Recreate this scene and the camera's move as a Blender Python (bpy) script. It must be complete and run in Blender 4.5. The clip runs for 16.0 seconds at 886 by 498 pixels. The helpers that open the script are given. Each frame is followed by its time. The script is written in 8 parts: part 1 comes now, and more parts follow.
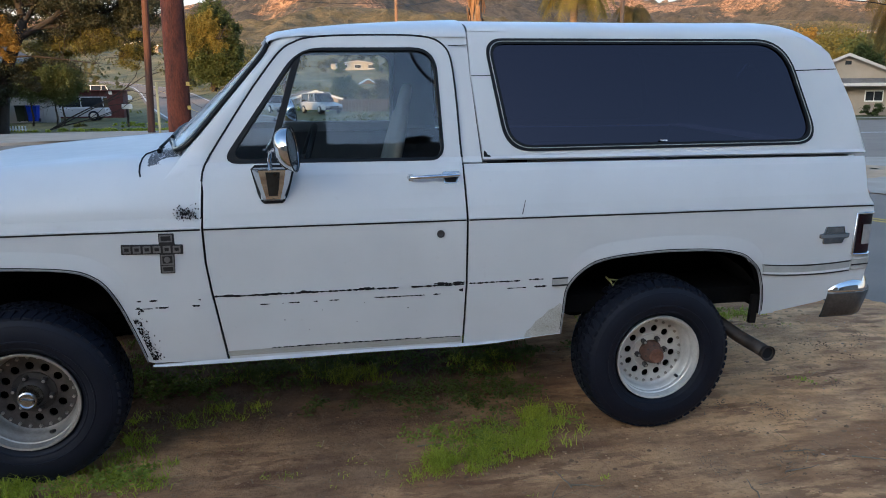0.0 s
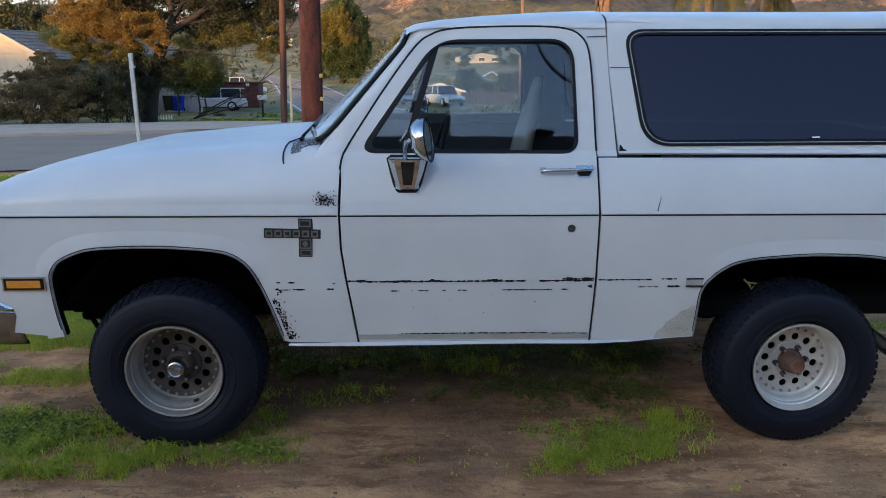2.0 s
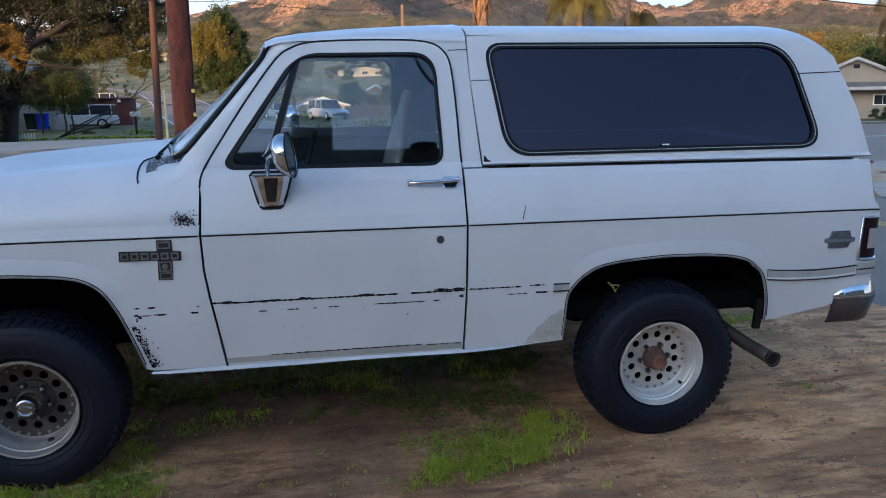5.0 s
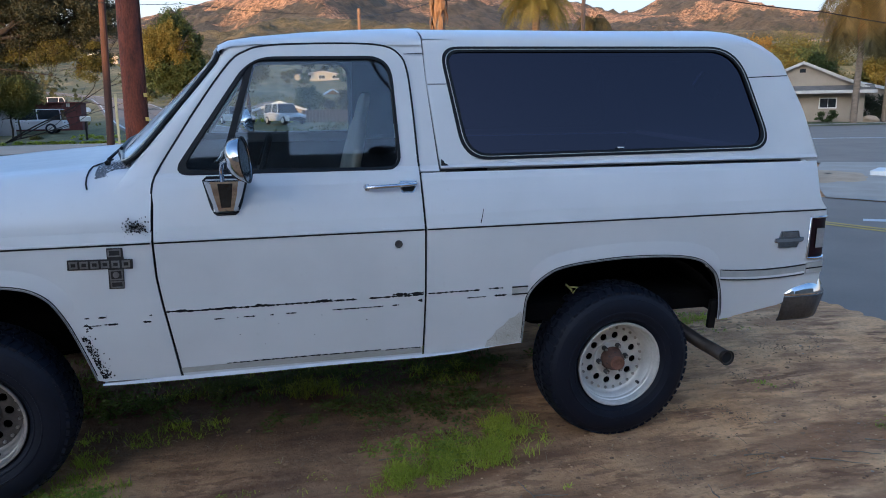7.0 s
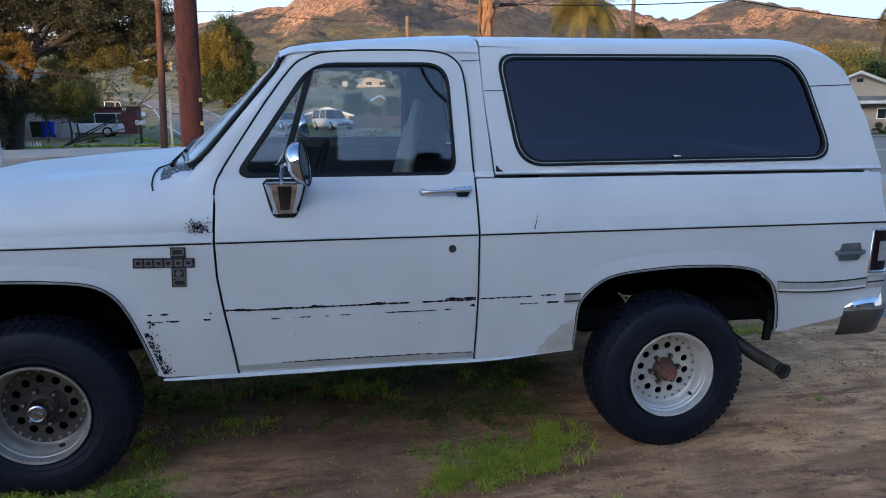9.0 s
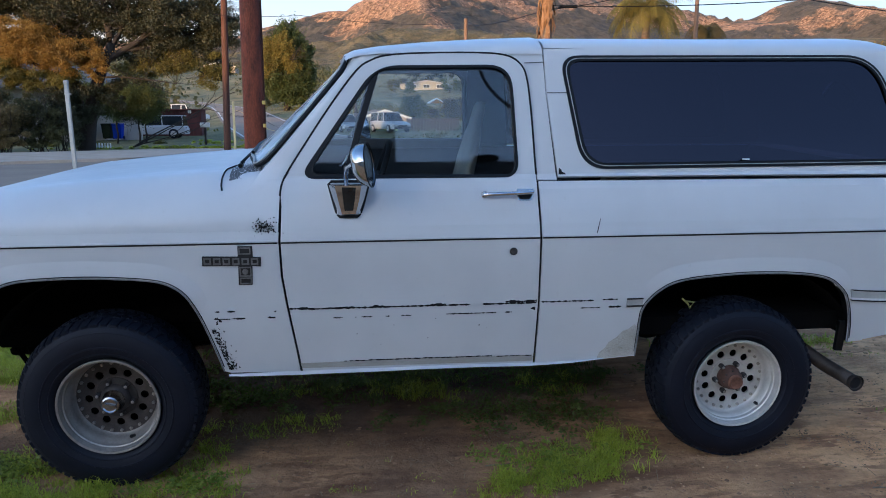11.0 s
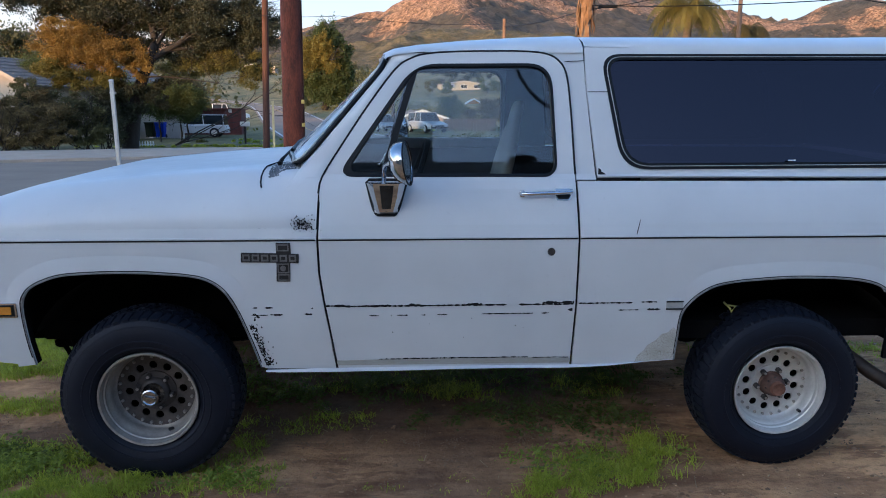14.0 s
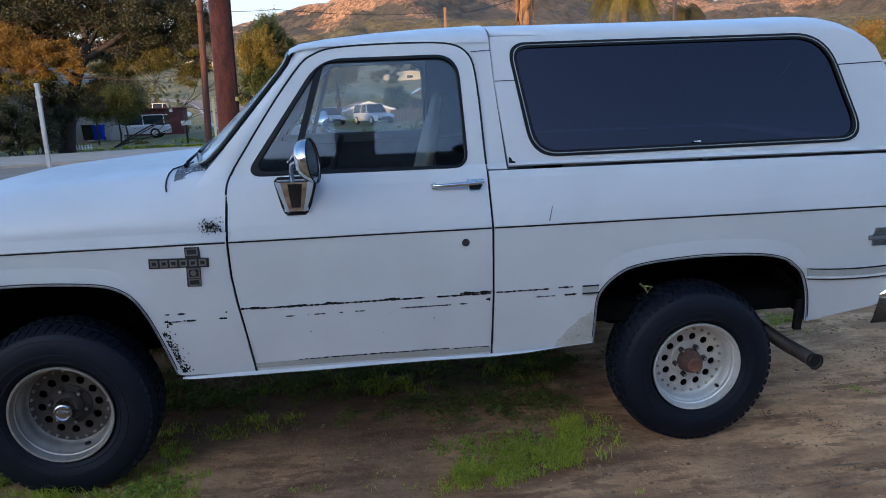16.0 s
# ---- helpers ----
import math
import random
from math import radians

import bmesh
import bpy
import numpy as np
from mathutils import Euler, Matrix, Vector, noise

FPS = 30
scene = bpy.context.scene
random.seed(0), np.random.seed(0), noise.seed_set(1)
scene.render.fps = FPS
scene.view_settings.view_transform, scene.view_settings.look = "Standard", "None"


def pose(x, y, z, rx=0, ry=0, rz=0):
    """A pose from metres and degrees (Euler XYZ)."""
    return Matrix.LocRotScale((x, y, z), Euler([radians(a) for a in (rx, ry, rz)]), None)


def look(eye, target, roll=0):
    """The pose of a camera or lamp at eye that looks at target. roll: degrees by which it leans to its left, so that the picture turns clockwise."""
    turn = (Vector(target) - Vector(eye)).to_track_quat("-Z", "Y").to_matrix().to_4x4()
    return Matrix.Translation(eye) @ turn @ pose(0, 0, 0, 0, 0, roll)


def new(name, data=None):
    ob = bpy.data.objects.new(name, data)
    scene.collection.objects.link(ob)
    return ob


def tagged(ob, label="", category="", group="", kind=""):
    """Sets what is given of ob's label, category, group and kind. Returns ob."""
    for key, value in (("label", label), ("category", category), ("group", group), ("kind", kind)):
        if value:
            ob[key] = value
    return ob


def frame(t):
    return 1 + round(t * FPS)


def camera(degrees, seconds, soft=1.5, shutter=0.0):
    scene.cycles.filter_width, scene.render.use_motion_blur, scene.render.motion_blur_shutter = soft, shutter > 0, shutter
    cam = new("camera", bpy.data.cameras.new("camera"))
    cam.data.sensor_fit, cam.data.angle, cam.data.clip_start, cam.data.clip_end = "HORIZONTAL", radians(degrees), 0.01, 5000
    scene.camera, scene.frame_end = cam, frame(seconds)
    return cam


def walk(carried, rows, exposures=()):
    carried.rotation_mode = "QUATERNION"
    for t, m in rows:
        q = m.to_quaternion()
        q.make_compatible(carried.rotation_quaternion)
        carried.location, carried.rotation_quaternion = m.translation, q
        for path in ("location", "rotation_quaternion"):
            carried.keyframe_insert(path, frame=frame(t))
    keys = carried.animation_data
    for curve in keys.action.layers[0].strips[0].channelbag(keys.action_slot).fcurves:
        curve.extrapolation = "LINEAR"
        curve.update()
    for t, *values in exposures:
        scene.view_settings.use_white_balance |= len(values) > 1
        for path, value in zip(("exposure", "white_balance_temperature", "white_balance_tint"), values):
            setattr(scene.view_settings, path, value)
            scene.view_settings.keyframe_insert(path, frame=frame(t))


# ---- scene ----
cam = camera(61.4, 16.0, soft=1.0)
PATH = [
    (0, (1.126, -3.062, 1.551), (1.499, -1.138, 1.155), -0.3),
    (0.5, (1.107, -3.045, 1.557), (1.379, -1.106, 1.15), -0.2),
    (1, (1.088, -3.042, 1.553), (1.261, -1.092, 1.143), -0.0),
    (1.5, (1.075, -3.049, 1.545), (1.174, -1.094, 1.136), -0.1),
    (2, (1.072, -3.054, 1.546), (1.136, -1.098, 1.133), 0.1),
    (2.5, (1.077, -3.067, 1.545), (1.142, -1.111, 1.133), 0.2),
    (3, (1.097, -3.079, 1.548), (1.166, -1.124, 1.134), 0.3),
    (3.5, (1.111, -3.081, 1.55), (1.184, -1.125, 1.137), 0.1),
    (4, (1.122, -3.06, 1.55), (1.222, -1.103, 1.148), -0.2),
    (4.5, (1.146, -3.047, 1.55), (1.383, -1.098, 1.17), -0.4),
    (5, (1.163, -3.044, 1.546), (1.517, -1.112, 1.165), -0.6),
    (7.5, (1.17, -3.035, 1.545), (1.631, -1.125, 1.174), -0.7),
    (8, (1.152, -3.042, 1.541), (1.609, -1.13, 1.171), -0.6),
    (8.5, (1.134, -3.05, 1.543), (1.558, -1.129, 1.188), -0.5),
    (9, (1.121, -3.047, 1.542), (1.47, -1.109, 1.189), -0.2),
    (9.5, (1.106, -3.047, 1.543), (1.386, -1.098, 1.192), -0.3),
    (12, (1.094, -3.049, 1.538), (1.275, -1.087, 1.192), 0.0),
    (12.5, (1.093, -3.046, 1.536), (1.247, -1.082, 1.189), -0.0),
    (13, (1.085, -3.041, 1.533), (1.197, -1.074, 1.189), -0.1),
    (13.5, (1.085, -3.037, 1.531), (1.187, -1.069, 1.187), -0.0),
    (14, (1.089, -3.036, 1.534), (1.198, -1.069, 1.189), 0.1),
    (14.5, (1.101, -3.054, 1.541), (1.221, -1.087, 1.2), -0.0),
    (15, (1.127, -3.067, 1.542), (1.313, -1.109, 1.182), -1.0),
    (15.5, (1.169, -3.063, 1.543), (1.396, -1.11, 1.177), -1.4),
    (16, (1.259, -3.035, 1.545), (1.487, -1.084, 1.172), -2.1),
]
walk(cam, [(t, look(eye, target, roll)) for t, eye, target, roll in PATH], exposures=[(0, 1.42, 5540, 4), (0.5, 1.33, 5480, 4), (1.5, 1.28, 5370, 5), (3.0, 1.26, 5300, 5), (4.5, 1.25, 5150, 6), (7.5, 1.23, 5040, 6), (9.0, 1.22, 4990, 6), (12.0, 1.22, 4990, 6), (16, 1.24, 5050, 6)])

# ---- light ----
SUN_AZ, SUN_EL = 217.0, 5.5            # the sun stands low behind the camera, over its left shoulder
world = bpy.data.worlds.new("sky")
scene.world = world
world.use_nodes = True
wn = world.node_tree.nodes
sky = wn.new("ShaderNodeTexSky")
sky.sky_type, sky.sun_disc = "NISHITA", False
sky.sun_elevation, sky.sun_rotation = radians(SUN_EL + 9.0), radians(SUN_AZ)
sky.air_density, sky.dust_density, sky.ozone_density = 0.9, 1.8, 1.2
wn["Background"].inputs["Strength"].default_value = 0.15
wl = world.node_tree.links
# evening haze: the sky pales to a warm white all round the horizon
w_at, w_sep, w_map, w_mix = wn.new("ShaderNodeTexCoord"), wn.new("ShaderNodeSeparateXYZ"), wn.new("ShaderNodeMapRange"), wn.new("ShaderNodeMix")
w_map.interpolation_type = "SMOOTHERSTEP"
w_map.inputs[1].default_value, w_map.inputs[2].default_value, w_map.inputs[3].default_value, w_map.inputs[4].default_value = 0.0, 0.32, 0.95, 0.0
w_mix.data_type = "RGBA"
w_dot, w_glow, w_tint = wn.new("ShaderNodeVectorMath"), wn.new("ShaderNodeMapRange"), wn.new("ShaderNodeVectorMath")
w_dot.operation, w_tint.operation = "DOT_PRODUCT", "SCALE"
w_dot.inputs[1].default_value = (math.sin(radians(SUN_AZ)), math.cos(radians(SUN_AZ)), 0)
w_glow.inputs[1].default_value, w_glow.inputs[2].default_value, w_glow.inputs[3].default_value, w_glow.inputs[4].default_value = -1.0, 0.6, 0.40, 1.10
w_tint.inputs[0].default_value = (6.2, 4.75, 3.45)
wl.new(w_at.outputs["Generated"], w_dot.inputs[0])
wl.new(w_dot.outputs["Value"], w_glow.inputs[0])
wl.new(w_glow.outputs[0], w_tint.inputs["Scale"])
wl.new(w_tint.outputs[0], w_mix.inputs[7])
wl.new(w_at.outputs["Generated"], w_sep.inputs[0])
wl.new(w_sep.outputs[2], w_map.inputs[0])
wl.new(w_map.outputs[0], w_mix.inputs[0])
wl.new(sky.outputs[0], w_mix.inputs[6])
wl.new(w_mix.outputs[2], wn["Background"].inputs["Color"])
sun_data = bpy.data.lights.new("sun", "SUN")
sun_data.energy, sun_data.angle, sun_data.color = 4.2, radians(0.6), (1.0, 0.49, 0.15)
sun = new("sun", sun_data)
sun_dir = Vector((math.sin(radians(SUN_AZ)) * math.cos(radians(SUN_EL)), math.cos(radians(SUN_AZ)) * math.cos(radians(SUN_EL)), math.sin(radians(SUN_EL))))
sun.matrix_world = look(sun_dir * 50, (0, 0, 0))


# ---- materials ----
def material(name, colour, rough=0.5, metal=0.0, coat=0.0, spec=0.5):
    """A node material; returns it with its nodes, its links and its shader."""
    m = bpy.data.materials.new(name)
    m.use_nodes = True
    n, l = m.node_tree.nodes, m.node_tree.links
    b = n["Principled BSDF"]
    b.inputs["Base Color"].default_value = (*colour, 1)
    b.inputs["Roughness"].default_value, b.inputs["Metallic"].default_value = rough, metal
    b.inputs["Coat Weight"].default_value, b.inputs["Specular IOR Level"].default_value = coat, spec
    return m, n, l, b


def grain(n, l, scale, detail=4.0, rough=0.55, coords="Object", stretch=None):
    tc = n.new("ShaderNodeTexCoord")
    out = tc.outputs[coords]
    if stretch:
        mp = n.new("ShaderNodeMapping")
        mp.inputs["Scale"].default_value = stretch
        l.new(out, mp.inputs["Vector"])
        out = mp.outputs[0]
    t = n.new("ShaderNodeTexNoise")
    t.inputs["Scale"].default_value, t.inputs["Detail"].default_value, t.inputs["Roughness"].default_value = scale, detail, rough
    l.new(out, t.inputs["Vector"])
    return t.outputs["Fac"]


def ramp(n, l, fac, stops):
    r = n.new("ShaderNodeValToRGB")
    e = r.color_ramp.elements
    while len(e) < len(stops):
        e.new(0.5)
    for el, (at, c) in zip(e, stops):
        el.position, el.color = at, (*c, 1)
    l.new(fac, r.inputs[0])
    return r.outputs[0]


def mixed(n, l, fac, a, b, how="MIX"):
    m = n.new("ShaderNodeMix")
    m.data_type, m.blend_type = "RGBA", how
    for slot, value in ((0, fac), (6, a), (7, b)):
        if isinstance(value, (int, float)):
            m.inputs[slot].default_value = value
        elif isinstance(value, tuple):
            m.inputs[slot].default_value = (*value, 1)
        else:
            l.new(value, m.inputs[slot])
    return m.outputs[2]


def bump(n, l, b, height, strength=0.3, distance=0.01):
    k = n.new("ShaderNodeBump")
    k.inputs["Strength"].default_value, k.inputs["Distance"].default_value = strength, distance
    l.new(height, k.inputs["Height"])
    l.new(k.outputs[0], b.inputs["Normal"])
    return k


def surface(name, dark, light, rough=0.7, scale=6.0, fine=60.0, relief=0.25, depth=0.01, metal=0.0, coat=0.0, stretch=None, each=0.0, gloss=0.5):
    """A surface that varies between two colours at two scales, with fine relief."""
    m, n, l, b = material(name, light, rough, metal, coat, gloss)
    big, small = grain(n, l, scale, stretch=stretch), grain(n, l, fine, stretch=stretch)
    c = ramp(n, l, big, ((0.3, dark), (0.7, light)))
    c = mixed(n, l, 0.35, c, ramp(n, l, small, ((0.3, dark), (0.7, light))))
    if each:
        info = n.new("ShaderNodeNewGeometry")
        hsv = n.new("ShaderNodeHueSaturation")
        mr = n.new("ShaderNodeMapRange")
        mr.inputs[3].default_value, mr.inputs[4].default_value = 1 - each, 1 + each
        l.new(info.outputs["Random Per Island"], mr.inputs[0])
        l.new(mr.outputs[0], hsv.inputs["Value"])
        l.new(c, hsv.inputs["Color"])
        c = hsv.outputs[0]
    l.new(c, b.inputs["Base Color"])
    bump(n, l, b, small, relief, depth)
    return m


def paint_white():
    m, n, l, b = material("white_paint", (0.78, 0.79, 0.80), 0.42, 0.0, 0.22)
    b.inputs["Coat Roughness"].default_value = 0.30
    big, small = grain(n, l, 1.7, 5), grain(n, l, 38, 5)
    c = ramp(n, l, big, ((0.3, (0.553, 0.56, 0.566)), (0.7, (0.635, 0.642, 0.648))))
    specks = ramp(n, l, small, ((0.66, (0, 0, 0)), (0.74, (1, 1, 1))))
    c = mixed(n, l, 0.06, c, mixed(n, l, specks, (0.8, 0.8, 0.8), (0.35, 0.30, 0.24)))
    l.new(c, b.inputs["Base Color"])
    l.new(ramp(n, l, grain(n, l, 9, 4), ((0.3, (0.30,) * 3), (0.7, (0.48,) * 3))), b.inputs["Roughness"])
    bump(n, l, b, grain(n, l, 2.4, 2), 0.08, 0.02)
    return m


WHITE = paint_white()
BLACK_TRIM = surface("black_rubber", (0.003, 0.003, 0.0035), (0.008, 0.008, 0.009), 0.45, 20, 160, 0.15, 0.002, gloss=0.25)
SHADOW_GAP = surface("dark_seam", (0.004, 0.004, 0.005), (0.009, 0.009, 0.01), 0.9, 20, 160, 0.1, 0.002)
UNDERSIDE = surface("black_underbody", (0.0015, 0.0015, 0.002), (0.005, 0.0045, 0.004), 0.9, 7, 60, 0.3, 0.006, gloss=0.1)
TYRE = surface("tyre_rubber", (0.0030, 0.0042, 0.0095), (0.0075, 0.0098, 0.0190), 0.62, 9, 90, 0.2, 0.003, gloss=0.28)
CHROME = surface("chrome", (0.55, 0.55, 0.56), (0.72, 0.72, 0.73), 0.09, 8, 200, 0.03, 0.001, metal=1.0)
CHROME_OLD = surface("weathered_chrome", (0.24, 0.24, 0.24), (0.50, 0.50, 0.51), 0.2, 10, 120, 0.1, 0.001, metal=1.0)
CHROME_DIM = surface("dark_reflection_chrome", (0.075, 0.078, 0.085), (0.20, 0.205, 0.215), 0.32, 7, 90, 0.1, 0.001, metal=0.8)
RIM_ALLOY = surface("dull_alloy", (0.52, 0.50, 0.46), (0.74, 0.72, 0.67), 0.42, 9, 90, 0.15, 0.002, metal=0.45)
RIM_GREY = surface("dirty_alloy", (0.22, 0.195, 0.165), (0.44, 0.40, 0.35), 0.48, 9, 90, 0.2, 0.002, metal=0.45)
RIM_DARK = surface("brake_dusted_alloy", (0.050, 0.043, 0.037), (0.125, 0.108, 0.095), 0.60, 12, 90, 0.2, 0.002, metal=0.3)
RUST = surface("rusty_steel", (0.10, 0.04, 0.02), (0.26, 0.12, 0.07), 0.8, 12, 90, 0.4, 0.003)
HUB_BROWN = surface("brown_rust", (0.045, 0.024, 0.017), (0.15, 0.078, 0.052), 0.75, 12, 90, 0.4, 0.003)
GREASE = surface("greasy_steel", (0.02, 0.017, 0.015), (0.06, 0.05, 0.045), 0.6, 14, 90, 0.3, 0.003)
VINYL = surface("cream_vinyl", (0.46, 0.41, 0.32), (0.64, 0.58, 0.47), 0.6, 6, 120, 0.15, 0.003)
DASH = surface("dark_dashboard", (0.012, 0.012, 0.014), (0.03, 0.03, 0.034), 0.6, 8, 150, 0.2, 0.002)
CABIN_GREY = surface("grey_door_card", (0.08, 0.085, 0.09), (0.14, 0.147, 0.155), 0.65, 8, 150, 0.2, 0.002)


def glass(name, tint, gloss_rough=0.02, clear=1.0, ior=1.62, film=(1, 1, 1)):
    """Thin glass: what lies behind it, tinted, and a mirror film by Fresnel."""
    m, n, l, b = material(name, tint, 0.02)
    t, g, mx, f = n.new("ShaderNodeBsdfTransparent"), n.new("ShaderNodeBsdfGlossy"), n.new("ShaderNodeMixShader"), n.new("ShaderNodeFresnel")
    t.inputs[0].default_value = (*[c * clear for c in tint], 1)
    g.inputs["Roughness"].default_value = gloss_rough
    g.inputs["Color"].default_value = (*film, 1)
    f.inputs[0].default_value = ior
    l.new(f.outputs[0], mx.inputs[0])
    l.new(t.outputs[0], mx.inputs[1])
    l.new(g.outputs[0], mx.inputs[2])
    l.new(mx.outputs[0], n["Material Output"].inputs[0])
    return m


def streaked_glass():
    """Windscreen glass under a pale film with faint streaks."""
    m = glass("streaked_windscreen_glass", (0.80, 0.86, 0.88), 0.03, ior=1.6)
    n, l = m.node_tree.nodes, m.node_tree.links
    film, over = n.new("ShaderNodeBsdfDiffuse"), n.new("ShaderNodeMixShader")
    film.inputs[0].default_value = (0.70, 0.74, 0.78, 1)
    streak = ramp(n, l, grain(n, l, 9.0, 5, stretch=(0.7, 2.2, 0.7)), ((0.30, (0.16,) * 3), (0.70, (0.50,) * 3)))
    l.new(streak, over.inputs[0])
    l.new(n["Mix Shader"].outputs[0], over.inputs[1])
    l.new(film.outputs[0], over.inputs[2])
    l.new(over.outputs[0], n["Material Output"].inputs[0])
    return m


GLASS_STREAKED = streaked_glass()
GLASS = glass("clear_glass", (0.80, 0.86, 0.88), ior=1.74)
GLASS_DARK = glass("tinted_glass", (0.03, 0.03, 0.06), ior=1.55, film=(0.82, 0.72, 0.88))
AMBER = surface("amber_lens", (0.55, 0.20, 0.02), (0.75, 0.32, 0.04), 0.25, 30, 200, 0.1, 0.001)
RED_LENS = surface("red_lens", (0.008, 0.001, 0.0015), (0.020, 0.002, 0.003), 0.2, 20, 200, 0.1, 0.001)
CLEAR_LENS = surface("clear_lens", (0.26, 0.24, 0.23), (0.42, 0.40, 0.38), 0.2, 20, 200, 0.1, 0.001)


# ---- building helpers ----
def mesh_of(bm, name):
    me = bpy.data.meshes.new(name)
    bm.to_mesh(me)
    bm.free()
    return me


def part(name, bm, mat, parent=None, label="", smooth=None, bevel=0.0, solid=0.0):
    """Links a bmesh as ONE mesh object, under a thing or a part."""
    bmesh.ops.recalc_face_normals(bm, faces=bm.faces)
    me = mesh_of(bm, name)
    for mm in (mat if isinstance(mat, (list, tuple)) else (mat,)):
        me.materials.append(mm)
    if smooth is not None:
        me.shade_smooth()
        if smooth < 180:
            me.set_sharp_from_angle(angle=radians(smooth))
    ob = new(name, me)
    if parent:
        ob.parent = parent
    if solid:
        s = ob.modifiers.new("thickness", "SOLIDIFY")
        s.thickness, s.offset = solid, -1
    if bevel:
        v = ob.modifiers.new("bevel", "BEVEL")
        v.width, v.segments, v.limit_method, v.angle_limit = bevel, 2, "ANGLE", radians(50)
    if label:
        ob["label"] = label
    return ob


def thing(name, label, category, at=(0, 0, 0), group="", kind=""):
    ob = new(name)
    ob.empty_display_size = 0.1
    ob.location = at
    return tagged(ob, label, category, group, kind)


def box(bm, x0, x1, y0, y1, z0, z1, r=0.0, seg=2):
    g = bmesh.ops.create_cube(bm, size=1)["verts"]
    bmesh.ops.scale(bm, vec=(x1 - x0, y1 - y0, z1 - z0), verts=g)
    bmesh.ops.translate(bm, vec=((x0 + x1) / 2, (y0 + y1) / 2, (z0 + z1) / 2), verts=g)
    if r:
        es = list({e for v in g for e in v.link_edges})
        bmesh.ops.bevel(bm, geom=es, offset=r, segments=seg, profile=0.5, affect="EDGES")
    return bm


def bm_box(*a, **k):
    return box(bmesh.new(), *a, **k)


def tube(bm, pts, r, n=10, caps=True, r1=None):
    """A round bar along points; r may run to r1 at its end."""
    rings = []
    pts = [Vector(p) for p in pts]
    for i, p in enumerate(pts):
        d = (pts[min(i + 1, len(pts) - 1)] - pts[max(i - 1, 0)]).normalized()
        q = d.to_track_quat("Z", "Y")
        rr = r if r1 is None else r + (r1 - r) * i / (len(pts) - 1)
        rings.append([bm.verts.new(p + q @ Vector((rr * math.cos(a), rr * math.sin(a), 0))) for a in [2 * math.pi * k / n for k in range(n)]])
    for a, b in zip(rings, rings[1:]):
        for k in range(n):
            bm.faces.new((a[k], a[(k + 1) % n], b[(k + 1) % n], b[k]))
    if caps:
        bm.faces.new(rings[0][::-1])
        bm.faces.new(rings[-1])
    return bm


def lathe(bm, prof, n=48, centre=(0, 0, 0), close=False):
    """Turns a profile of (y along the axle, radius) round the y axis."""
    cx, cy, cz = centre
    rings = []
    for y, r in prof:
        rings.append([bm.verts.new((cx + r * math.cos(2 * math.pi * k / n), cy + y, cz + r * math.sin(2 * math.pi * k / n))) for k in range(n)] if r > 1e-5 else [bm.verts.new((cx, cy + y, cz))])
    pairs = list(zip(rings, rings[1:])) + ([(rings[-1], rings[0])] if close else [])
    for a, b in pairs:
        for k in range(n):
            f = [a[k % len(a)], a[(k + 1) % len(a)], b[(k + 1) % len(b)], b[k % len(b)]]
            f = [v for i, v in enumerate(f) if v not in f[:i]]
            if len(f) > 2:
                bm.faces.new(f)
    return bm


def loft(bm, sections, closed=False):
    """Skins rows of points, each row with the same count."""
    rows = [[bm.verts.new(p) for p in s] for s in sections]
    for a, b in zip(rows, rows[1:]):
        m = len(a)
        for k in range(m if closed else m - 1):
            bm.faces.new((a[k], a[(k + 1) % m], b[(k + 1) % m], b[k]))
    return bm


def interp(x, xs, ys):
    return float(np.interp(x, xs, ys))


def smooth_loop(pts, rad, seg=6, closed=True):
    """Rounds the corners of a polygon of 2D points by the radius (one for all, or one each)."""
    out = []
    n = len(pts)
    for i in range(n):
        p = Vector(pts[i])
        r = rad[i] if isinstance(rad, (list, tuple)) else rad
        if r <= 0:
            out.append(tuple(p))
            continue
        a, b = Vector(pts[i - 1]), Vector(pts[(i + 1) % n])
        da, db = (a - p), (b - p)
        ra = min(r, da.length * 0.49)
        rb = min(r, db.length * 0.49)
        pa, pb = p + da.normalized() * ra, p + db.normalized() * rb
        for k in range(seg + 1):
            t = k / seg
            out.append(tuple(pa * (1 - t) ** 2 + p * 2 * t * (1 - t) + pb * t ** 2))
    return out

# ---- ground and distance ----
def rise(x, y):
    """The height of the land."""
    z = max(0.0, y - 45) * 0.02 + max(0.0, y - 70) * 0.035 if y < 170 else 6.0
    far = math.hypot(x, y)
    if y >= 170:
        z += (min(far, 950) - 170) * 0.085 * min(1, y / far * 1.4)
    if y > 0 and far > 180:
        z += 9 * (noise.noise((x / 150, y / 150, 0)) + 0.5 * noise.noise((x / 45, y / 45, 3))) * min(1, (far - 180) / 150)
    if y < -25:      # an unseen slope behind, added to keep the low sun off the yard
        z += interp(x, (-140, -122, -116, -106, -97, -76, -60, 20, 120), (21.0, 20.6, 18.6, 17.5, 17.5, 19.5, 23.0, 23.0, 18.0)) * min(1.0, (-25 - y) / 60) ** 1.3
    return z


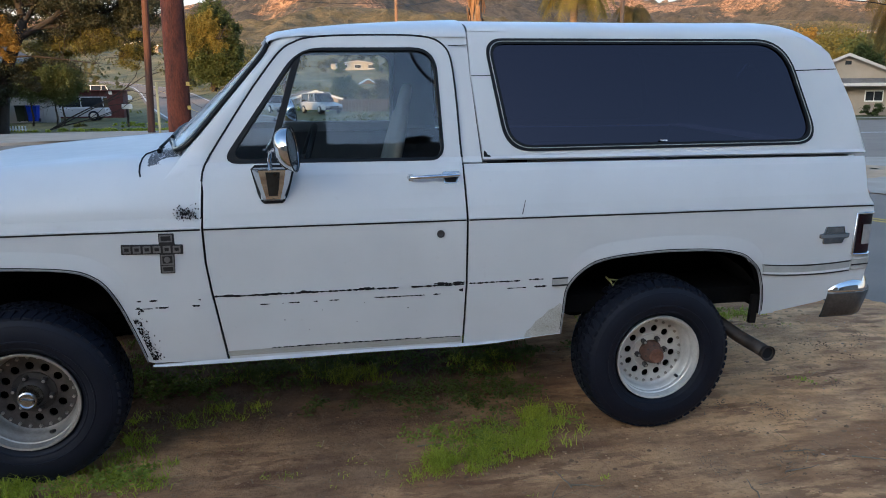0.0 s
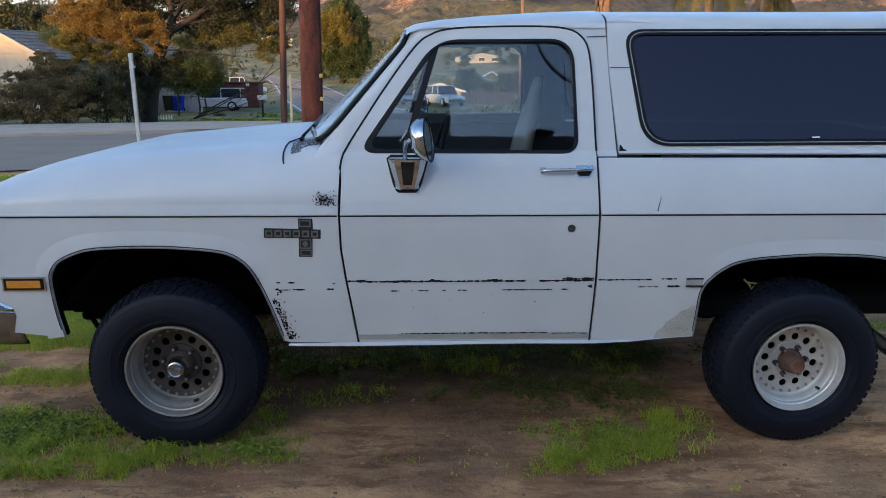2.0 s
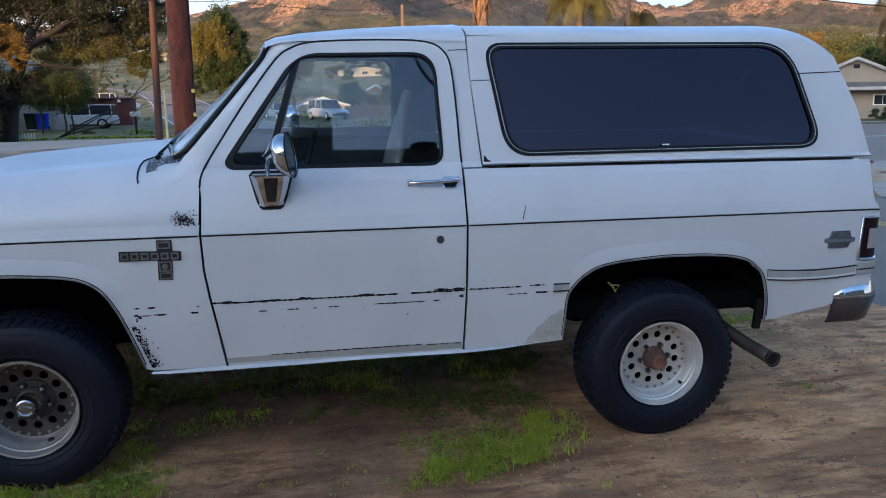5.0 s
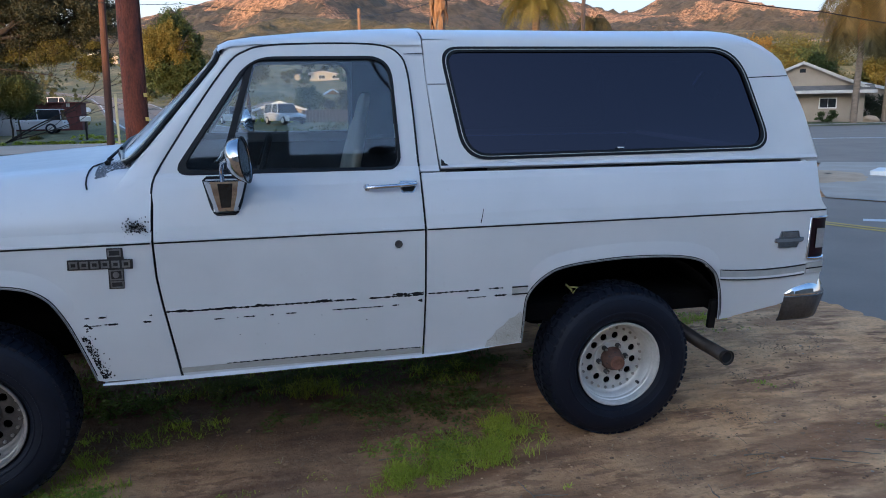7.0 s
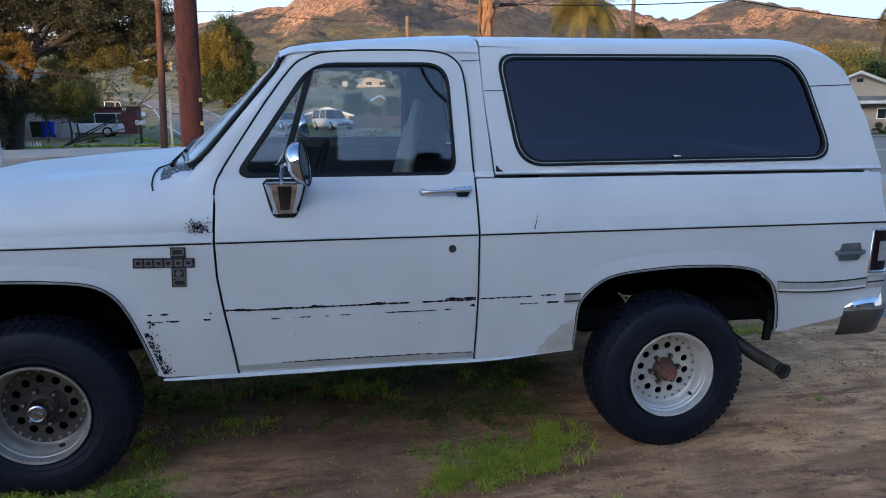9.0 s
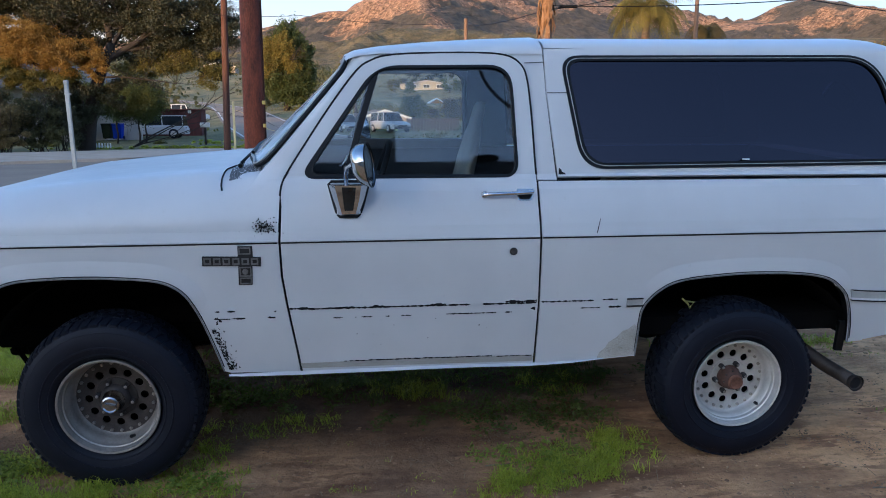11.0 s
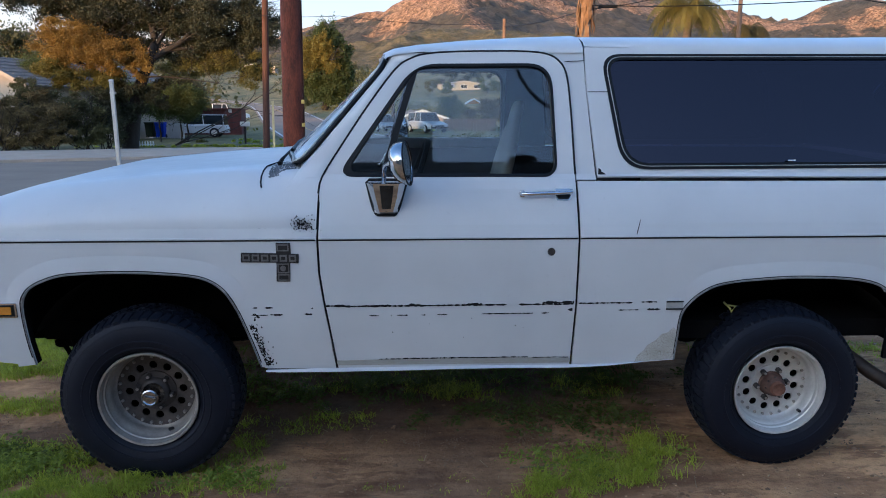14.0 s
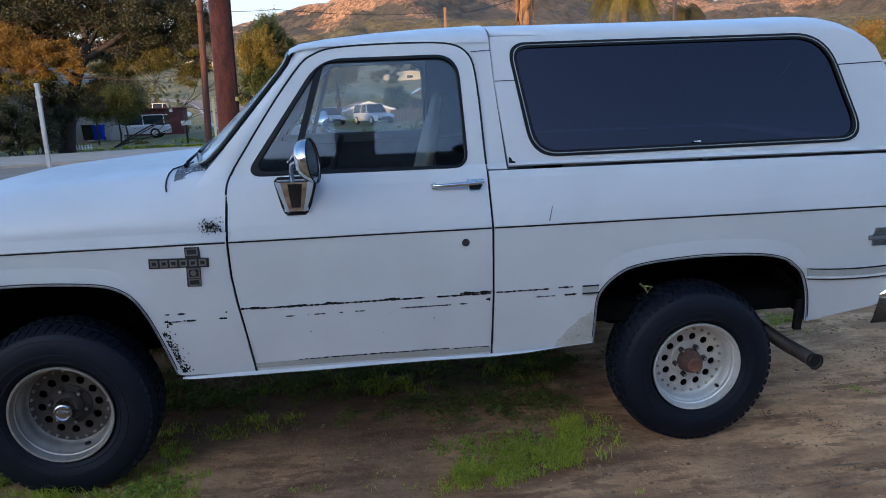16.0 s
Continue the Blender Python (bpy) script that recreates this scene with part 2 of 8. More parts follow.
def ground_z(x, y):
    near = max(0.0, 1 - math.hypot(x - 1.3, y) / 14)
    tip = interp(y, (-0.2, 2.1, 3.6, 8.0), (0.0, 0.095, 0.11, 0.0)) * interp(x, (-6, -1.5, 4.6, 6), (0, 1, 1, 0))
    return rise(x, y) + tip - 0.022 + near * (0.016 * noise.noise((x * 1.3, y * 1.3, 5)) + 0.010 * noise.noise((x * 3.2, y * 5.2, 9)) + 0.007 * noise.noise((x * 8.5, y * 11.0, 2)))


def axis(inner, a, b, fine, far):
    out = list(np.arange(a, b + 1e-6, fine))
    step, v = fine, b
    while v < far:
        step *= 1.09
        v += step
        out.append(v)
    step, v = fine, a
    while v > -far:
        step *= 1.09
        v -= step
        out.insert(0, v)
    return [float(v) for v in out]


def soil():
    m, n, l, b = material("bare_soil", (0.22, 0.14, 0.09), 0.95)
    big, mid, small = grain(n, l, 0.55, 5), grain(n, l, 3.1, 6), grain(n, l, 34, 6, 0.65)
    c = ramp(n, l, mid, ((0.3, (0.105, 0.054, 0.024)), (0.52, (0.21, 0.118, 0.056)), (0.75, (0.37, 0.222, 0.115))))
    c = mixed(n, l, 0.5, c, ramp(n, l, big, ((0.38, (0.09, 0.054, 0.025)), (0.65, (0.32, 0.188, 0.094)))))
    c = mixed(n, l, 0.26, c, ramp(n, l, small, ((0.3, (0.07, 0.035, 0.016)), (0.5, (0.19, 0.105, 0.05)), (0.8, (0.34, 0.21, 0.115)))))
    # the dry sandy end of the yard, behind the truck, and darker trodden earth before it
    tcs, sps = n.new("ShaderNodeTexCoord"), n.new("ShaderNodeSeparateXYZ")
    l.new(tcs.outputs["Object"], sps.inputs[0])
    wob, edge = n.new("ShaderNodeMath"), n.new("ShaderNodeMapRange")
    wob.operation = "MULTIPLY_ADD"
    l.new(grain(n, l, 1.6, 5), wob.inputs[0])
    wob.inputs[1].default_value = 3.4
    l.new(sps.outputs[0], wob.inputs[2])
    edge.inputs[1].default_value, edge.inputs[2].default_value = 3.5, 5.0
    l.new(wob.outputs[0], edge.inputs[0])
    lost, both_ends = n.new("ShaderNodeMapRange"), n.new("ShaderNodeMath")
    lost.inputs[1].default_value, lost.inputs[2].default_value, lost.inputs[3].default_value, lost.inputs[4].default_value = 0.6, 1.5, 0.85, 0.0
    l.new(wob.outputs[0], lost.inputs[0])
    both_ends.operation = "MAXIMUM"
    l.new(edge.outputs[0], both_ends.inputs[0])
    l.new(lost.outputs[0], both_ends.inputs[1])
    wide, fore, all_ends = n.new("ShaderNodeMath"), n.new("ShaderNodeMapRange"), n.new("ShaderNodeMath")
    wide.operation, all_ends.operation = "MULTIPLY_ADD", "MAXIMUM"
    l.new(grain(n, l, 1.2, 5), wide.inputs[0])
    wide.inputs[1].default_value = 2.6
    l.new(sps.outputs[1], wide.inputs[2])
    fore.inputs[1].default_value, fore.inputs[2].default_value, fore.inputs[3].default_value, fore.inputs[4].default_value = 1.05, 1.85, 0.74, 0.0
    l.new(wide.outputs[0], fore.inputs[0])
    l.new(both_ends.outputs[0], all_ends.inputs[0])
    l.new(fore.outputs[0], all_ends.inputs[1])
    sand = ramp(n, l, mid, ((0.3, (0.56, 0.295, 0.112)), (0.5, (0.78, 0.46, 0.20)), (0.72, (0.86, 0.56, 0.28))))
    sand = mixed(n, l, 0.40, sand, ramp(n, l, small, ((0.3, (0.26, 0.12, 0.04)), (0.5, (0.74, 0.42, 0.175)), (0.8, (0.86, 0.55, 0.27)))))
    damp = ramp(n, l, grain(n, l, 1.1, 6, 0.6, stretch=(0.7, 2.2, 1)), ((0.50, (0, 0, 0)), (0.60, (1, 1, 1))))
    sand = mixed(n, l, damp, sand, mixed(n, l, 0.68, sand, (0.26, 0.115, 0.038)))
    # dark crumbs, with the relief's small shadows painted in as stretched flecks
    crumb_shadow = ramp(n, l, grain(n, l, 8.0, 6, 0.62, stretch=(0.55, 1.7, 1)), ((0.52, (0, 0, 0)), (0.57, (1, 1, 1))))
    patchy = ramp(n, l, grain(n, l, 1.7, 4), ((0.40, (0.10, 0.10, 0.10)), (0.58, (0.85, 0.85, 0.85))))
    sand = mixed(n, l, mixed(n, l, 1.0, crumb_shadow, patchy, "MULTIPLY"), sand, (0.30, 0.148, 0.058))
    smear = ramp(n, l, grain(n, l, 2.3, 7, 0.7, stretch=(0.6, 1.9, 1)), ((0.47, (1.12, 1.1, 1.08)), (0.60, (0.70, 0.64, 0.60))))
    c = mixed(n, l, 1.0, mixed(n, l, all_ends.outputs[0], c, sand), mixed(n, l, 1.0, smear, (0.90, 0.865, 0.89), "MULTIPLY"), "MULTIPLY")
    # dry hillside growth far from the yard
    tc = n.new("ShaderNodeTexCoord")
    sep = n.new("ShaderNodeSeparateXYZ")
    l.new(tc.outputs["Object"], sep.inputs[0])
    away = n.new("ShaderNodeMapRange")
    away.inputs[1].default_value, away.inputs[2].default_value = 24, 34
    l.new(sep.outputs[1], away.inputs[0])
    scrub = ramp(n, l, grain(n, l, 0.22, 9, 0.72, stretch=(1, 0.25, 1)), ((0.36, (0.055, 0.060, 0.020)), (0.5, (0.135, 0.125, 0.045)), (0.64, (0.27, 0.21, 0.095))))
    c = mixed(n, l, away.outputs[0], c, scrub)
    l.new(c, b.inputs["Base Color"])
    add = n.new("ShaderNodeMath")
    add.operation = "ADD"
    l.new(mid, add.inputs[0])
    l.new(small, add.inputs[1])
    bump(n, l, b, add.outputs[0], 0.8, 0.022)
    return m


SOIL = soil()
ASPHALT = surface("worn_asphalt", (0.185, 0.146, 0.112), (0.255, 0.204, 0.158), 0.92, 0.7, 70, 0.3, 0.006)
CONCRETE = surface("old_concrete", (0.30, 0.25, 0.195), (0.44, 0.375, 0.305), 0.9, 1.2, 40, 0.25, 0.005)
LINE_WHITE = surface("white_road_paint", (0.45, 0.45, 0.44), (0.62, 0.62, 0.60), 0.8, 5, 60, 0.2, 0.003)
LINE_YELLOW = surface("yellow_road_paint", (0.42, 0.27, 0.05), (0.58, 0.40, 0.09), 0.8, 5, 60, 0.2, 0.003)

xs, ys = axis(0, -3.0, 5.5, 0.05, 2600), axis(0, -1.6, 3.2, 0.05, 2600)
bm = bmesh.new()
grid = [[bm.verts.new((x, y, ground_z(x, y))) for x in xs] for y in ys]
for a, b in zip(grid, grid[1:]):
    for k in range(len(xs) - 1):
        bm.faces.new((a[k], a[k + 1], b[k + 1], b[k]))
ground = part("ground", bm, SOIL, None, smooth=180)
tagged(ground, "bare brown dirt yard running out to dry hills", "ground", kind="structure")


def strip(name, left, right, mat, lift, label, category, n=60, kind="structure", parent=None):
    """A road-like sheet between two lines of (x, y), laid on the land."""
    def along(line, t):
        d = [0.0]
        for p, q in zip(line, line[1:]):
            d.append(d[-1] + math.dist(p, q))
        return interp(t * d[-1], d, [p[0] for p in line]), interp(t * d[-1], d, [p[1] for p in line])
    rows = []
    for i in range(n + 1):
        (xa, ya), (xb, yb) = along(left, i / n), along(right, i / n)
        rows.append([(xa + (xb - xa) * s, ya + (yb - ya) * s, rise(xa + (xb - xa) * s, ya + (yb - ya) * s) + lift) for s in np.linspace(0, 1, 13)])
    ob = part(name, loft(bmesh.new(), rows), mat, parent, smooth=180)
    return tagged(ob, label, category, kind=kind)


# the main road bends past behind the truck, the side street comes in at its tail
NEAR_EDGE = [(-70, -22), (-30, -0.5), (-7, 12), (4, 16), (11, 15.4), (15.5, 13.7), (40, 3.5), (80, -13)]
FAR_EDGE = [(-82, -14.5), (-45, 5.7), (-13.2, 23), (-8.7, 25.5), (6, 34), (26, 39), (40, 41), (60, 44), (100, 50)]
strip("road", NEAR_EDGE, FAR_EDGE, ASPHALT, 0.008, "grey asphalt road with worn surface", "road", n=110)
strip("side_street", [(3.4, -40), (4.4, -6), (4.92, 0.67), (5.05, 1.33), (4.9, 1.9), (5.0, 6), (4.2, 16.2)], [(30, -40), (16, -6), (13.4, 0), (11.6, 4.8), (10.7, 6.6), (10.2, 7.4), (11.2, 15.6)], ASPHALT, 0.004, "grey asphalt side street beside the dirt yard", "road", n=90)
strip("corner_apron", [(10.2, 7.4), (12.4, 10.4), (15.5, 13.8)], [(13.2, 2.6), (20, 2.5), (42, 2.8)], CONCRETE, 0.020, "pale concrete corner apron with sand on it", "pavement", n=30)
yl = [(6.3, 10.6), (8.29, 5.14), (8.55, 4.44), (10.6, -1.0), (18, -24)]
for d in (-0.09, 0.09):
    strip("centre_line", [(x + d - 0.05, y) for x, y in yl], [(x + d + 0.05, y) for x, y in yl], LINE_YELLOW, 0.010, "worn yellow centre line on asphalt", "road marking", n=60)
strip("stop_line", [(8.86, 5.14), (10.6, 4.05)], [(9.0, 5.3), (10.8, 4.2)], LINE_WHITE, 0.010, "worn white stop line on asphalt", "road marking", n=4)
strip("edge_line", [(20.5, 25.6), (26.5, 25.3), (27.9, 24.6), (44, 17)], [(20.5, 25.9), (26.7, 25.6), (28.1, 24.9), (44.2, 17.3)], LINE_WHITE, 0.014, "faded white road edge line", "road marking", n=30)
strip("pavement", [(-82, -14.3), (-45, 5.9), (-13.2, 23.2), (-8.7, 25.7), (-3.0, 29.4)], [(-88, -5), (-49, 14), (-17, 30.5), (-8.6, 34.6), (-2.6, 35.6)], CONCRETE, 0.10, "pale dusty concrete pavement along the road", "pavement", n=60)
strip("kerb_far", [(14, 37.2), (26, 39.2), (40, 41.2), (60, 44.2), (100, 50.2)], [(14, 38.4), (26, 40.4), (40, 42.4), (60, 45.4), (100, 51.4)], CONCRETE, 0.12, "pale concrete kerb strip before the gardens", "kerb", n=40)
# kerb face of the pavement
kl = [(-82, -14.3), (-45, 5.9), (-13.2, 23.2), (-8.7, 25.7), (-5.6, 28.2)]
part_bm = loft(bmesh.new(), [[(x, y, z) for x, y in [(interp(t, np.linspace(0, 1, 5), [p[0] for p in kl]), interp(t, np.linspace(0, 1, 5), [p[1] for p in kl])) for t in np.linspace(0, 1, 60)]] for z in (-0.03, 0.10)])
tagged(part("kerb", part_bm, CONCRETE, None, solid=0.06), "pale worn concrete kerb", "kerb", kind="structure")
# the hill road that leaves between the poles
LL = [(-3.2, 36), (-5.2, 43), (-7.4, 50.6), (-11.0, 67), (-14.5, 82), (-19.0, 103), (-23.6, 122), (-30, 138), (-42, 158)]
RR = [(9.5, 36), (5.0, 43), (1.2, 50.6), (-3.6, 67), (-7.1, 82), (-12.2, 104), (-18.0, 121), (-25.5, 137), (-38, 160)]
strip("hill_road", LL, RR, ASPHALT, 0.03, "grey road climbing away between trees", "road", n=70)
CC = [((a[0] + b[0]) / 2, (a[1] + b[1]) / 2) for a, b in zip(LL, RR)]
strip("centre_line", [(x - 0.07, y) for x, y in CC], [(x + 0.07, y) for x, y in CC], LINE_YELLOW, 0.045, "faded yellow centre line of the climbing road", "road marking", n=70)
for line in ([(x + 0.35, y) for x, y in LL], [(x - 0.35, y) for x, y in RR]):
    strip("edge_line", [(x - 0.09, y) for x, y in line], [(x + 0.09, y) for x, y in line], LINE_WHITE, 0.045, "white edge line of the climbing road", "road marking", n=50)

# drain inlet block on the corner, with a cross-shaped mark, and sand washed up before it
inlet = thing("drain_inlet", "whitened concrete drain block with a cross mark", "drain", (14.2, 10.6, 0.02))
inlet.rotation_euler = (0, 0, radians(-52))
part("block", bm_box(-0.05, 1.7, -0.45, 0.55, -0.05, 0.10, r=0.03), surface("whitewashed_concrete", (0.62, 0.61, 0.58), (0.76, 0.75, 0.72), 0.85, 3, 40, 0.2, 0.004), inlet)
for x0, x1, y0, y1 in ((0.40, 0.45, -0.22, 0.22), (0.26, 0.59, 0.03, 0.09)):
    part("cross_mark", bm_box(x0, x1, y0, y1, 0.095, 0.104), surface("dark_paint_mark", (0.01, 0.01, 0.01), (0.03, 0.03, 0.03), 0.9, 20, 90), inlet)
bm = bmesh.new()
ring = [(1.5 * math.cos(a) * (1 + 0.3 * noise.noise((math.cos(a) * 2, math.sin(a) * 2, 1))), 0.75 * math.sin(a) * (1 + 0.3 * noise.noise((math.cos(a) * 2, math.sin(a) * 2, 4)))) for a in np.linspace(0, 2 * math.pi, 40, endpoint=False)]
loft(bm, [[(12.9 + k * (x * 0.62 - y * 0.78), 10.5 + k * (x * 0.78 + y * 0.62), 0.024 + 0.05 * (1 - k * k)) for x, y in ring] for k in (1.0, 0.7, 0.4, 0.1)], closed=True)
tagged(part("sand_drift", bm, surface("washed_sand", (0.34, 0.23, 0.13), (0.52, 0.38, 0.24), 0.95, 2, 40, 0.4, 0.006), None, smooth=60), "tan sand drift washed onto the concrete", "sand", kind="stuff")

# ---- the truck ----
STRIPE_GREY = surface("grey_moulding", (0.33, 0.33, 0.31), (0.46, 0.46, 0.44), 0.5, 14, 120, 0.15, 0.001)
WIDE = 2.02                                     # the body's full width; its near side lies at y = 0
BODY_Z = (0.40, 0.475, 0.60, 0.75, 0.90, 1.0, 1.040, 1.050, 1.10, 1.17, 1.24, 1.285, 1.30, 1.80, 1.86)
BODY_Y = (0.041, 0.034, 0.020, 0.008, 0.003, 0.002, 0.002, 0.004, 0.016, 0.038, 0.065, 0.087, 0.100, 0.248, 0.271)


def side_y(z):
    """How far the body's side stands in from its widest line at the height z."""
    return interp(z, BODY_Z, BODY_Y)


def panel_mesh(outline, holes=(), out=0.0, far=False, step=0.02):
    """A sheet of the body's side: an outline and holes of (x, z), bent to the body's section."""
    bm = bmesh.new()
    for loop in (outline, *holes):
        vs = [bm.verts.new((x, 0, z)) for x, z in loop]
        for a, b in zip(vs, vs[1:] + vs[:1]):
            bm.edges.new((a, b))
    bmesh.ops.triangle_fill(bm, use_beauty=True, use_dissolve=False, edges=bm.edges[:])
    zs = [v.co.z for v in bm.verts]
    z = math.floor(min(zs) / step) * step + step
    cuts = []
    while z < max(zs) - 1e-4:
        cuts.append(z)
        z += step if z < 1.3 else step * 4
    for c in cuts + [1.045]:
        bmesh.ops.bisect_plane(bm, geom=bm.verts[:] + bm.edges[:] + bm.faces[:], plane_co=(0, 0, c), plane_no=(0, 0, 1))
    for v in bm.verts:
        y = side_y(v.co.z) - out
        v.co.y = WIDE - y if far else y
    bm.normal_update()
    if bm.faces and (sum(f.normal.y for f in bm.faces) > 0) != far:
        bmesh.ops.reverse_faces(bm, faces=bm.faces[:])
    return bm


def sheet(name, bm, mat, parent, label="", thick=0.012, bevel=0.0025):
    """A sheet that is thickened inwards."""
    me = mesh_of(bm, name)
    me.materials.append(mat)
    ob = new(name, me)
    ob.parent = parent
    if thick:
        s = ob.modifiers.new("thickness", "SOLIDIFY")
        s.thickness, s.offset = thick, -1
    if bevel:
        v = ob.modifiers.new("bevel", "BEVEL")
        v.width, v.segments, v.limit_method, v.angle_limit = bevel, 2, "ANGLE", radians(50)
    if label:
        ob["label"] = label
    return ob


truck = thing("truck", "white weathered two-door sport utility truck on dirt", "truck")
LEAN_TRUCK = radians(2.6)                       # the yard tips it a little towards its near side
truck.location, truck.rotation_euler = (0, math.sin(LEAN_TRUCK), 1 - math.cos(LEAN_TRUCK)), (LEAN_TRUCK, 0, 0)
ARCH_F = [(-0.446, 0.512), (-0.462, 0.641), (-0.465, 0.766), (-0.446, 0.823), (-0.412, 0.858), (-0.354, 0.886), (-0.284, 0.905), (-0.179, 0.912), (-0.069, 0.914), (0.031, 0.912), (0.125, 0.906),
          (0.203, 0.899), (0.272, 0.885), (0.327, 0.855), (0.366, 0.812), (0.402, 0.738), (0.432, 0.657), (0.461, 0.569), (0.485, 0.485)]
ARCH_R = [(2.277, 0.487), (2.282, 0.587), (2.287, 0.679), (2.298, 0.720), (2.321, 0.755), (2.360, 0.795), (2.420, 0.830), (2.504, 0.848), (2.599, 0.857), (2.740, 0.865), (2.872, 0.864), (2.965, 0.860), (3.040, 0.853),
          (3.104, 0.841), (3.151, 0.824), (3.185, 0.800), (3.220, 0.768), (3.240, 0.739), (3.264, 0.672), (3.278, 0.597), (3.284, 0.518)]


def rounded(line, n=3):
    """A finer line through the same points, without corners."""
    out = []
    for i in range(len(line) - 1):
        a, b, c, d = line[max(i - 1, 0)], line[i], line[i + 1], line[min(i + 2, len(line) - 1)]
        for k in range(n):
            t = k / n
            out.append(tuple(0.5 * (2 * b[j] + (c[j] - a[j]) * t + (2 * a[j] - 5 * b[j] + 4 * c[j] - d[j]) * t * t + (3 * b[j] - a[j] - 3 * c[j] + d[j]) * t ** 3) for j in (0, 1)))
    return out + [line[-1]]


ARCH_F, ARCH_R = rounded(ARCH_F), rounded(ARCH_R)
DOOR_FRONT = [(0.756, 1.306), (0.747, 1.185), (0.741, 1.049), (0.745, 0.901), (0.759, 0.790), (0.787, 0.611), (0.807, 0.473)]
DOOR_REAR = [(1.819, 0.472), (1.828, 0.753), (1.829, 1.044), (1.824, 1.199), (1.821, 1.298)]
GAP = 0.005
# the door's upper edge, from its front foot over the window to its rear edge
DOOR_TOP = rounded([(0.745, 1.226), (0.761, 1.292), (0.840, 1.417), (0.958, 1.590), (1.066, 1.729), (1.126, 1.771), (1.197, 1.793), (1.341, 1.803), (1.581, 1.806), (1.702, 1.797), (1.762, 1.767), (1.793, 1.709), (1.808, 1.570), (1.817, 1.362), (1.821, 1.298)])


def both(make):
    """Builds a part on the near side and on the far side."""
    return [make(False), make(True)]


def flare(z):
    """How far the flare of a wheel opening has risen at the height z."""
    q = max(0.0, min(1.0, (z - 0.735) / 0.085))
    return q * q * (3 - 2 * q)


def arch_flare(line, far, owner):
    """The pressed flare round a wheel opening, proud at its edge and fading into the panel."""
    rows = []
    for out, away in ((0.0085, -0.001), (0.0090, 0.006), (0.0080, 0.018), (0.0052, 0.036), (0.0022, 0.056), (-0.0012, 0.076)):
        row = []
        for k, (x, z) in enumerate(line):
            (xa, za), (xb, zb) = line[max(0, k - 2)], line[min(len(line) - 1, k + 2)]
            ln = math.hypot(xb - xa, zb - za)
            px, pz = x - (zb - za) / ln * away, z + (xb - xa) / ln * away
            fade = flare(z)
            y = side_y(pz) - (out * fade if out > 0 else out) + 0.002 * (1 - fade)
            row.append((px, WIDE - y if far else y, pz))
        rows.append(row)
    part("arch_flare", loft(bmesh.new(), rows), WHITE, owner, smooth=60)


def side_fender(far):
    rear = [(x - GAP, z) for x, z in DOOR_FRONT]
    outline = [(-0.800, 1.09), (-0.812, 0.901), (-0.800, 0.608), (-0.740, 0.545), (-0.495, 0.513)] + ARCH_F + [(0.510, 0.477), (0.805 - GAP, 0.470)] + rear[::-1][:-2] + [(0.7445 - GAP, 1.09)]
    return sheet("front_fender", panel_mesh(outline, far=far), WHITE, truck, "white fender with chipped paint behind the wheel")


def side_door(far):
    win = smooth_loop([(0.818, 1.292), (1.747, 1.290), (1.729, 1.757), (1.146, 1.751)], [0.075, 0.065, 0.105, 0.10], 7)
    top = DOOR_TOP[::-1]
    outline = [(x + GAP, z) for x, z in DOOR_FRONT[1:]] + [(x - GAP, z) for x, z in DOOR_REAR[:-1]] + [(min(x, 1.818), z) for x, z in top if z > 1.24]
    ob = sheet("door", panel_mesh(outline, [win], far=far), WHITE, truck, "white door with scraped moulding line", thick=0.03)
    # rubber round the window
    inner = smooth_loop([(0.856, 1.309), (1.735, 1.300), (1.718, 1.745), (1.156, 1.739)], [0.06, 0.055, 0.095, 0.06], 7)
    sheet("window_seal", panel_mesh(win, [inner], out=0.004, far=far), BLACK_TRIM, ob, thick=0.02, bevel=0.002)
    div = [(1.004, 1.310), (1.031, 1.310), (1.166, 1.742), (1.138, 1.742)]
    sheet("vent_divider", panel_mesh(div, out=-0.004, far=far), BLACK_TRIM, ob, thick=0.02, bevel=0.003)
    sheet("vent_frame", panel_mesh([(1.050, 1.592), (1.113, 1.672), (1.128, 1.680), (1.142, 1.742), (1.150, 1.742)], out=-0.003, far=far), BLACK_TRIM, ob, thick=0.012)
    pane = panel_mesh(smooth_loop([(0.852, 1.306), (1.741, 1.296), (1.724, 1.751), (1.152, 1.746)], [0.05, 0.05, 0.09, 0.05], 5), out=-0.012, far=far)
    g = sheet("window_pane", pane, GLASS, ob, thick=0, bevel=0)
    g.visible_shadow = False
    return ob


def side_quarter(far):
    front = [(x + GAP, z) for x, z in DOOR_REAR[:-1]] + [(1.822 + GAP, 1.272)]
    outline = front[::-1] + [(2.103, 0.476)] + ARCH_R + [(3.293, 0.518), (3.605, 0.571), (3.811, 0.647), (3.825, 0.799), (3.720, 0.799), (3.720, 1.011), (3.813, 1.011), (3.808, 1.042), (3.802, 1.058), (3.785, 1.085), (3.777, 1.125), (3.779, 1.19), (3.784, 1.269)]
    return sheet("quarter_panel", panel_mesh(outline, far=far), WHITE, truck, "white rear quarter panel with cracked filler")


def side_pillar(far):
    outline = [(1.825, 1.277), (1.909, 1.276), (1.877, 1.638), (1.868, 1.802), (1.66, 1.802), (1.66, 1.786), (1.74, 1.755), (1.795, 1.62)]
    return sheet("rear_pillar", panel_mesh(outline, far=far, out=-0.006), WHITE, truck)


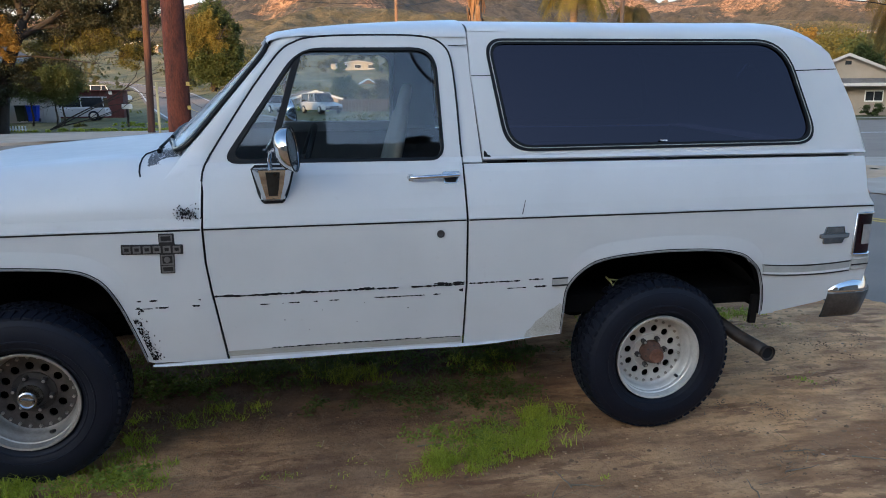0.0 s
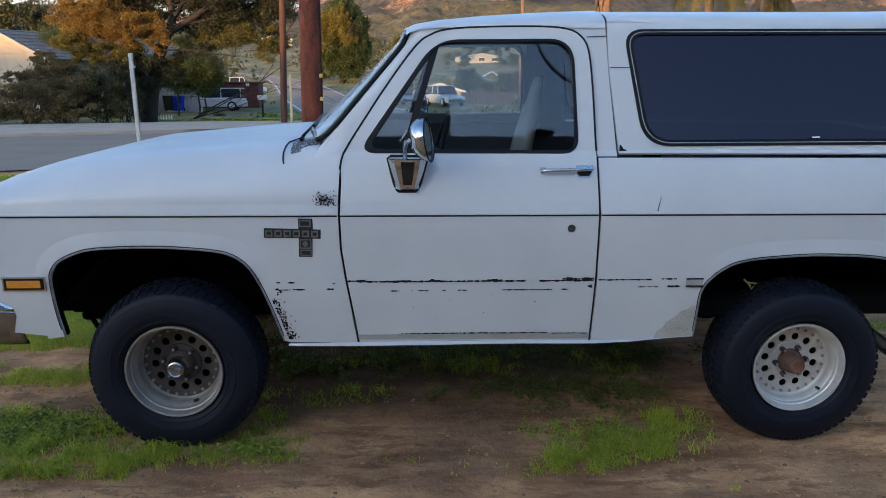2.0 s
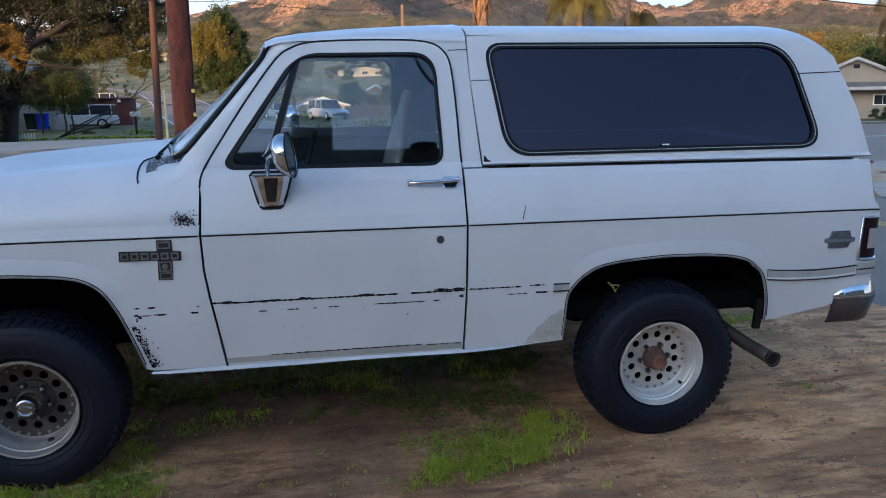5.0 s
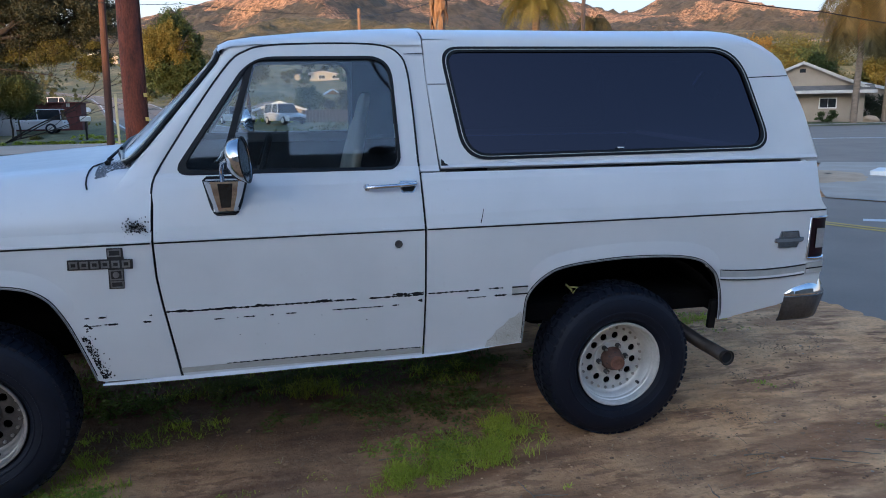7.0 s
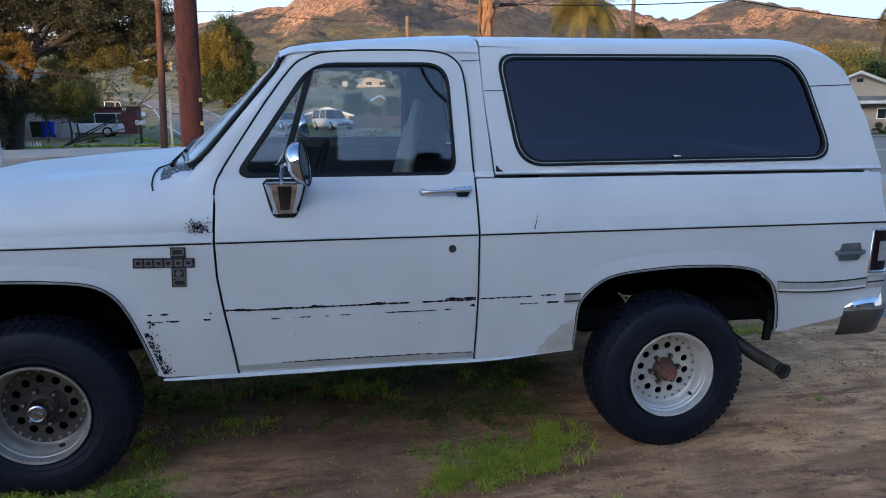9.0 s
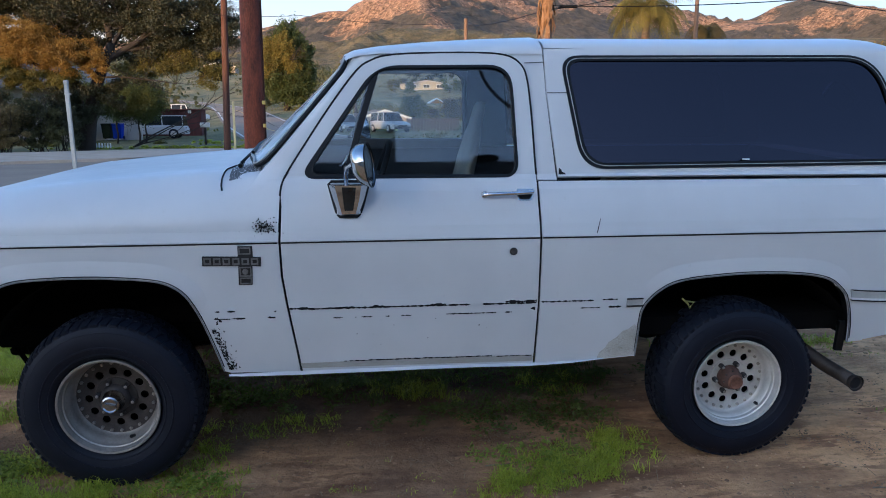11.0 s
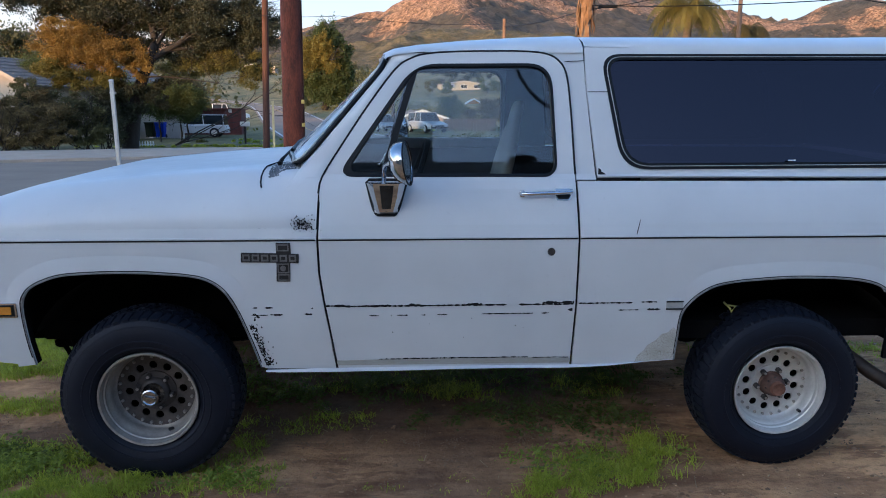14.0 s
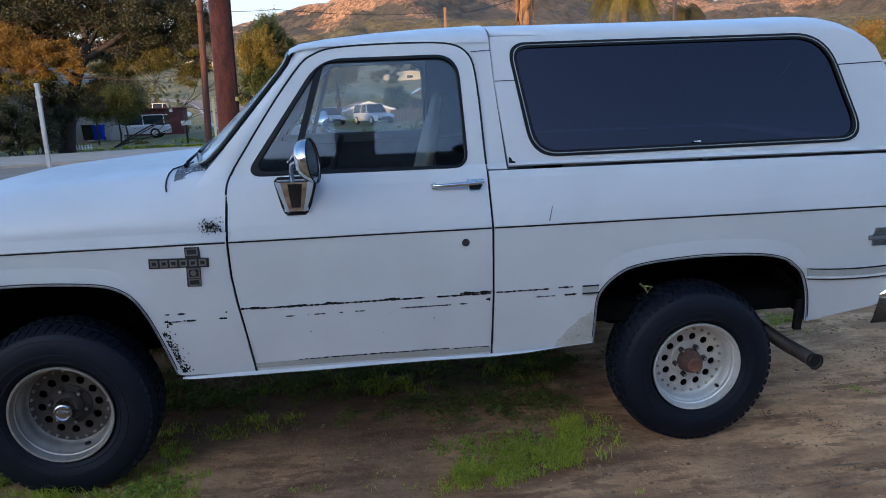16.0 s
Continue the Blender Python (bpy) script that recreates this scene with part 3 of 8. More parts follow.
def side_top(far):
    win = smooth_loop([(2.022, 1.318), (3.556, 1.327), (3.408, 1.806), (1.941, 1.796)], [0.115, 0.125, 0.16, 0.085], 9)
    outline = [(1.916, 1.290), (3.796, 1.286), (3.747, 1.503), (3.645, 1.739), (3.598, 1.764), (3.540, 1.795), (3.47, 1.822), (1.872, 1.824), (1.879, 1.638)]
    ob = sheet("hardtop_side", panel_mesh(outline, [win], far=far), WHITE, truck)
    inner = smooth_loop([(2.050, 1.343), (3.522, 1.351), (3.390, 1.783), (1.973, 1.773)], [0.095, 0.105, 0.14, 0.068], 9)
    sheet("window_seal", panel_mesh(win, [inner], out=0.006, far=far), BLACK_TRIM, ob, thick=0.02, bevel=0.003)
    mid = smooth_loop([(2.036, 1.331), (3.539, 1.339), (3.399, 1.794), (1.957, 1.784)], [0.105, 0.115, 0.15, 0.076], 9)
    part("seal_insert", tube(bmesh.new(), [(x, (WIDE - side_y(z) + 0.007) if far else side_y(z) - 0.007, z) for x, z in mid + mid[:1]], 0.0020, 6), STRIPE_GREY, ob, "dull grey insert bead")
    pane = panel_mesh(smooth_loop([(2.040, 1.334), (3.533, 1.343), (3.396, 1.791), (1.962, 1.781)], [0.10, 0.11, 0.145, 0.07], 7), out=-0.004, far=far)
    g = sheet("window_pane", pane, GLASS_DARK, ob, "dark tinted glass", thick=0, bevel=0)
    return ob


for build in (side_fender, side_door, side_quarter, side_pillar, side_top):
    both(build)


def roof_rows():
    rows = []
    for x, ze, h in ((1.8705, 1.793, 0.090), (1.880, 1.793, 0.0945), (2.203, 1.788, 0.102), (2.681, 1.780, 0.112), (3.149, 1.773, 0.124), (3.300, 1.771, 0.130), (3.400, 1.769, 0.132), (3.470, 1.767, 0.128), (3.525, 1.766, 0.114), (3.571, 1.764, 0.090), (3.612, 1.758, 0.056),
                     (3.640, 1.742, 0.024), (3.655, 1.715, 0.0), (3.699, 1.619, 0), (3.747, 1.503, 0), (3.796, 1.286, 0)):
        up = interp(x, (3.40, 3.60), (0.034, 0.0))
        rows.append((x, ze + up, max(0.0, h - up * 1.10)))
    return rows


def crown(x, ze, h, n=28):
    ye = side_y(ze)
    out = []
    for k in range(n + 1):
        s = -math.cos(math.pi * k / n)
        y = WIDE / 2 + s * (WIDE / 2 - ye)
        out.append((x + 0.05 * (1 - s * s) * (1 if h == 0 else 0), y, ze + h * (1 - abs(s) ** 4.5) ** 0.5))
    return out


part("hardtop_roof", loft(bmesh.new(), [crown(*r) for r in roof_rows()]), WHITE, truck, "white fibreglass hardtop", smooth=60)
cab = [(1.046, 1.752, 0.004), (1.030, 1.760, 0.010), (1.024, 1.768, 0.018), (1.034, 1.777, 0.028), (1.076, 1.79, 0.036), (1.176, 1.80, 0.044), (1.376, 1.80, 0.066), (1.623, 1.80, 0.082), (1.867, 1.80, 0.092)]
def cab_row(x, ze, h):
    k = max(0.0, min(1.0, (1.376 - x) / 0.34))
    return [(px - 0.026 * k * (1 - abs((py - WIDE / 2) / (WIDE / 2 - side_y(ze))) ** 4.5), py, pz) for px, py, pz in crown(x, ze, h)]


part("cab_roof", loft(bmesh.new(), [cab_row(*r) for r in cab]), WHITE, truck, smooth=60)
# paint worn off the front edge of the roof
bm, rng = bmesh.new(), random.Random(17)
top_row, low_row = [], []
for x in np.linspace(1.05, 1.19, 18):
    ze, h = interp(x, [r[0] for r in cab], [r[1] for r in cab]), interp(x, [r[0] for r in cab], [r[2] for r in cab])
    for row, s in ((top_row, -0.56 + rng.uniform(-0.05, 0.05)), (low_row, -0.66 + rng.uniform(-0.05, 0.05))):
        row.append(bm.verts.new((float(x) - 0.026 * max(0, min(1, (1.376 - x) / 0.34)), WIDE / 2 + s * (WIDE / 2 - side_y(ze)), ze + h * (1 - abs(s) ** 4.5) ** 0.5 + 0.004)))
for k in range(17):
    bm.faces.new((low_row[k], low_row[k + 1], top_row[k + 1], top_row[k]))
part("worn_paint", bm, RUST, truck, "rusty worn strip on the roof edge")["kind"] = "stuff"
# the gap over the door
for far in (False, True):
    part("door_gap_line", tube(bmesh.new(), [(x, (WIDE - side_y(z) - 0.001) if far else side_y(z) + 0.001, z) for x, z in DOOR_TOP], 0.0045, 6), SHADOW_GAP, truck)


# front: fender tops and bonnet as one sweep of sections
FENDER_X, FENDER_Z = (-0.80, -0.76, -0.70, -0.62, -0.42, 0.0, 0.41, 0.745), (1.092, 1.132, 1.168, 1.194, 1.243, 1.284, 1.312, 1.322)


def shoulder(x):
    """How far the fender has taken the door's section at x."""
    t = max(0.0, min(1.0, (x - 0.50) / 0.24))
    return t * t * (3 - 2 * t)


def fall(y):
    """How far the bonnet has sunk towards the far side at y."""
    return 0.022 * max(0.0, y - 0.236)


def fender_top(far):
    rows = []
    for x in list(np.linspace(-0.80, 0.46, 18)) + [0.50, 0.54, 0.58, 0.62, 0.66, 0.70, 0.744]:
        zt = interp(x, FENDER_X, FENDER_Z)
        row = []
        for u in np.linspace(0, 1, 20):
            a = u * math.pi / 2
            y = 0.014 + 0.22 * (1 - math.cos(a)) ** 0.75 if u else 0.014
            z = 1.09 + (zt - 1.09) * math.sin(a) ** 0.9 if u else 1.09
            if u:
                k = shoulder(x) * min(1.0, (1 - u) / 0.28)
                y += (min(y, side_y(z)) - y) * k
            px = interp(z, (1.049, 1.185, 1.306), (0.741, 0.747, 0.756)) - 0.005 if x > 0.74 else x
            row.append((float(px), WIDE - y if far else y, z - (fall(WIDE - y) * max(0.0, z - 1.09) / max(0.02, zt - 1.09) if far else 0.0)))
        rows.append(row)
    return part("fender_top", loft(bmesh.new(), rows), WHITE, truck, smooth=60)


both(fender_top)


def bonnet():
    rows = []
    for x in np.linspace(-0.80, 0.54, 22):
        zt = interp(x, FENDER_X, FENDER_Z)
        row = []
        for s in np.linspace(-1, 1, 25):
            y = WIDE / 2 + s * (WIDE / 2 - 0.236)
            k = interp(x, (-0.2, 0.45), (0, 1))
            bulge = (1 - k) * (0.010 * (1 - abs(s) ** 6) + 0.006 * (1 - s * s)) + k * (0.022 * (1 - abs(s) ** 8) - 0.026 * (1 - s * s))
            row.append((float(x), y, zt - 0.004 - fall(y) + bulge * min(1, (x + 0.82) / 0.12)))
        rows.append(row)
    return part("bonnet", loft(bmesh.new(), rows), WHITE, truck, "white bonnet", smooth=60, solid=0.012, bevel=0.003)


bonnet()
def fender_z(x, y):
    """The height of the fender's crown at x, y."""
    zt = interp(x, FENDER_X, FENDER_Z)
    a = math.acos(max(-1, 1 - (max(0, min(0.22, y - 0.014)) / 0.22) ** (1 / 0.75)))
    k = shoulder(x)
    return (1 - k) * (1.09 + (zt - 1.09) * math.sin(a) ** 0.9) + k * interp(y, (0.014, 0.05, 0.085, 0.102, 0.15, 0.234), (1.09, 1.20, 1.28, 1.292, 1.302, zt))


def cowl_z(x, y):
    sunk, y = fall(y), min(y, WIDE - y)
    return fender_z(x, y) - sunk + 0.0015 + interp(y, (0.1, 0.3, 0.6, 1.0), (0, 0.004, 0.003, -0.004)) + interp(x, (0.54, 0.78), (0, 0.012)) * min(1, y / 0.25)


cowl_y = [0.13, 0.15, 0.18, 0.234, 0.30, 0.45, 0.7]
cowl_y += [WIDE / 2] + [WIDE - y for y in cowl_y[::-1]]
part("cowl_panel", loft(bmesh.new(), [[(x, y, cowl_z(x, y)) for y in cowl_y] for x in np.linspace(0.545, 0.75, 8)]), WHITE, truck, "white cowl with peeling paint", smooth=60, solid=0.0015)


def ws_edge(z):
    """Where the windscreen's side edge stands at the height z."""
    return min(0.672 + (z - 1.345) * 0.862, 1.000 + (z - 1.726) * 0.55)


def ws_in(z):
    """How far the corners of the windscreen are rounded off at z."""
    return interp(z, (1.326, 1.332, 1.344, 1.366, 1.405, 1.735, 1.758, 1.772, 1.782), (0.095, 0.060, 0.028, 0.009, 0.0, 0.0, 0.006, 0.022, 0.060))


def ws_lift(u, z):
    """The lower edge of the windscreen rises towards its middle."""
    return interp(abs(u), (0.0, 0.5, 0.84, 0.93, 1.0), (0.044, 0.036, 0.026, 0.010, 0.0)) * max(0.0, 1 - (z - 1.326) / 0.25)


def windscreen_row(z, inset=0.0, up=0.0):
    t = (z - 1.328) / (1.782 - 1.328)
    half = WIDE / 2 - side_y(z) - 0.028 - inset
    out = []
    for u in np.sin(np.linspace(-math.pi / 2, math.pi / 2, 31)):
        zz = z + up + ws_lift(u * half / (WIDE / 2 - side_y(z) - 0.028), z)
        out.append((ws_edge(zz) - (0.115 - 0.085 * t) * (1 - abs(u * half / (half + inset)) ** 4.5), WIDE / 2 + u * half, zz))
    return out


WS_Z = (1.326, 1.332, 1.344, 1.366, 1.405, 1.46, 1.54, 1.62, 1.70, 1.735, 1.758, 1.772, 1.782)
ws = part("windscreen", loft(bmesh.new(), [windscreen_row(z, ws_in(z)) for z in WS_Z]), GLASS_STREAKED, truck, "windscreen with a pale streaked film", smooth=60)
ws.visible_shadow = False


def ws_ring(inset, forward, up):
    """A line round the windscreen, drawn in by inset and set forward of the glass."""
    near, far = [windscreen_row(z, ws_in(z) + inset)[0] for z in WS_Z[1:]], [windscreen_row(z, ws_in(z) + inset)[-1] for z in WS_Z[1:]]
    line = near + windscreen_row(1.785, 0.060 + inset, -up)[1:-1] + far[::-1] + windscreen_row(1.326, 0.095 + inset, up)[::-1][1:-1] + near[:1]
    return [(x - forward, y, z) for x, y, z in line]


part("windscreen_seal", tube(bmesh.new(), ws_ring(-0.002, -0.004, 0.0), 0.0105, 8, caps=False), BLACK_TRIM, truck, smooth=60)
part("seal_bead", tube(bmesh.new(), ws_ring(0.012, 0.006, 0.012), 0.0062, 6, caps=False), STRIPE_GREY, truck, "dull grey bead round the windscreen", smooth=60)
FRONT_TOP = [(x, z) for x, z in DOOR_TOP if x < 1.2]
for far in (False, True):
    rows = []
    for z in np.linspace(1.24, 1.795, 16):
        xa, xb = ws_edge(z) + 0.014, interp(z, [p[1] for p in FRONT_TOP], [p[0] for p in FRONT_TOP]) - 0.003
        pts = [(xa, side_y(z) + 0.032, z), (xa + 0.010, side_y(z) + 0.009, z), (max(xa + 0.014, xb - 0.012), side_y(z) + 0.001, z), (max(xa + 0.018, xb), side_y(z) + 0.004, z), (xb + 0.03, side_y(z) + 0.05, z)]
        rows.append([(float(x), WIDE - y if far else y, float(zz)) for x, y, zz in pts])
    part("windscreen_pillar", loft(bmesh.new(), rows), WHITE, truck, smooth=50)
# near-black sheets that stand in for the shaded hollow behind the seams
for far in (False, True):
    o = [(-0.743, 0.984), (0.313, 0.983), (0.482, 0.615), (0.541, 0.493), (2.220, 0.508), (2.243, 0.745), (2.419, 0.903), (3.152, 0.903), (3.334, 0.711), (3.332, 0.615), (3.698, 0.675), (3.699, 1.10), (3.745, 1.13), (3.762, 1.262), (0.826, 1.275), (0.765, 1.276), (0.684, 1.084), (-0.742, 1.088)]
    sheet("inner_panel", panel_mesh(o, out=-0.036, far=far), SHADOW_GAP, truck, "near-black sheet for the body's shaded hollow", thick=0.008, bevel=0)
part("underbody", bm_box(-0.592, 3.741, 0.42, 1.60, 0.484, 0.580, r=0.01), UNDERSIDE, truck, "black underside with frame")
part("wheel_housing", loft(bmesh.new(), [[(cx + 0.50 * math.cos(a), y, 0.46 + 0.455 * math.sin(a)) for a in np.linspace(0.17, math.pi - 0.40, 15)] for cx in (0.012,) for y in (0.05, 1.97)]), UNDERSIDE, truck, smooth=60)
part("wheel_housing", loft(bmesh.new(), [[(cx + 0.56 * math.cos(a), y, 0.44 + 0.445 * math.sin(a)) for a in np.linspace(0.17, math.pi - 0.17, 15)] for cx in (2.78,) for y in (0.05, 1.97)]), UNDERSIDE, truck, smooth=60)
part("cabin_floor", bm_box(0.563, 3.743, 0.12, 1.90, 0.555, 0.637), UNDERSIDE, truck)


# wheels
def disc_plate(depth, r_out, r_in, holes, r_hole, ring, d):
    """A round plate with a ring of holes, facing along y."""
    bm = bmesh.new()
    loops = [[(r_out * math.cos(a), r_out * math.sin(a)) for a in np.linspace(0, 2 * math.pi, 56, endpoint=False)], [(r_in * math.cos(a), r_in * math.sin(a)) for a in np.linspace(0, 2 * math.pi, 24, endpoint=False)]]
    for k in range(holes):
        c = 2 * math.pi * (k + 0.5) / holes
        loops.append([(ring * math.cos(c) + r_hole * math.cos(a), ring * math.sin(c) + r_hole * math.sin(a)) for a in np.linspace(0, 2 * math.pi, 16, endpoint=False)])
    for lp in loops:
        vs = [bm.verts.new((x, depth * d, z)) for x, z in lp]
        for a, b in zip(vs, vs[1:] + vs[:1]):
            bm.edges.new((a, b))
    bmesh.ops.triangle_fill(bm, use_beauty=True, use_dissolve=False, edges=bm.edges[:])
    ext = bmesh.ops.extrude_face_region(bm, geom=bm.faces[:])["geom"]
    bmesh.ops.translate(bm, vec=(0, 0.007 * d, 0), verts=[v for v in ext if isinstance(v, bmesh.types.BMVert)])
    return bm


def tread(d, R, W):
    """Rows of rubber blocks round the tyre, the outer row stepped over the shoulder."""
    bm = bmesh.new()
    n = 58
    rng = random.Random(4)
    for row, (a, b, r0, r1) in enumerate(((-0.004, 0.046, R - 0.034, R + 0.001), (0.052, 0.086, R - 0.008, R + 0.002), (0.091, 0.125, R - 0.008, R + 0.003), (0.130, 0.164, R - 0.008, R + 0.002), (0.170, 0.210, R - 0.034, R + 0.001))):
        for k in range(n):
            c = 2 * math.pi * (k + 0.5 * (row % 2)) / n
            half = math.pi / n * (0.74 if (k + row) % 2 else 0.62)
            skew = 0.25 * math.pi / n * (1 if row % 2 else -1)
            vs = []
            for y, rr in ((a, r0), (b, R - 0.008 if row == 0 else r0)):
                for s in (-1, 1):
                    th = c + s * half + (skew if y == b else -skew)
                    for top in (0, 1):
                        r = (rr - 0.006) if not top else (r1 - (0.016 if (row == 0 and y == a) or (row == 4 and y == b) else 0.0))
                        vs.append(bm.verts.new((r * math.cos(th), y * d, r * math.sin(th))))
            q = vs
            for f in ((1, 3, 7, 5), (0, 1, 5, 4), (2, 6, 7, 3), (0, 2, 3, 1), (4, 5, 7, 6)):
                bm.faces.new([q[i] for i in f])
    return bm


def studs(name, count, ring, depth, r, height, d, mat, parent, n=6, phase=0.0):
    """A ring of nuts or rivets, each one a part."""
    bm = lathe(bmesh.new(), [(d * depth, r), (d * (depth - height * 0.7), r), (d * (depth - height), r * 0.55), (d * (depth - height), 0)], n)
    first = part(name, bm, mat, parent)
    for k in range(count):
        a = 2 * math.pi * (k + phase) / count
        ob = first if k == 0 else new(name, first.data)
        ob.parent, ob.location = parent, (ring * math.cos(a), 0, ring * math.sin(a))


def wheel(name, at, lip_mat, face_mat, front, far=False, turn=0.0):
    """A wheel round the y axis; its outer lip lies at the given place and its face is dished inwards (+y on the near side)."""
    d = -1 if far else 1
    hub = new(name)
    hub.parent, hub.location, hub.rotation_euler = truck, at, (0, radians(turn), 0)
    R, W = 0.370, 0.190
    prof = [(0.020, 0.203), (0.004, 0.212), (-0.010, 0.228), (-0.020, 0.255), (-0.023, 0.285), (-0.018, 0.317), (-0.007, 0.340), (0.008, 0.355), (0.03, R - 0.010), (0.06, R - 0.006), (W / 2, R - 0.004), (W - 0.06, R - 0.006), (W - 0.03, R - 0.010), (W - 0.01, 0.350),
            (W + 0.012, 0.310), (W + 0.018, 0.260), (W, 0.212), (W - 0.02, 0.203)]
    ty = part("tyre", lathe(bmesh.new(), [(d * a, r) for a, r in prof], 80, close=True), TYRE, hub, "black all-terrain tyre", smooth=40)
    part("tread", tread(d, R, W), TYRE, ty)
    for rr in (0.232, 0.262, 0.322):
        part("sidewall_rib", lathe(bmesh.new(), [(d * (-interp(rr, (0.212, 0.228, 0.255, 0.285, 0.315, 0.336), (-0.004, 0.010, 0.020, 0.023, 0.017, 0.006)) + k[0]), rr + k[1]) for k in ((0.002, -0.005), (-0.0025, -0.002), (-0.0025, 0.002), (0.002, 0.005))], 80), TYRE, ty, smooth=50)
    face = 0.108 if front else 0.090
    bm = bmesh.new()
    lathe(bm, [(d * a, r) for a, r in ((0.012, 0.197), (-0.004, 0.2075), (-0.009, 0.205), (-0.007, 0.197), (0.006, 0.193), (0.022, 0.191), (0.026, 0.186), (face * 0.45, 0.184), (face * 0.5, 0.179), (face * 0.8, 0.175), (face * 0.93, 0.172), (face, 0.166), (face + 0.003, 0.161))], 64)
    lathe(bm, [(d * a, r) for a, r in ((0.012, 0.197), (0.12, 0.186), (0.24, 0.205))], 64)
    part("rim", bm, lip_mat, hub, "dished alloy rim", smooth=40)
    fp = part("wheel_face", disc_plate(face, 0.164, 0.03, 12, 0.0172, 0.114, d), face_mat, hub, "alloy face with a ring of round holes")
    studs("rivet", 24, 0.152, face, 0.0068, 0.011, d, RIM_GREY, fp, 7)
    part("brake_drum", lathe(bmesh.new(), [(d * (face + 0.05), 0.0), (d * (face + 0.05), 0.16), (d * (face + 0.10), 0.165)], 40), UNDERSIDE, hub, smooth=40)
    tube_bm = tube(bmesh.new(), [(0.105, d * 0.045, -0.132), (0.100, d * 0.02, -0.125)], 0.0075, 10)
    part("valve_stem", tube_bm, BLACK_TRIM, hub, smooth=50)
    if front:
        part("hub_flange", lathe(bmesh.new(), [(d * a, r) for a, r in ((face, 0.088), (face - 0.006, 0.086), (face - 0.010, 0.062), (face - 0.030, 0.058), (face - 0.040, 0.046), (0.075, 0.044))], 36), GREASE, hub, "greasy hub", smooth=40)
        studs("lug_nut", 6, 0.072, face - 0.004, 0.0125, 0.026, d, GREASE, hub, 6)
        studs("nut_tip", 6, 0.072, face - 0.028, 0.0065, 0.008, d, RIM_GREY, hub, 8)
        cap = part("locking_hub", lathe(bmesh.new(), [(d * a, r) for a, r in ((0.100, 0.046), (0.060, 0.046), (0.054, 0.041), (0.030, 0.039), (0.016, 0.036), (0.012, 0.030), (0.016, 0.026), (0.018, 0.0))], 36), CHROME_OLD, hub, "dull chrome locking hub", smooth=40)
        part("hub_dial", bm_box(-0.022, 0.022, min(d * 0.008, d * 0.018), max(d * 0.008, d * 0.018), -0.006, 0.006, r=0.002), CHROME_OLD, cap)
    else:
        part("hub_flange", lathe(bmesh.new(), [(d * a, r) for a, r in ((face, 0.058), (face - 0.010, 0.056), (face - 0.014, 0.050), (0.044, 0.048), (0.036, 0.043), (0.024, 0.038), (0.020, 0.032), (0.020, 0.0))], 36), HUB_BROWN, hub, "brown rusted full-floating hub", smooth=40)
        part("hub_cap", lathe(bmesh.new(), [(d * a, r) for a, r in ((0.022, 0.034), (0.014, 0.0335), (0.006, 0.031), (0.004, 0.028), (0.007, 0.025), (0.008, 0.0))], 32), RUST, hub, "rusty hub cap", smooth=40)
        part("hub_plate", lathe(bmesh.new(), [(d * (face + 0.001), 0.088), (d * (face - 0.004), 0.085), (d * (face - 0.005), 0.05)], 36), RIM_ALLOY, hub, smooth=40)
        studs("lug_nut", 6, 0.069, face - 0.005, 0.0125, 0.028, d, GREASE, hub, 6)
        studs("nut_tip", 6, 0.069, face - 0.030, 0.0065, 0.008, d, RIM_GREY, hub, 8)
        studs("hub_bolt", 8, 0.0435, 0.042, 0.0045, 0.007, d, GREASE, hub, 6)
    if front:
        hub.scale = (1.025, 1.0, 1.025)
    return hub


FRONT_AT, REAR_AT = (0.004, 0.020, 0.349), (2.758, 0.004, 0.346)
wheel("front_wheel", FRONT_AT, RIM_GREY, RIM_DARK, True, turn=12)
wheel("rear_wheel", REAR_AT, RIM_ALLOY, RIM_ALLOY, False, turn=-7)
wheel("front_wheel", (FRONT_AT[0], WIDE - FRONT_AT[1], FRONT_AT[2]), RIM_GREY, RIM_DARK, True, True)
wheel("rear_wheel", (REAR_AT[0], WIDE - REAR_AT[1], REAR_AT[2]), RIM_ALLOY, RIM_ALLOY, False, True)

# ---- the truck's trim, lamps and wear ----
parts_of = {o.name: o for o in truck.children}
fender_l, fender_r = parts_of["front_fender"], parts_of["front_fender.001"]
door_l, door_r = parts_of["door"], parts_of["door.001"]
quarter_l, quarter_r = parts_of["quarter_panel"], parts_of["quarter_panel.001"]


def rect(x0, x1, z0, z1):
    return [(x0, z0), (x1, z0), (x1, z1), (x0, z1)]


ADHESIVE = surface("black_adhesive", (0.004, 0.004, 0.005), (0.016, 0.016, 0.016), 0.8, 30, 200, 0.3, 0.001, gloss=0.2)
TRIM_PALE = surface("pale_sticker", (0.6, 0.6, 0.6), (0.75, 0.75, 0.75), 0.6, 14, 120)
# the belt line: a fine ridge with a dark line under it
for far, owners in ((False, (fender_l, door_l, quarter_l)), (True, (fender_r, door_r, quarter_r))):
    for owner, (x0, x1) in zip(owners, ((-0.800, 0.733), (0.747, 1.822), (1.835, 3.805))):
        sheet("belt_line", panel_mesh(rect(x0, x1, 1.0385, 1.0445), out=0.0022, far=far), ADHESIVE, owner, thick=0.002, bevel=0)
        sheet("belt_ridge", panel_mesh(rect(x0, x1, 1.0465, 1.0535), out=0.0035, far=far), WHITE, owner, thick=0.004, bevel=0.001)


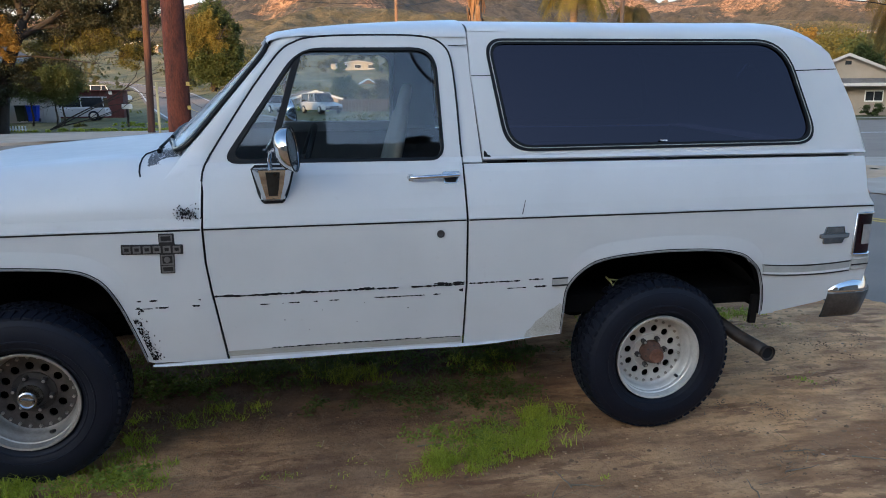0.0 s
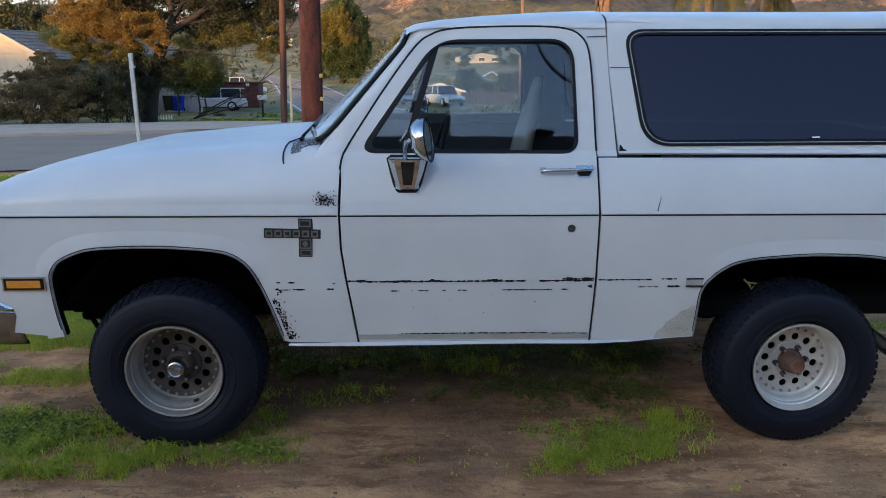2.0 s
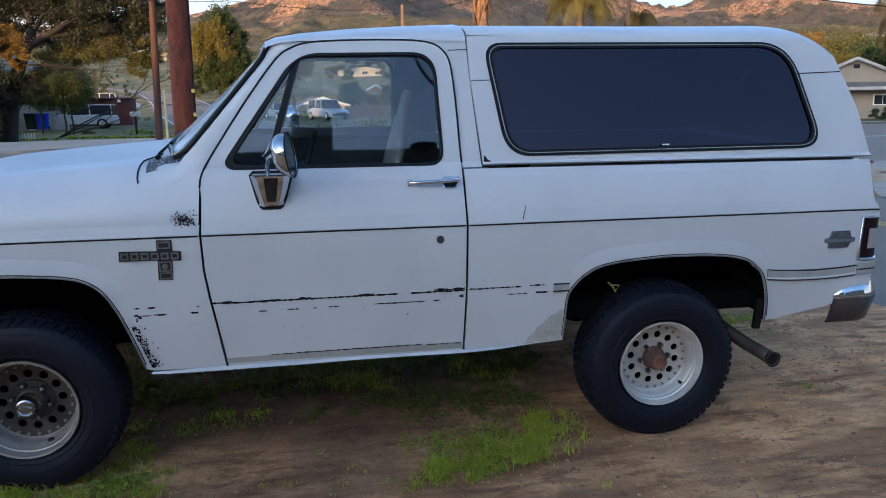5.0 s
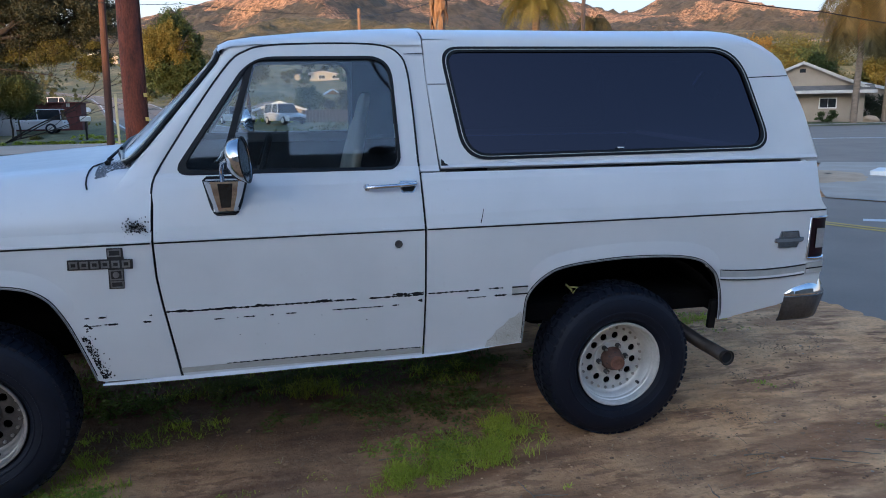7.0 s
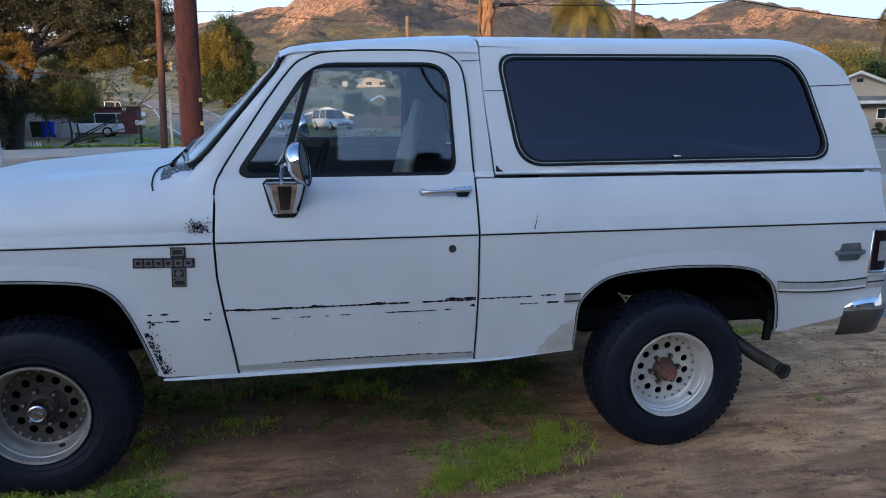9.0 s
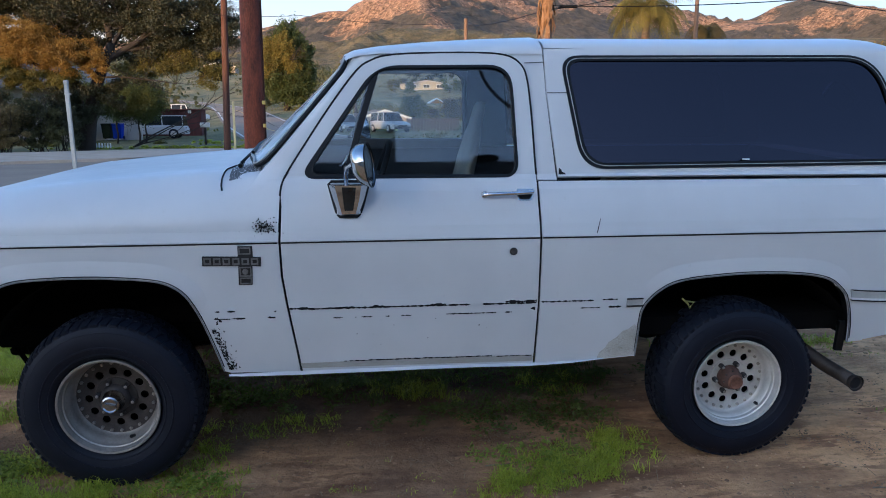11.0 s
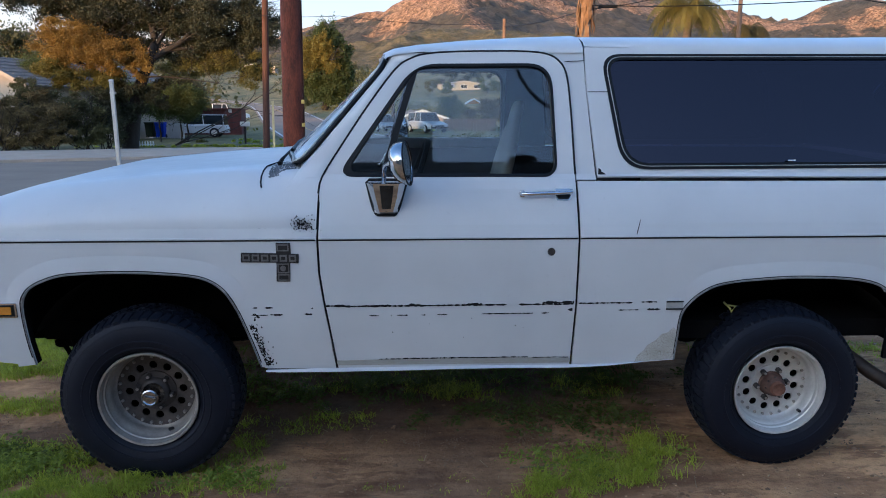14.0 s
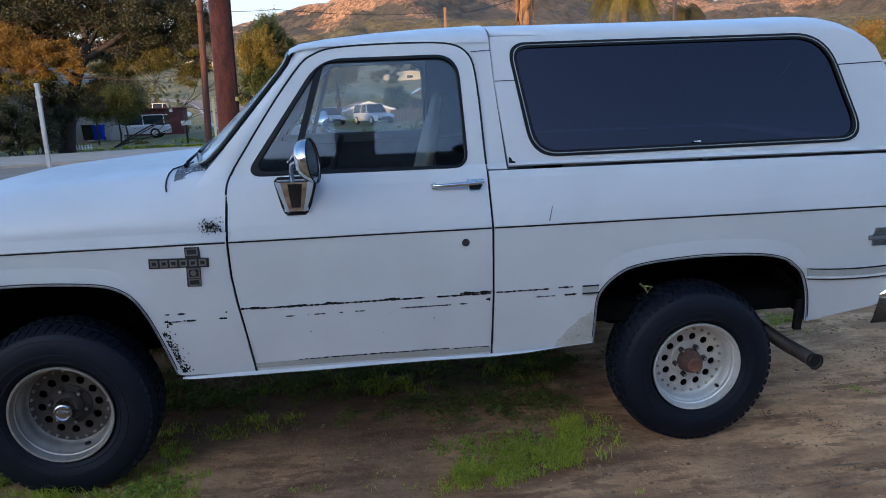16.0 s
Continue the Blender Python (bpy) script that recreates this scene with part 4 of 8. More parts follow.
def flakes(name, owner, runs, seed, mat=None):
    """Ragged broken lines of old moulding glue: runs of (x0, x1, z, height, how much is left)."""
    rng = random.Random(seed)
    bm = bmesh.new()
    for x0, x1, z, hgt, left in runs:
        x = x0
        while x < x1:
            ln = rng.uniform(0.010, 0.060)
            if rng.random() < left:
                n = max(2, int(ln / 0.008))
                top, bot = [], []
                for k in range(n + 1):
                    xx = min(x + ln * k / n, x1)
                    h = hgt * rng.uniform(0.6, 1.35) * (0.25 if k in (0, n) else 1)
                    zz = z + 0.0016 * noise.noise((xx * 22, seed, 0))
                    y = side_y(zz) - 0.0018
                    top.append(bm.verts.new((xx, y, zz + h / 2)))
                    bot.append(bm.verts.new((xx, y, zz - h / 2)))
                for k in range(n):
                    bm.faces.new((bot[k], bot[k + 1], top[k + 1], top[k]))
            x += ln * (0.97 if rng.random() < left else 1.2)
    return tagged(sheet(name, bm, mat or ADHESIVE, owner, thick=0.0012, bevel=0), kind="stuff")


flakes("glue_line", door_l, [(0.766, 0.853, 0.7593, 0.010, 1.0), (0.843, 1.817, 0.7564, 0.0075, 0.98), (0.924, 1.045, 0.7583, 0.008, 0.6), (1.085, 1.165, 0.7602, 0.012, 0.8), (1.305, 1.425, 0.7600, 0.009, 0.8), (1.681, 1.817, 0.7642, 0.010, 0.9)], 3)
flakes("glue_line", door_l, [(0.948, 1.044, 0.7139, 0.004, 0.9), (1.064, 1.184, 0.7144, 0.005, 0.85), (1.234, 1.304, 0.7150, 0.005, 0.8), (1.424, 1.641, 0.7160, 0.0050, 1.0), (1.680, 1.710, 0.7166, 0.005, 0.9), (1.792, 1.812, 0.7296, 0.012, 1)], 5)
flakes("glue_line", fender_l, [(0.459, 0.525, 0.7216, 0.005, 0.7), (0.536, 0.587, 0.7234, 0.008, 1), (0.516, 0.547, 0.7544, 0.009, 1), (0.679, 0.710, 0.7244, 0.008, 0.9), (0.466, 0.485, 0.7543, 0.006, 0.8), (0.705, 0.715, 0.7509, 0.006, 1)], 7)
flakes("glue_line", quarter_l, [(1.837, 2.070, 0.7586, 0.0065, 1.0), (2.109, 2.176, 0.7614, 0.006, 0.8), (2.011, 2.098, 0.7255, 0.004, 0.9), (2.137, 2.219, 0.7271, 0.008, 0.9)], 9)


def fender_y(x, z):
    """Where the fender's skin lies at x, z, its rounded top included."""
    if z <= 1.09:
        return side_y(z)
    a = math.asin(min(1, ((z - 1.09) / (interp(x, FENDER_X, FENDER_Z) - 1.09)) ** (1 / 0.9)))
    return min(side_y(z), 0.014 + 0.22 * (1 - math.cos(a)) ** 0.75)


def chips(name, owner, place, count, seed, r=(0.002, 0.007), mat=None, skin=None):
    """A cluster of small bare spots where the paint has come off; place(rng) gives x, z."""
    rng = random.Random(seed)
    bm = bmesh.new()
    for _ in range(count):
        x, z = place(rng)
        rr = rng.uniform(*r)
        n = rng.randint(5, 8)
        vs = []
        for k in range(n):
            a, q = 2 * math.pi * k / n, rr * rng.uniform(0.4, 1.3)
            zz = z + q * math.sin(a) * 1.2
            vs.append(bm.verts.new((x + q * math.cos(a), (skin(x, zz) - 0.003) if skin else side_y(zz) - 0.0016, zz)))
        bm.faces.new(vs)
    return tagged(sheet(name, bm, mat or ADHESIVE, owner, thick=0.001, bevel=0), kind="stuff")


chips("chipped_paint", fender_l, lambda g: ((lambda t: (0.441 + 0.062 * (1 - t) + abs(g.gauss(0, 0.017)) + 0.004, 0.492 + 0.19 * t))(g.random() ** 1.3)), 260, 11, (0.001, 0.0045))
chips("chipped_paint", fender_l, lambda g: (g.gauss(0.683, 0.024), g.gauss(1.108, 0.015)), 130, 12, (0.001, 0.0042), skin=fender_y)
chips("chipped_paint", door_l, lambda g: (0.80 + 0.95 * g.random(), 0.50 + 0.20 * g.random()), 7, 13, (0.001, 0.003))
chips("chipped_paint", fender_l, lambda g: (0.466 + g.random() * 0.02, 0.70 + 0.035 * g.random()), 7, 14, (0.003, 0.006))
sheet("scratch", panel_mesh([(2.069, 1.058), (2.073, 1.058), (2.088, 1.117), (2.086, 1.117)], out=0.0015), ADHESIVE, quarter_l, thick=0.001, bevel=0)

# cracked filler ahead of the rear wheel
m, n, l, b = material("cracked_filler", (0.5, 0.46, 0.38), 0.8)
tc, vor = n.new("ShaderNodeTexCoord"), n.new("ShaderNodeTexVoronoi")
vor.feature = "DISTANCE_TO_EDGE"
vor.inputs["Scale"].default_value = 105
l.new(tc.outputs["Object"], vor.inputs["Vector"])
crack = ramp(n, l, vor.outputs["Distance"], ((0.02, (0.66, 0.64, 0.60)), (0.07, (1, 1, 1))))
l.new(mixed(n, l, 1.0, ramp(n, l, grain(n, l, 14), ((0.3, (0.43, 0.41, 0.35)), (0.7, (0.57, 0.56, 0.52)))), crack, "MULTIPLY"), b.inputs["Base Color"])
bump(n, l, b, vor.outputs["Distance"], 0.4, 0.004)
FILLER = m
bm = panel_mesh([(2.103, 0.481), (2.272, 0.492), (2.277, 0.627), (2.262, 0.641), (2.236, 0.618), (2.212, 0.612), (2.187, 0.582), (2.153, 0.559), (2.138, 0.532), (2.114, 0.512)], out=0.0015)
sheet("filler_patch", bm, FILLER, quarter_l, "cracked beige body filler", thick=0.0015, bevel=0)

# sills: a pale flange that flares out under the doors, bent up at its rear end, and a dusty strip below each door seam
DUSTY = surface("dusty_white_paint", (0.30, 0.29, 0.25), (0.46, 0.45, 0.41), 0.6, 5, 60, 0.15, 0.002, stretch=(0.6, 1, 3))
for far in (False, True):
    f = (lambda y: WIDE - y) if far else (lambda y: y)
    rows = []
    for x in np.linspace(0.505, 2.135, 60):
        z1 = interp(x, (0.50, 0.56, 0.82, 1.36, 1.82, 2.07, 2.135), (0.472, 0.474, 0.477, 0.478, 0.476, 0.478, 0.483)) + 0.0012 * noise.noise((x * 5, 0, 3))
        z0 = interp(x, (0.50, 0.56, 0.82, 1.36, 1.82, 1.99, 2.135), (0.466, 0.463, 0.461, 0.466, 0.464, 0.470, 0.4815)) + 0.0012 * noise.noise((x * 6, 0, 8))
        y = 0.020 + 0.003 * noise.noise((x * 3, 1, 2))
        rows.append([(float(x), f(y + 0.005), z1), (float(x), f(y + 0.003), z1 - (z1 - z0) * 0.25), (float(x), f(y + 0.002), z0 + (z1 - z0) * 0.35), (float(x), f(y), z0), (float(x), f(y + 0.05), z0 - 0.004)])
    part("sill", loft(bmesh.new(), rows), WHITE, truck, "white bent sill flange", smooth=50)
    own = door_r if far else door_l
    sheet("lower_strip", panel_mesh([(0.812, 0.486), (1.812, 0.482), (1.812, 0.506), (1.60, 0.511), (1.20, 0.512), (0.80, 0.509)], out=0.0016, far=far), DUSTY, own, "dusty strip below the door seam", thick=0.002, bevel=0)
    if not far:
        flakes("seam_line", own, [(0.985, 1.10, 0.5125, 0.0040, 1.0), (1.09, 1.40, 0.5135, 0.0050, 1.0), (1.39, 1.63, 0.5130, 0.0045, 1.0), (1.60, 1.808, 0.5095, 0.0035, 0.95)], 45)
    part("lower_gap", tube(bmesh.new(), [(x, f(side_y(z) - 0.001), z) for x, z in ((0.806, 0.476), (0.800, 0.520), (0.790, 0.60))], 0.004, 6), SHADOW_GAP, own)

# wheel opening lips
LIP = surface("opening_lip", (0.10, 0.10, 0.10), (0.34, 0.34, 0.34), 0.4, 30, 150, 0.1, 0.001)
for far in (False, True):
    for line in (ARCH_F, ARCH_R):
        pts = [(x, (WIDE - side_y(z) + 0.001 + 0.0085 * flare(z)) if far else side_y(z) - 0.001 - 0.0085 * flare(z), z - 0.0015) for x, z in line]
        arch_flare(line, far, (fender_r if far else fender_l) if line is ARCH_F else (quarter_r if far else quarter_l))
        part("wheel_opening_lip", tube(bmesh.new(), pts, 0.0030, 8), LIP, truck, smooth=60)
        lx, lz = sum(p[0] for p in line) / len(line), 0.55
        outl = []
        for x, z in line:
            q = Vector((x - lx, z - lz))
            q = q + q.normalized() * 0.0065
            outl.append((lx + q.x, (WIDE - side_y(lz + q.y) + 0.0012 + 0.0090 * flare(z)) if far else side_y(lz + q.y) - 0.0012 - 0.0090 * flare(z), lz + q.y))
        part("lip_shadow_line", tube(bmesh.new(), outl[1:-1], 0.0022, 5), ADHESIVE, truck)
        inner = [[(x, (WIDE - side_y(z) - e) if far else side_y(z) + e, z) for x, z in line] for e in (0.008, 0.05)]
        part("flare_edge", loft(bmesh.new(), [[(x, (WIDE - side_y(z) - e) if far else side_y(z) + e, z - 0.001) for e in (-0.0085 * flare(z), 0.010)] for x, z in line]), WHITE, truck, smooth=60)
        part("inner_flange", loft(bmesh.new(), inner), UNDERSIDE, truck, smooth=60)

# door furniture
for far, owner in ((False, door_l), (True, door_r)):
    f = (lambda y: WIDE - y) if far else (lambda y: y)
    hy = side_y(1.228)
    h = part("door_handle", tube(bmesh.new(), [(1.582, f(hy + 0.004), 1.222), (1.592, f(hy - 0.022), 1.224), (1.626, f(hy - 0.028), 1.225), (1.761, f(hy - 0.030), 1.230), (1.793, f(hy - 0.022), 1.231), (1.800, f(hy + 0.004), 1.231)], 0.0085, 10), CHROME, owner, "chrome pull handle", smooth=50)
    part("handle_base", box(bmesh.new(), 1.580, 1.601, *sorted((f(hy - 0.012), f(hy + 0.01))), 1.209, 1.236, r=0.005), CHROME, h, smooth=40)
    sheet("handle_recess", panel_mesh(smooth_loop([(1.734, 1.196), (1.789, 1.195), (1.806, 1.243), (1.728, 1.243)], 0.008, 4), out=0.004, far=far), CHROME_OLD, h, thick=0.008, bevel=0.002)
    sheet("handle_button", panel_mesh(smooth_loop([(1.740, 1.201), (1.784, 1.200), (1.795, 1.221), (1.734, 1.222)], 0.006, 4), out=0.007, far=far), BLACK_TRIM, h, thick=0.008, bevel=0.002)
    part("door_lock", lathe(bmesh.new(), [(0.003, 0.0165), (-0.003, 0.0165), (-0.006, 0.013), (-0.004, 0.010), (-0.004, 0.0)], 20, (1.711, f(side_y(0.986)), 0.986)), GREASE, owner, "round lock plug", smooth=40)
    sheet("door_gap", panel_mesh([(0.750, 0.471), (0.811, 0.471), (0.811, 0.474), (0.750, 0.474)], out=0.0, far=far), SHADOW_GAP, owner, thick=0.001, bevel=0)
    # latch of the vent pane, inside the glass
    ly = side_y(1.34) + 0.035
    lt = part("vent_latch", tube(bmesh.new(), [(0.998, f(ly), 1.338), (1.010, f(ly + 0.004), 1.356), (1.022, f(ly + 0.010), 1.380)], 0.0045, 8), CHROME, owner, smooth=60)
    part("latch_knob", lathe(bmesh.new(), [(-0.008, 0.0), (-0.007, 0.008), (0.0, 0.012), (0.007, 0.008), (0.008, 0.0)], 14, (0.996, f(ly), 1.336)), CHROME, lt, smooth=60)
    # mirror
    by = side_y(1.21)
    m0 = part("mirror_bracket", loft(bmesh.new(), [[(x, f(y), z) for x, y, z in row] for row in (
        ((0.945, by + 0.03, 1.282), (0.947, by - 0.052, 1.277), (0.972, by - 0.080, 1.277), (1.078, by - 0.080, 1.276), (1.104, by - 0.050, 1.276), (1.106, by + 0.03, 1.281)),
        ((0.958, by + 0.01, 1.219), (0.964, by - 0.050, 1.219), (0.983, by - 0.070, 1.219), (1.069, by - 0.070, 1.219), (1.089, by - 0.048, 1.218), (1.094, by + 0.01, 1.218)),
        ((0.979, by + 0.0, 1.149), (0.984, by - 0.034, 1.153), (0.997, by - 0.046, 1.155), (1.053, by - 0.046, 1.155), (1.065, by - 0.034, 1.153), (1.069, by + 0.0, 1.149)))]), CHROME, owner, "chrome mirror bracket", smooth=35)
    face = [[(x, f(y), z) for x, y, z in row] for row in (((1.000, by - 0.0815, 1.268), (1.056, by - 0.0815, 1.267)), ((1.004, by - 0.0735, 1.219), (1.051, by - 0.0735, 1.219)), ((1.008, by - 0.052, 1.170), (1.043, by - 0.052, 1.170)))]
    part("bracket_face", loft(bmesh.new(), face), surface("dark_recess", (0.010, 0.011, 0.012), (0.028, 0.030, 0.032), 0.25, 9, 90, 0.05, 0.001), m0, smooth=60)
    part("bracket_top", loft(bmesh.new(), [[(x, f(y), 1.2735) for x, y in ((0.946, by + 0.03), (0.948, by - 0.050), (0.973, by - 0.078))], [(x, f(y), 1.2735) for x, y in ((1.104, by + 0.03), (1.102, by - 0.05), (1.077, by - 0.078))]]), CHROME_OLD, m0)
    ringp = [(1.02, by + 0.004, 1.283), (0.955, by + 0.004, 1.283), (0.944, by + 0.004, 1.274), (0.975, by - 0.016, 1.149), (0.989, by - 0.028, 1.141), (1.059, by - 0.028, 1.141), (1.073, by - 0.016, 1.149), (1.108, by + 0.004, 1.272), (1.098, by + 0.004, 1.282), (1.02, by + 0.004, 1.283)]
    part("bracket_gasket", tube(bmesh.new(), [(x, f(y), z) for x, y, z in ringp], 0.006, 8), BLACK_TRIM, m0, smooth=60)
    part("mirror_arm", tube(bmesh.new(), [(1.018, f(by - 0.045), 1.274), (1.017, f(by - 0.060), 1.315), (1.022, f(by - 0.085), 1.350), (1.047, f(by - 0.115), 1.365)], 0.009, 10), CHROME, m0, smooth=60)
    part("mirror_screw", lathe(bmesh.new(), [(0, 0.009), (-0.004, 0.008), (-0.005, 0)], 12, (1.026, f(by - 0.044), 1.166)), BLACK_TRIM, m0)
    # the head: a rounded bowl that opens to the rear
    rows = []
    for u in np.linspace(0, 1, 12):
        a = u * math.pi / 2
        xx = 1.040 + 0.072 * (1 - math.cos(a))
        s = math.sin(a) ** 0.7 if u else 0.0
        cy, cz = by - 0.165, 1.372 - 0.004 * u
        rows.append([(xx - 0.012 * s * math.sin(t) + 0.018 * s * math.cos(t) * u, f(cy + 0.095 * s * math.cos(t)), cz + 0.086 * s * math.sin(t)) for t in np.linspace(0, 2 * math.pi, 28, endpoint=False)])
    head = part("mirror_head", loft(bmesh.new(), rows[1:], closed=True), CHROME, m0, "round chrome mirror shell", smooth=60)
    bm = bmesh.new()
    bm.faces.new([bm.verts.new((x - 0.004, y, z)) for x, y, z in rows[-1]])
    part("mirror_glass", bm, CHROME_OLD, head)
    part("mirror_rim", tube(bmesh.new(), rows[-1] + rows[-1][:1], 0.0028, 8), BLACK_TRIM, head, smooth=60)

# badges: plain shapes
DARK_BADGE = surface("black_badge", (0.012, 0.012, 0.013), (0.03, 0.03, 0.032), 0.45, 30, 200, 0.2, 0.001)
SILVER_BADGE = surface("worn_silver", (0.15, 0.15, 0.15), (0.32, 0.32, 0.32), 0.35, 30, 200, 0.2, 0.001, metal=0.7)
bd = sheet("side_badge", panel_mesh([(0.429, 0.952), (0.573, 0.950), (0.570, 0.869), (0.626, 0.868), (0.629, 0.948), (0.663, 0.946), (0.665, 0.985), (0.633, 0.987), (0.632, 1.032), (0.573, 1.033), (0.573, 0.989), (0.431, 0.993)], out=0.005), DARK_BADGE, fender_l, "black and silver cross-shaped badge", thick=0.006)
for k in range(6):
    x0 = 0.437 + k * 0.0376
    z0 = 0.9575 - 0.0008 * k
    sheet("badge_bar", panel_mesh(rect(x0, x0 + 0.029, z0, z0 + 0.028), [rect(x0 + 0.006, x0 + 0.023, z0 + 0.007, z0 + 0.021)], out=0.0075), SILVER_BADGE, bd, thick=0.003, bevel=0)
for z0, z1 in ((0.998, 1.027), (0.905, 0.946), (0.873, 0.901)):
    sheet("badge_frame", panel_mesh(rect(0.577, 0.625, z0, z1), [rect(0.582, 0.620, z0 + 0.005, z1 - 0.005)], out=0.0075), SILVER_BADGE, bd, thick=0.003, bevel=0)
sheet("badge_frame", panel_mesh([(0.600 + 0.012 * math.cos(a), 0.9255 + 0.012 * math.sin(a)) for a in np.linspace(0, 2 * math.pi, 14, endpoint=False)], out=0.0075), SILVER_BADGE, bd, thick=0.003, bevel=0)
rb = sheet("rear_badge", panel_mesh([(3.556, 0.864), (3.660, 0.864), (3.670, 0.887), (3.692, 0.891), (3.693, 0.913), (3.670, 0.915), (3.661, 0.946), (3.566, 0.946), (3.556, 0.915), (3.535, 0.911), (3.534, 0.892), (3.556, 0.888)], out=0.008), CHROME_OLD, quarter_l, "worn chrome emblem", thick=0.009, bevel=0.003)
sheet("emblem_bar", panel_mesh(rect(3.540, 3.687, 0.8943, 0.9096), out=0.011), CHROME, rb, thick=0.004, bevel=0.001)
sheet("emblem_field", panel_mesh(rect(3.570, 3.657, 0.9182, 0.9402), out=0.0095), SILVER_BADGE, rb, thick=0.002, bevel=0.001)

# mouldings, lamps
cl = sheet("moulding_stub", panel_mesh(rect(2.218, 2.291, 0.7270, 0.7644), out=0.006), STRIPE_GREY, quarter_l, "leftover grey moulding", thick=0.008)
for z0, z1 in ((0.7595, 0.765), (0.726, 0.7315)):
    sheet("moulding_edge", panel_mesh(rect(2.217, 2.291, z0, z1), out=0.0085), ADHESIVE, cl, thick=0.003, bevel=0)
for far, owner in ((False, quarter_l), (True, quarter_r)):
    bowed = lambda lo, hi: [(3.266 + 0.456 * q, 0.7235 + lo - 0.046 * q * (1 - q)) for q in np.linspace(0, 1, 9)] + [(3.254 + 0.466 * q, 0.7235 + hi - 0.046 * q * (1 - q)) for q in np.linspace(1, 0, 9)]
    mo = sheet("rear_moulding", panel_mesh(bowed(0.0, 0.0535), out=0.006, far=far), STRIPE_GREY, owner, "dull grey moulding with dark edges", thick=0.008)
    sheet("moulding_edge", panel_mesh(bowed(0.048, 0.0535), out=0.0085, far=far), ADHESIVE, mo, thick=0.003, bevel=0)
    sheet("moulding_edge", panel_mesh(bowed(0.0, 0.0055), out=0.0085, far=far), ADHESIVE, mo, thick=0.003, bevel=0)
    sheet("moulding_band", panel_mesh(bowed(0.006, 0.016), out=0.0080, far=far), TRIM_PALE, mo, thick=0.002, bevel=0)
    me = sheet("moulding_end", panel_mesh([(3.730, 0.725), (3.818, 0.729), (3.820, 0.786), (3.727, 0.782)], out=0.006, far=far), STRIPE_GREY, owner, thick=0.008)
    sheet("moulding_edge", panel_mesh([(3.728, 0.749), (3.819, 0.754), (3.819, 0.759), (3.729, 0.755)], out=0.0085, far=far), ADHESIVE, me, thick=0.003, bevel=0)
    # tail lamp that wraps the corner
    f = (lambda y: WIDE - y) if far else (lambda y: y)
    lamp = part("tail_lamp", loft(bmesh.new(), [[(x, f(y), z) for x, y in ((3.724, 0.004), (3.764, -0.002), (3.806, 0.002), (3.824, 0.018), (3.831, 0.09))] for z in (0.806, 0.905, 1.004)]), RED_LENS, truck, "dark red tail lamp with chrome frame", smooth=40)
    part("reversing_lens", loft(bmesh.new(), [[(x, f(y), z) for x, y in ((3.760, -0.006), (3.797, -0.003), (3.808, 0.0))] for z in (0.856, 0.952)]), CLEAR_LENS, lamp, smooth=40)
    fr = [(3.724, 0.001, 0.805), (3.726, 0.001, 1.005), (3.766, -0.005, 1.007), (3.807, -0.001, 1.007), (3.828, 0.018, 1.005), (3.833, 0.09, 1.003), (3.831, 0.09, 0.809), (3.827, 0.018, 0.807), (3.804, -0.001, 0.805), (3.764, -0.005, 0.805), (3.724, 0.001, 0.805)]
    part("lamp_frame", tube(bmesh.new(), [(x, f(y), z) for x, y, z in fr], 0.0065, 8), CHROME, lamp, smooth=60)
    # amber side marker
    mk = sheet("side_marker", panel_mesh(rect(-0.665, -0.485, 0.7250, 0.7886), out=0.007, far=far), CHROME, fender_r if far else fender_l, "amber side marker in chrome frame", thick=0.008, bevel=0.003)
    sheet("marker_lens", panel_mesh(rect(-0.656, -0.494, 0.7325, 0.7811), out=0.010, far=far), BLACK_TRIM, mk, thick=0.006, bevel=0.001)
    sheet("amber_lens", panel_mesh(rect(-0.645, -0.506, 0.7406, 0.7730), out=0.013, far=far), AMBER, mk, thick=0.008, bevel=0.003)
    sheet("mud_flap", panel_mesh([(3.244, 0.614), (3.282, 0.614), (3.285, 0.465), (3.248, 0.467)], out=-0.02, far=far), BLACK_TRIM, truck, thick=0.02)


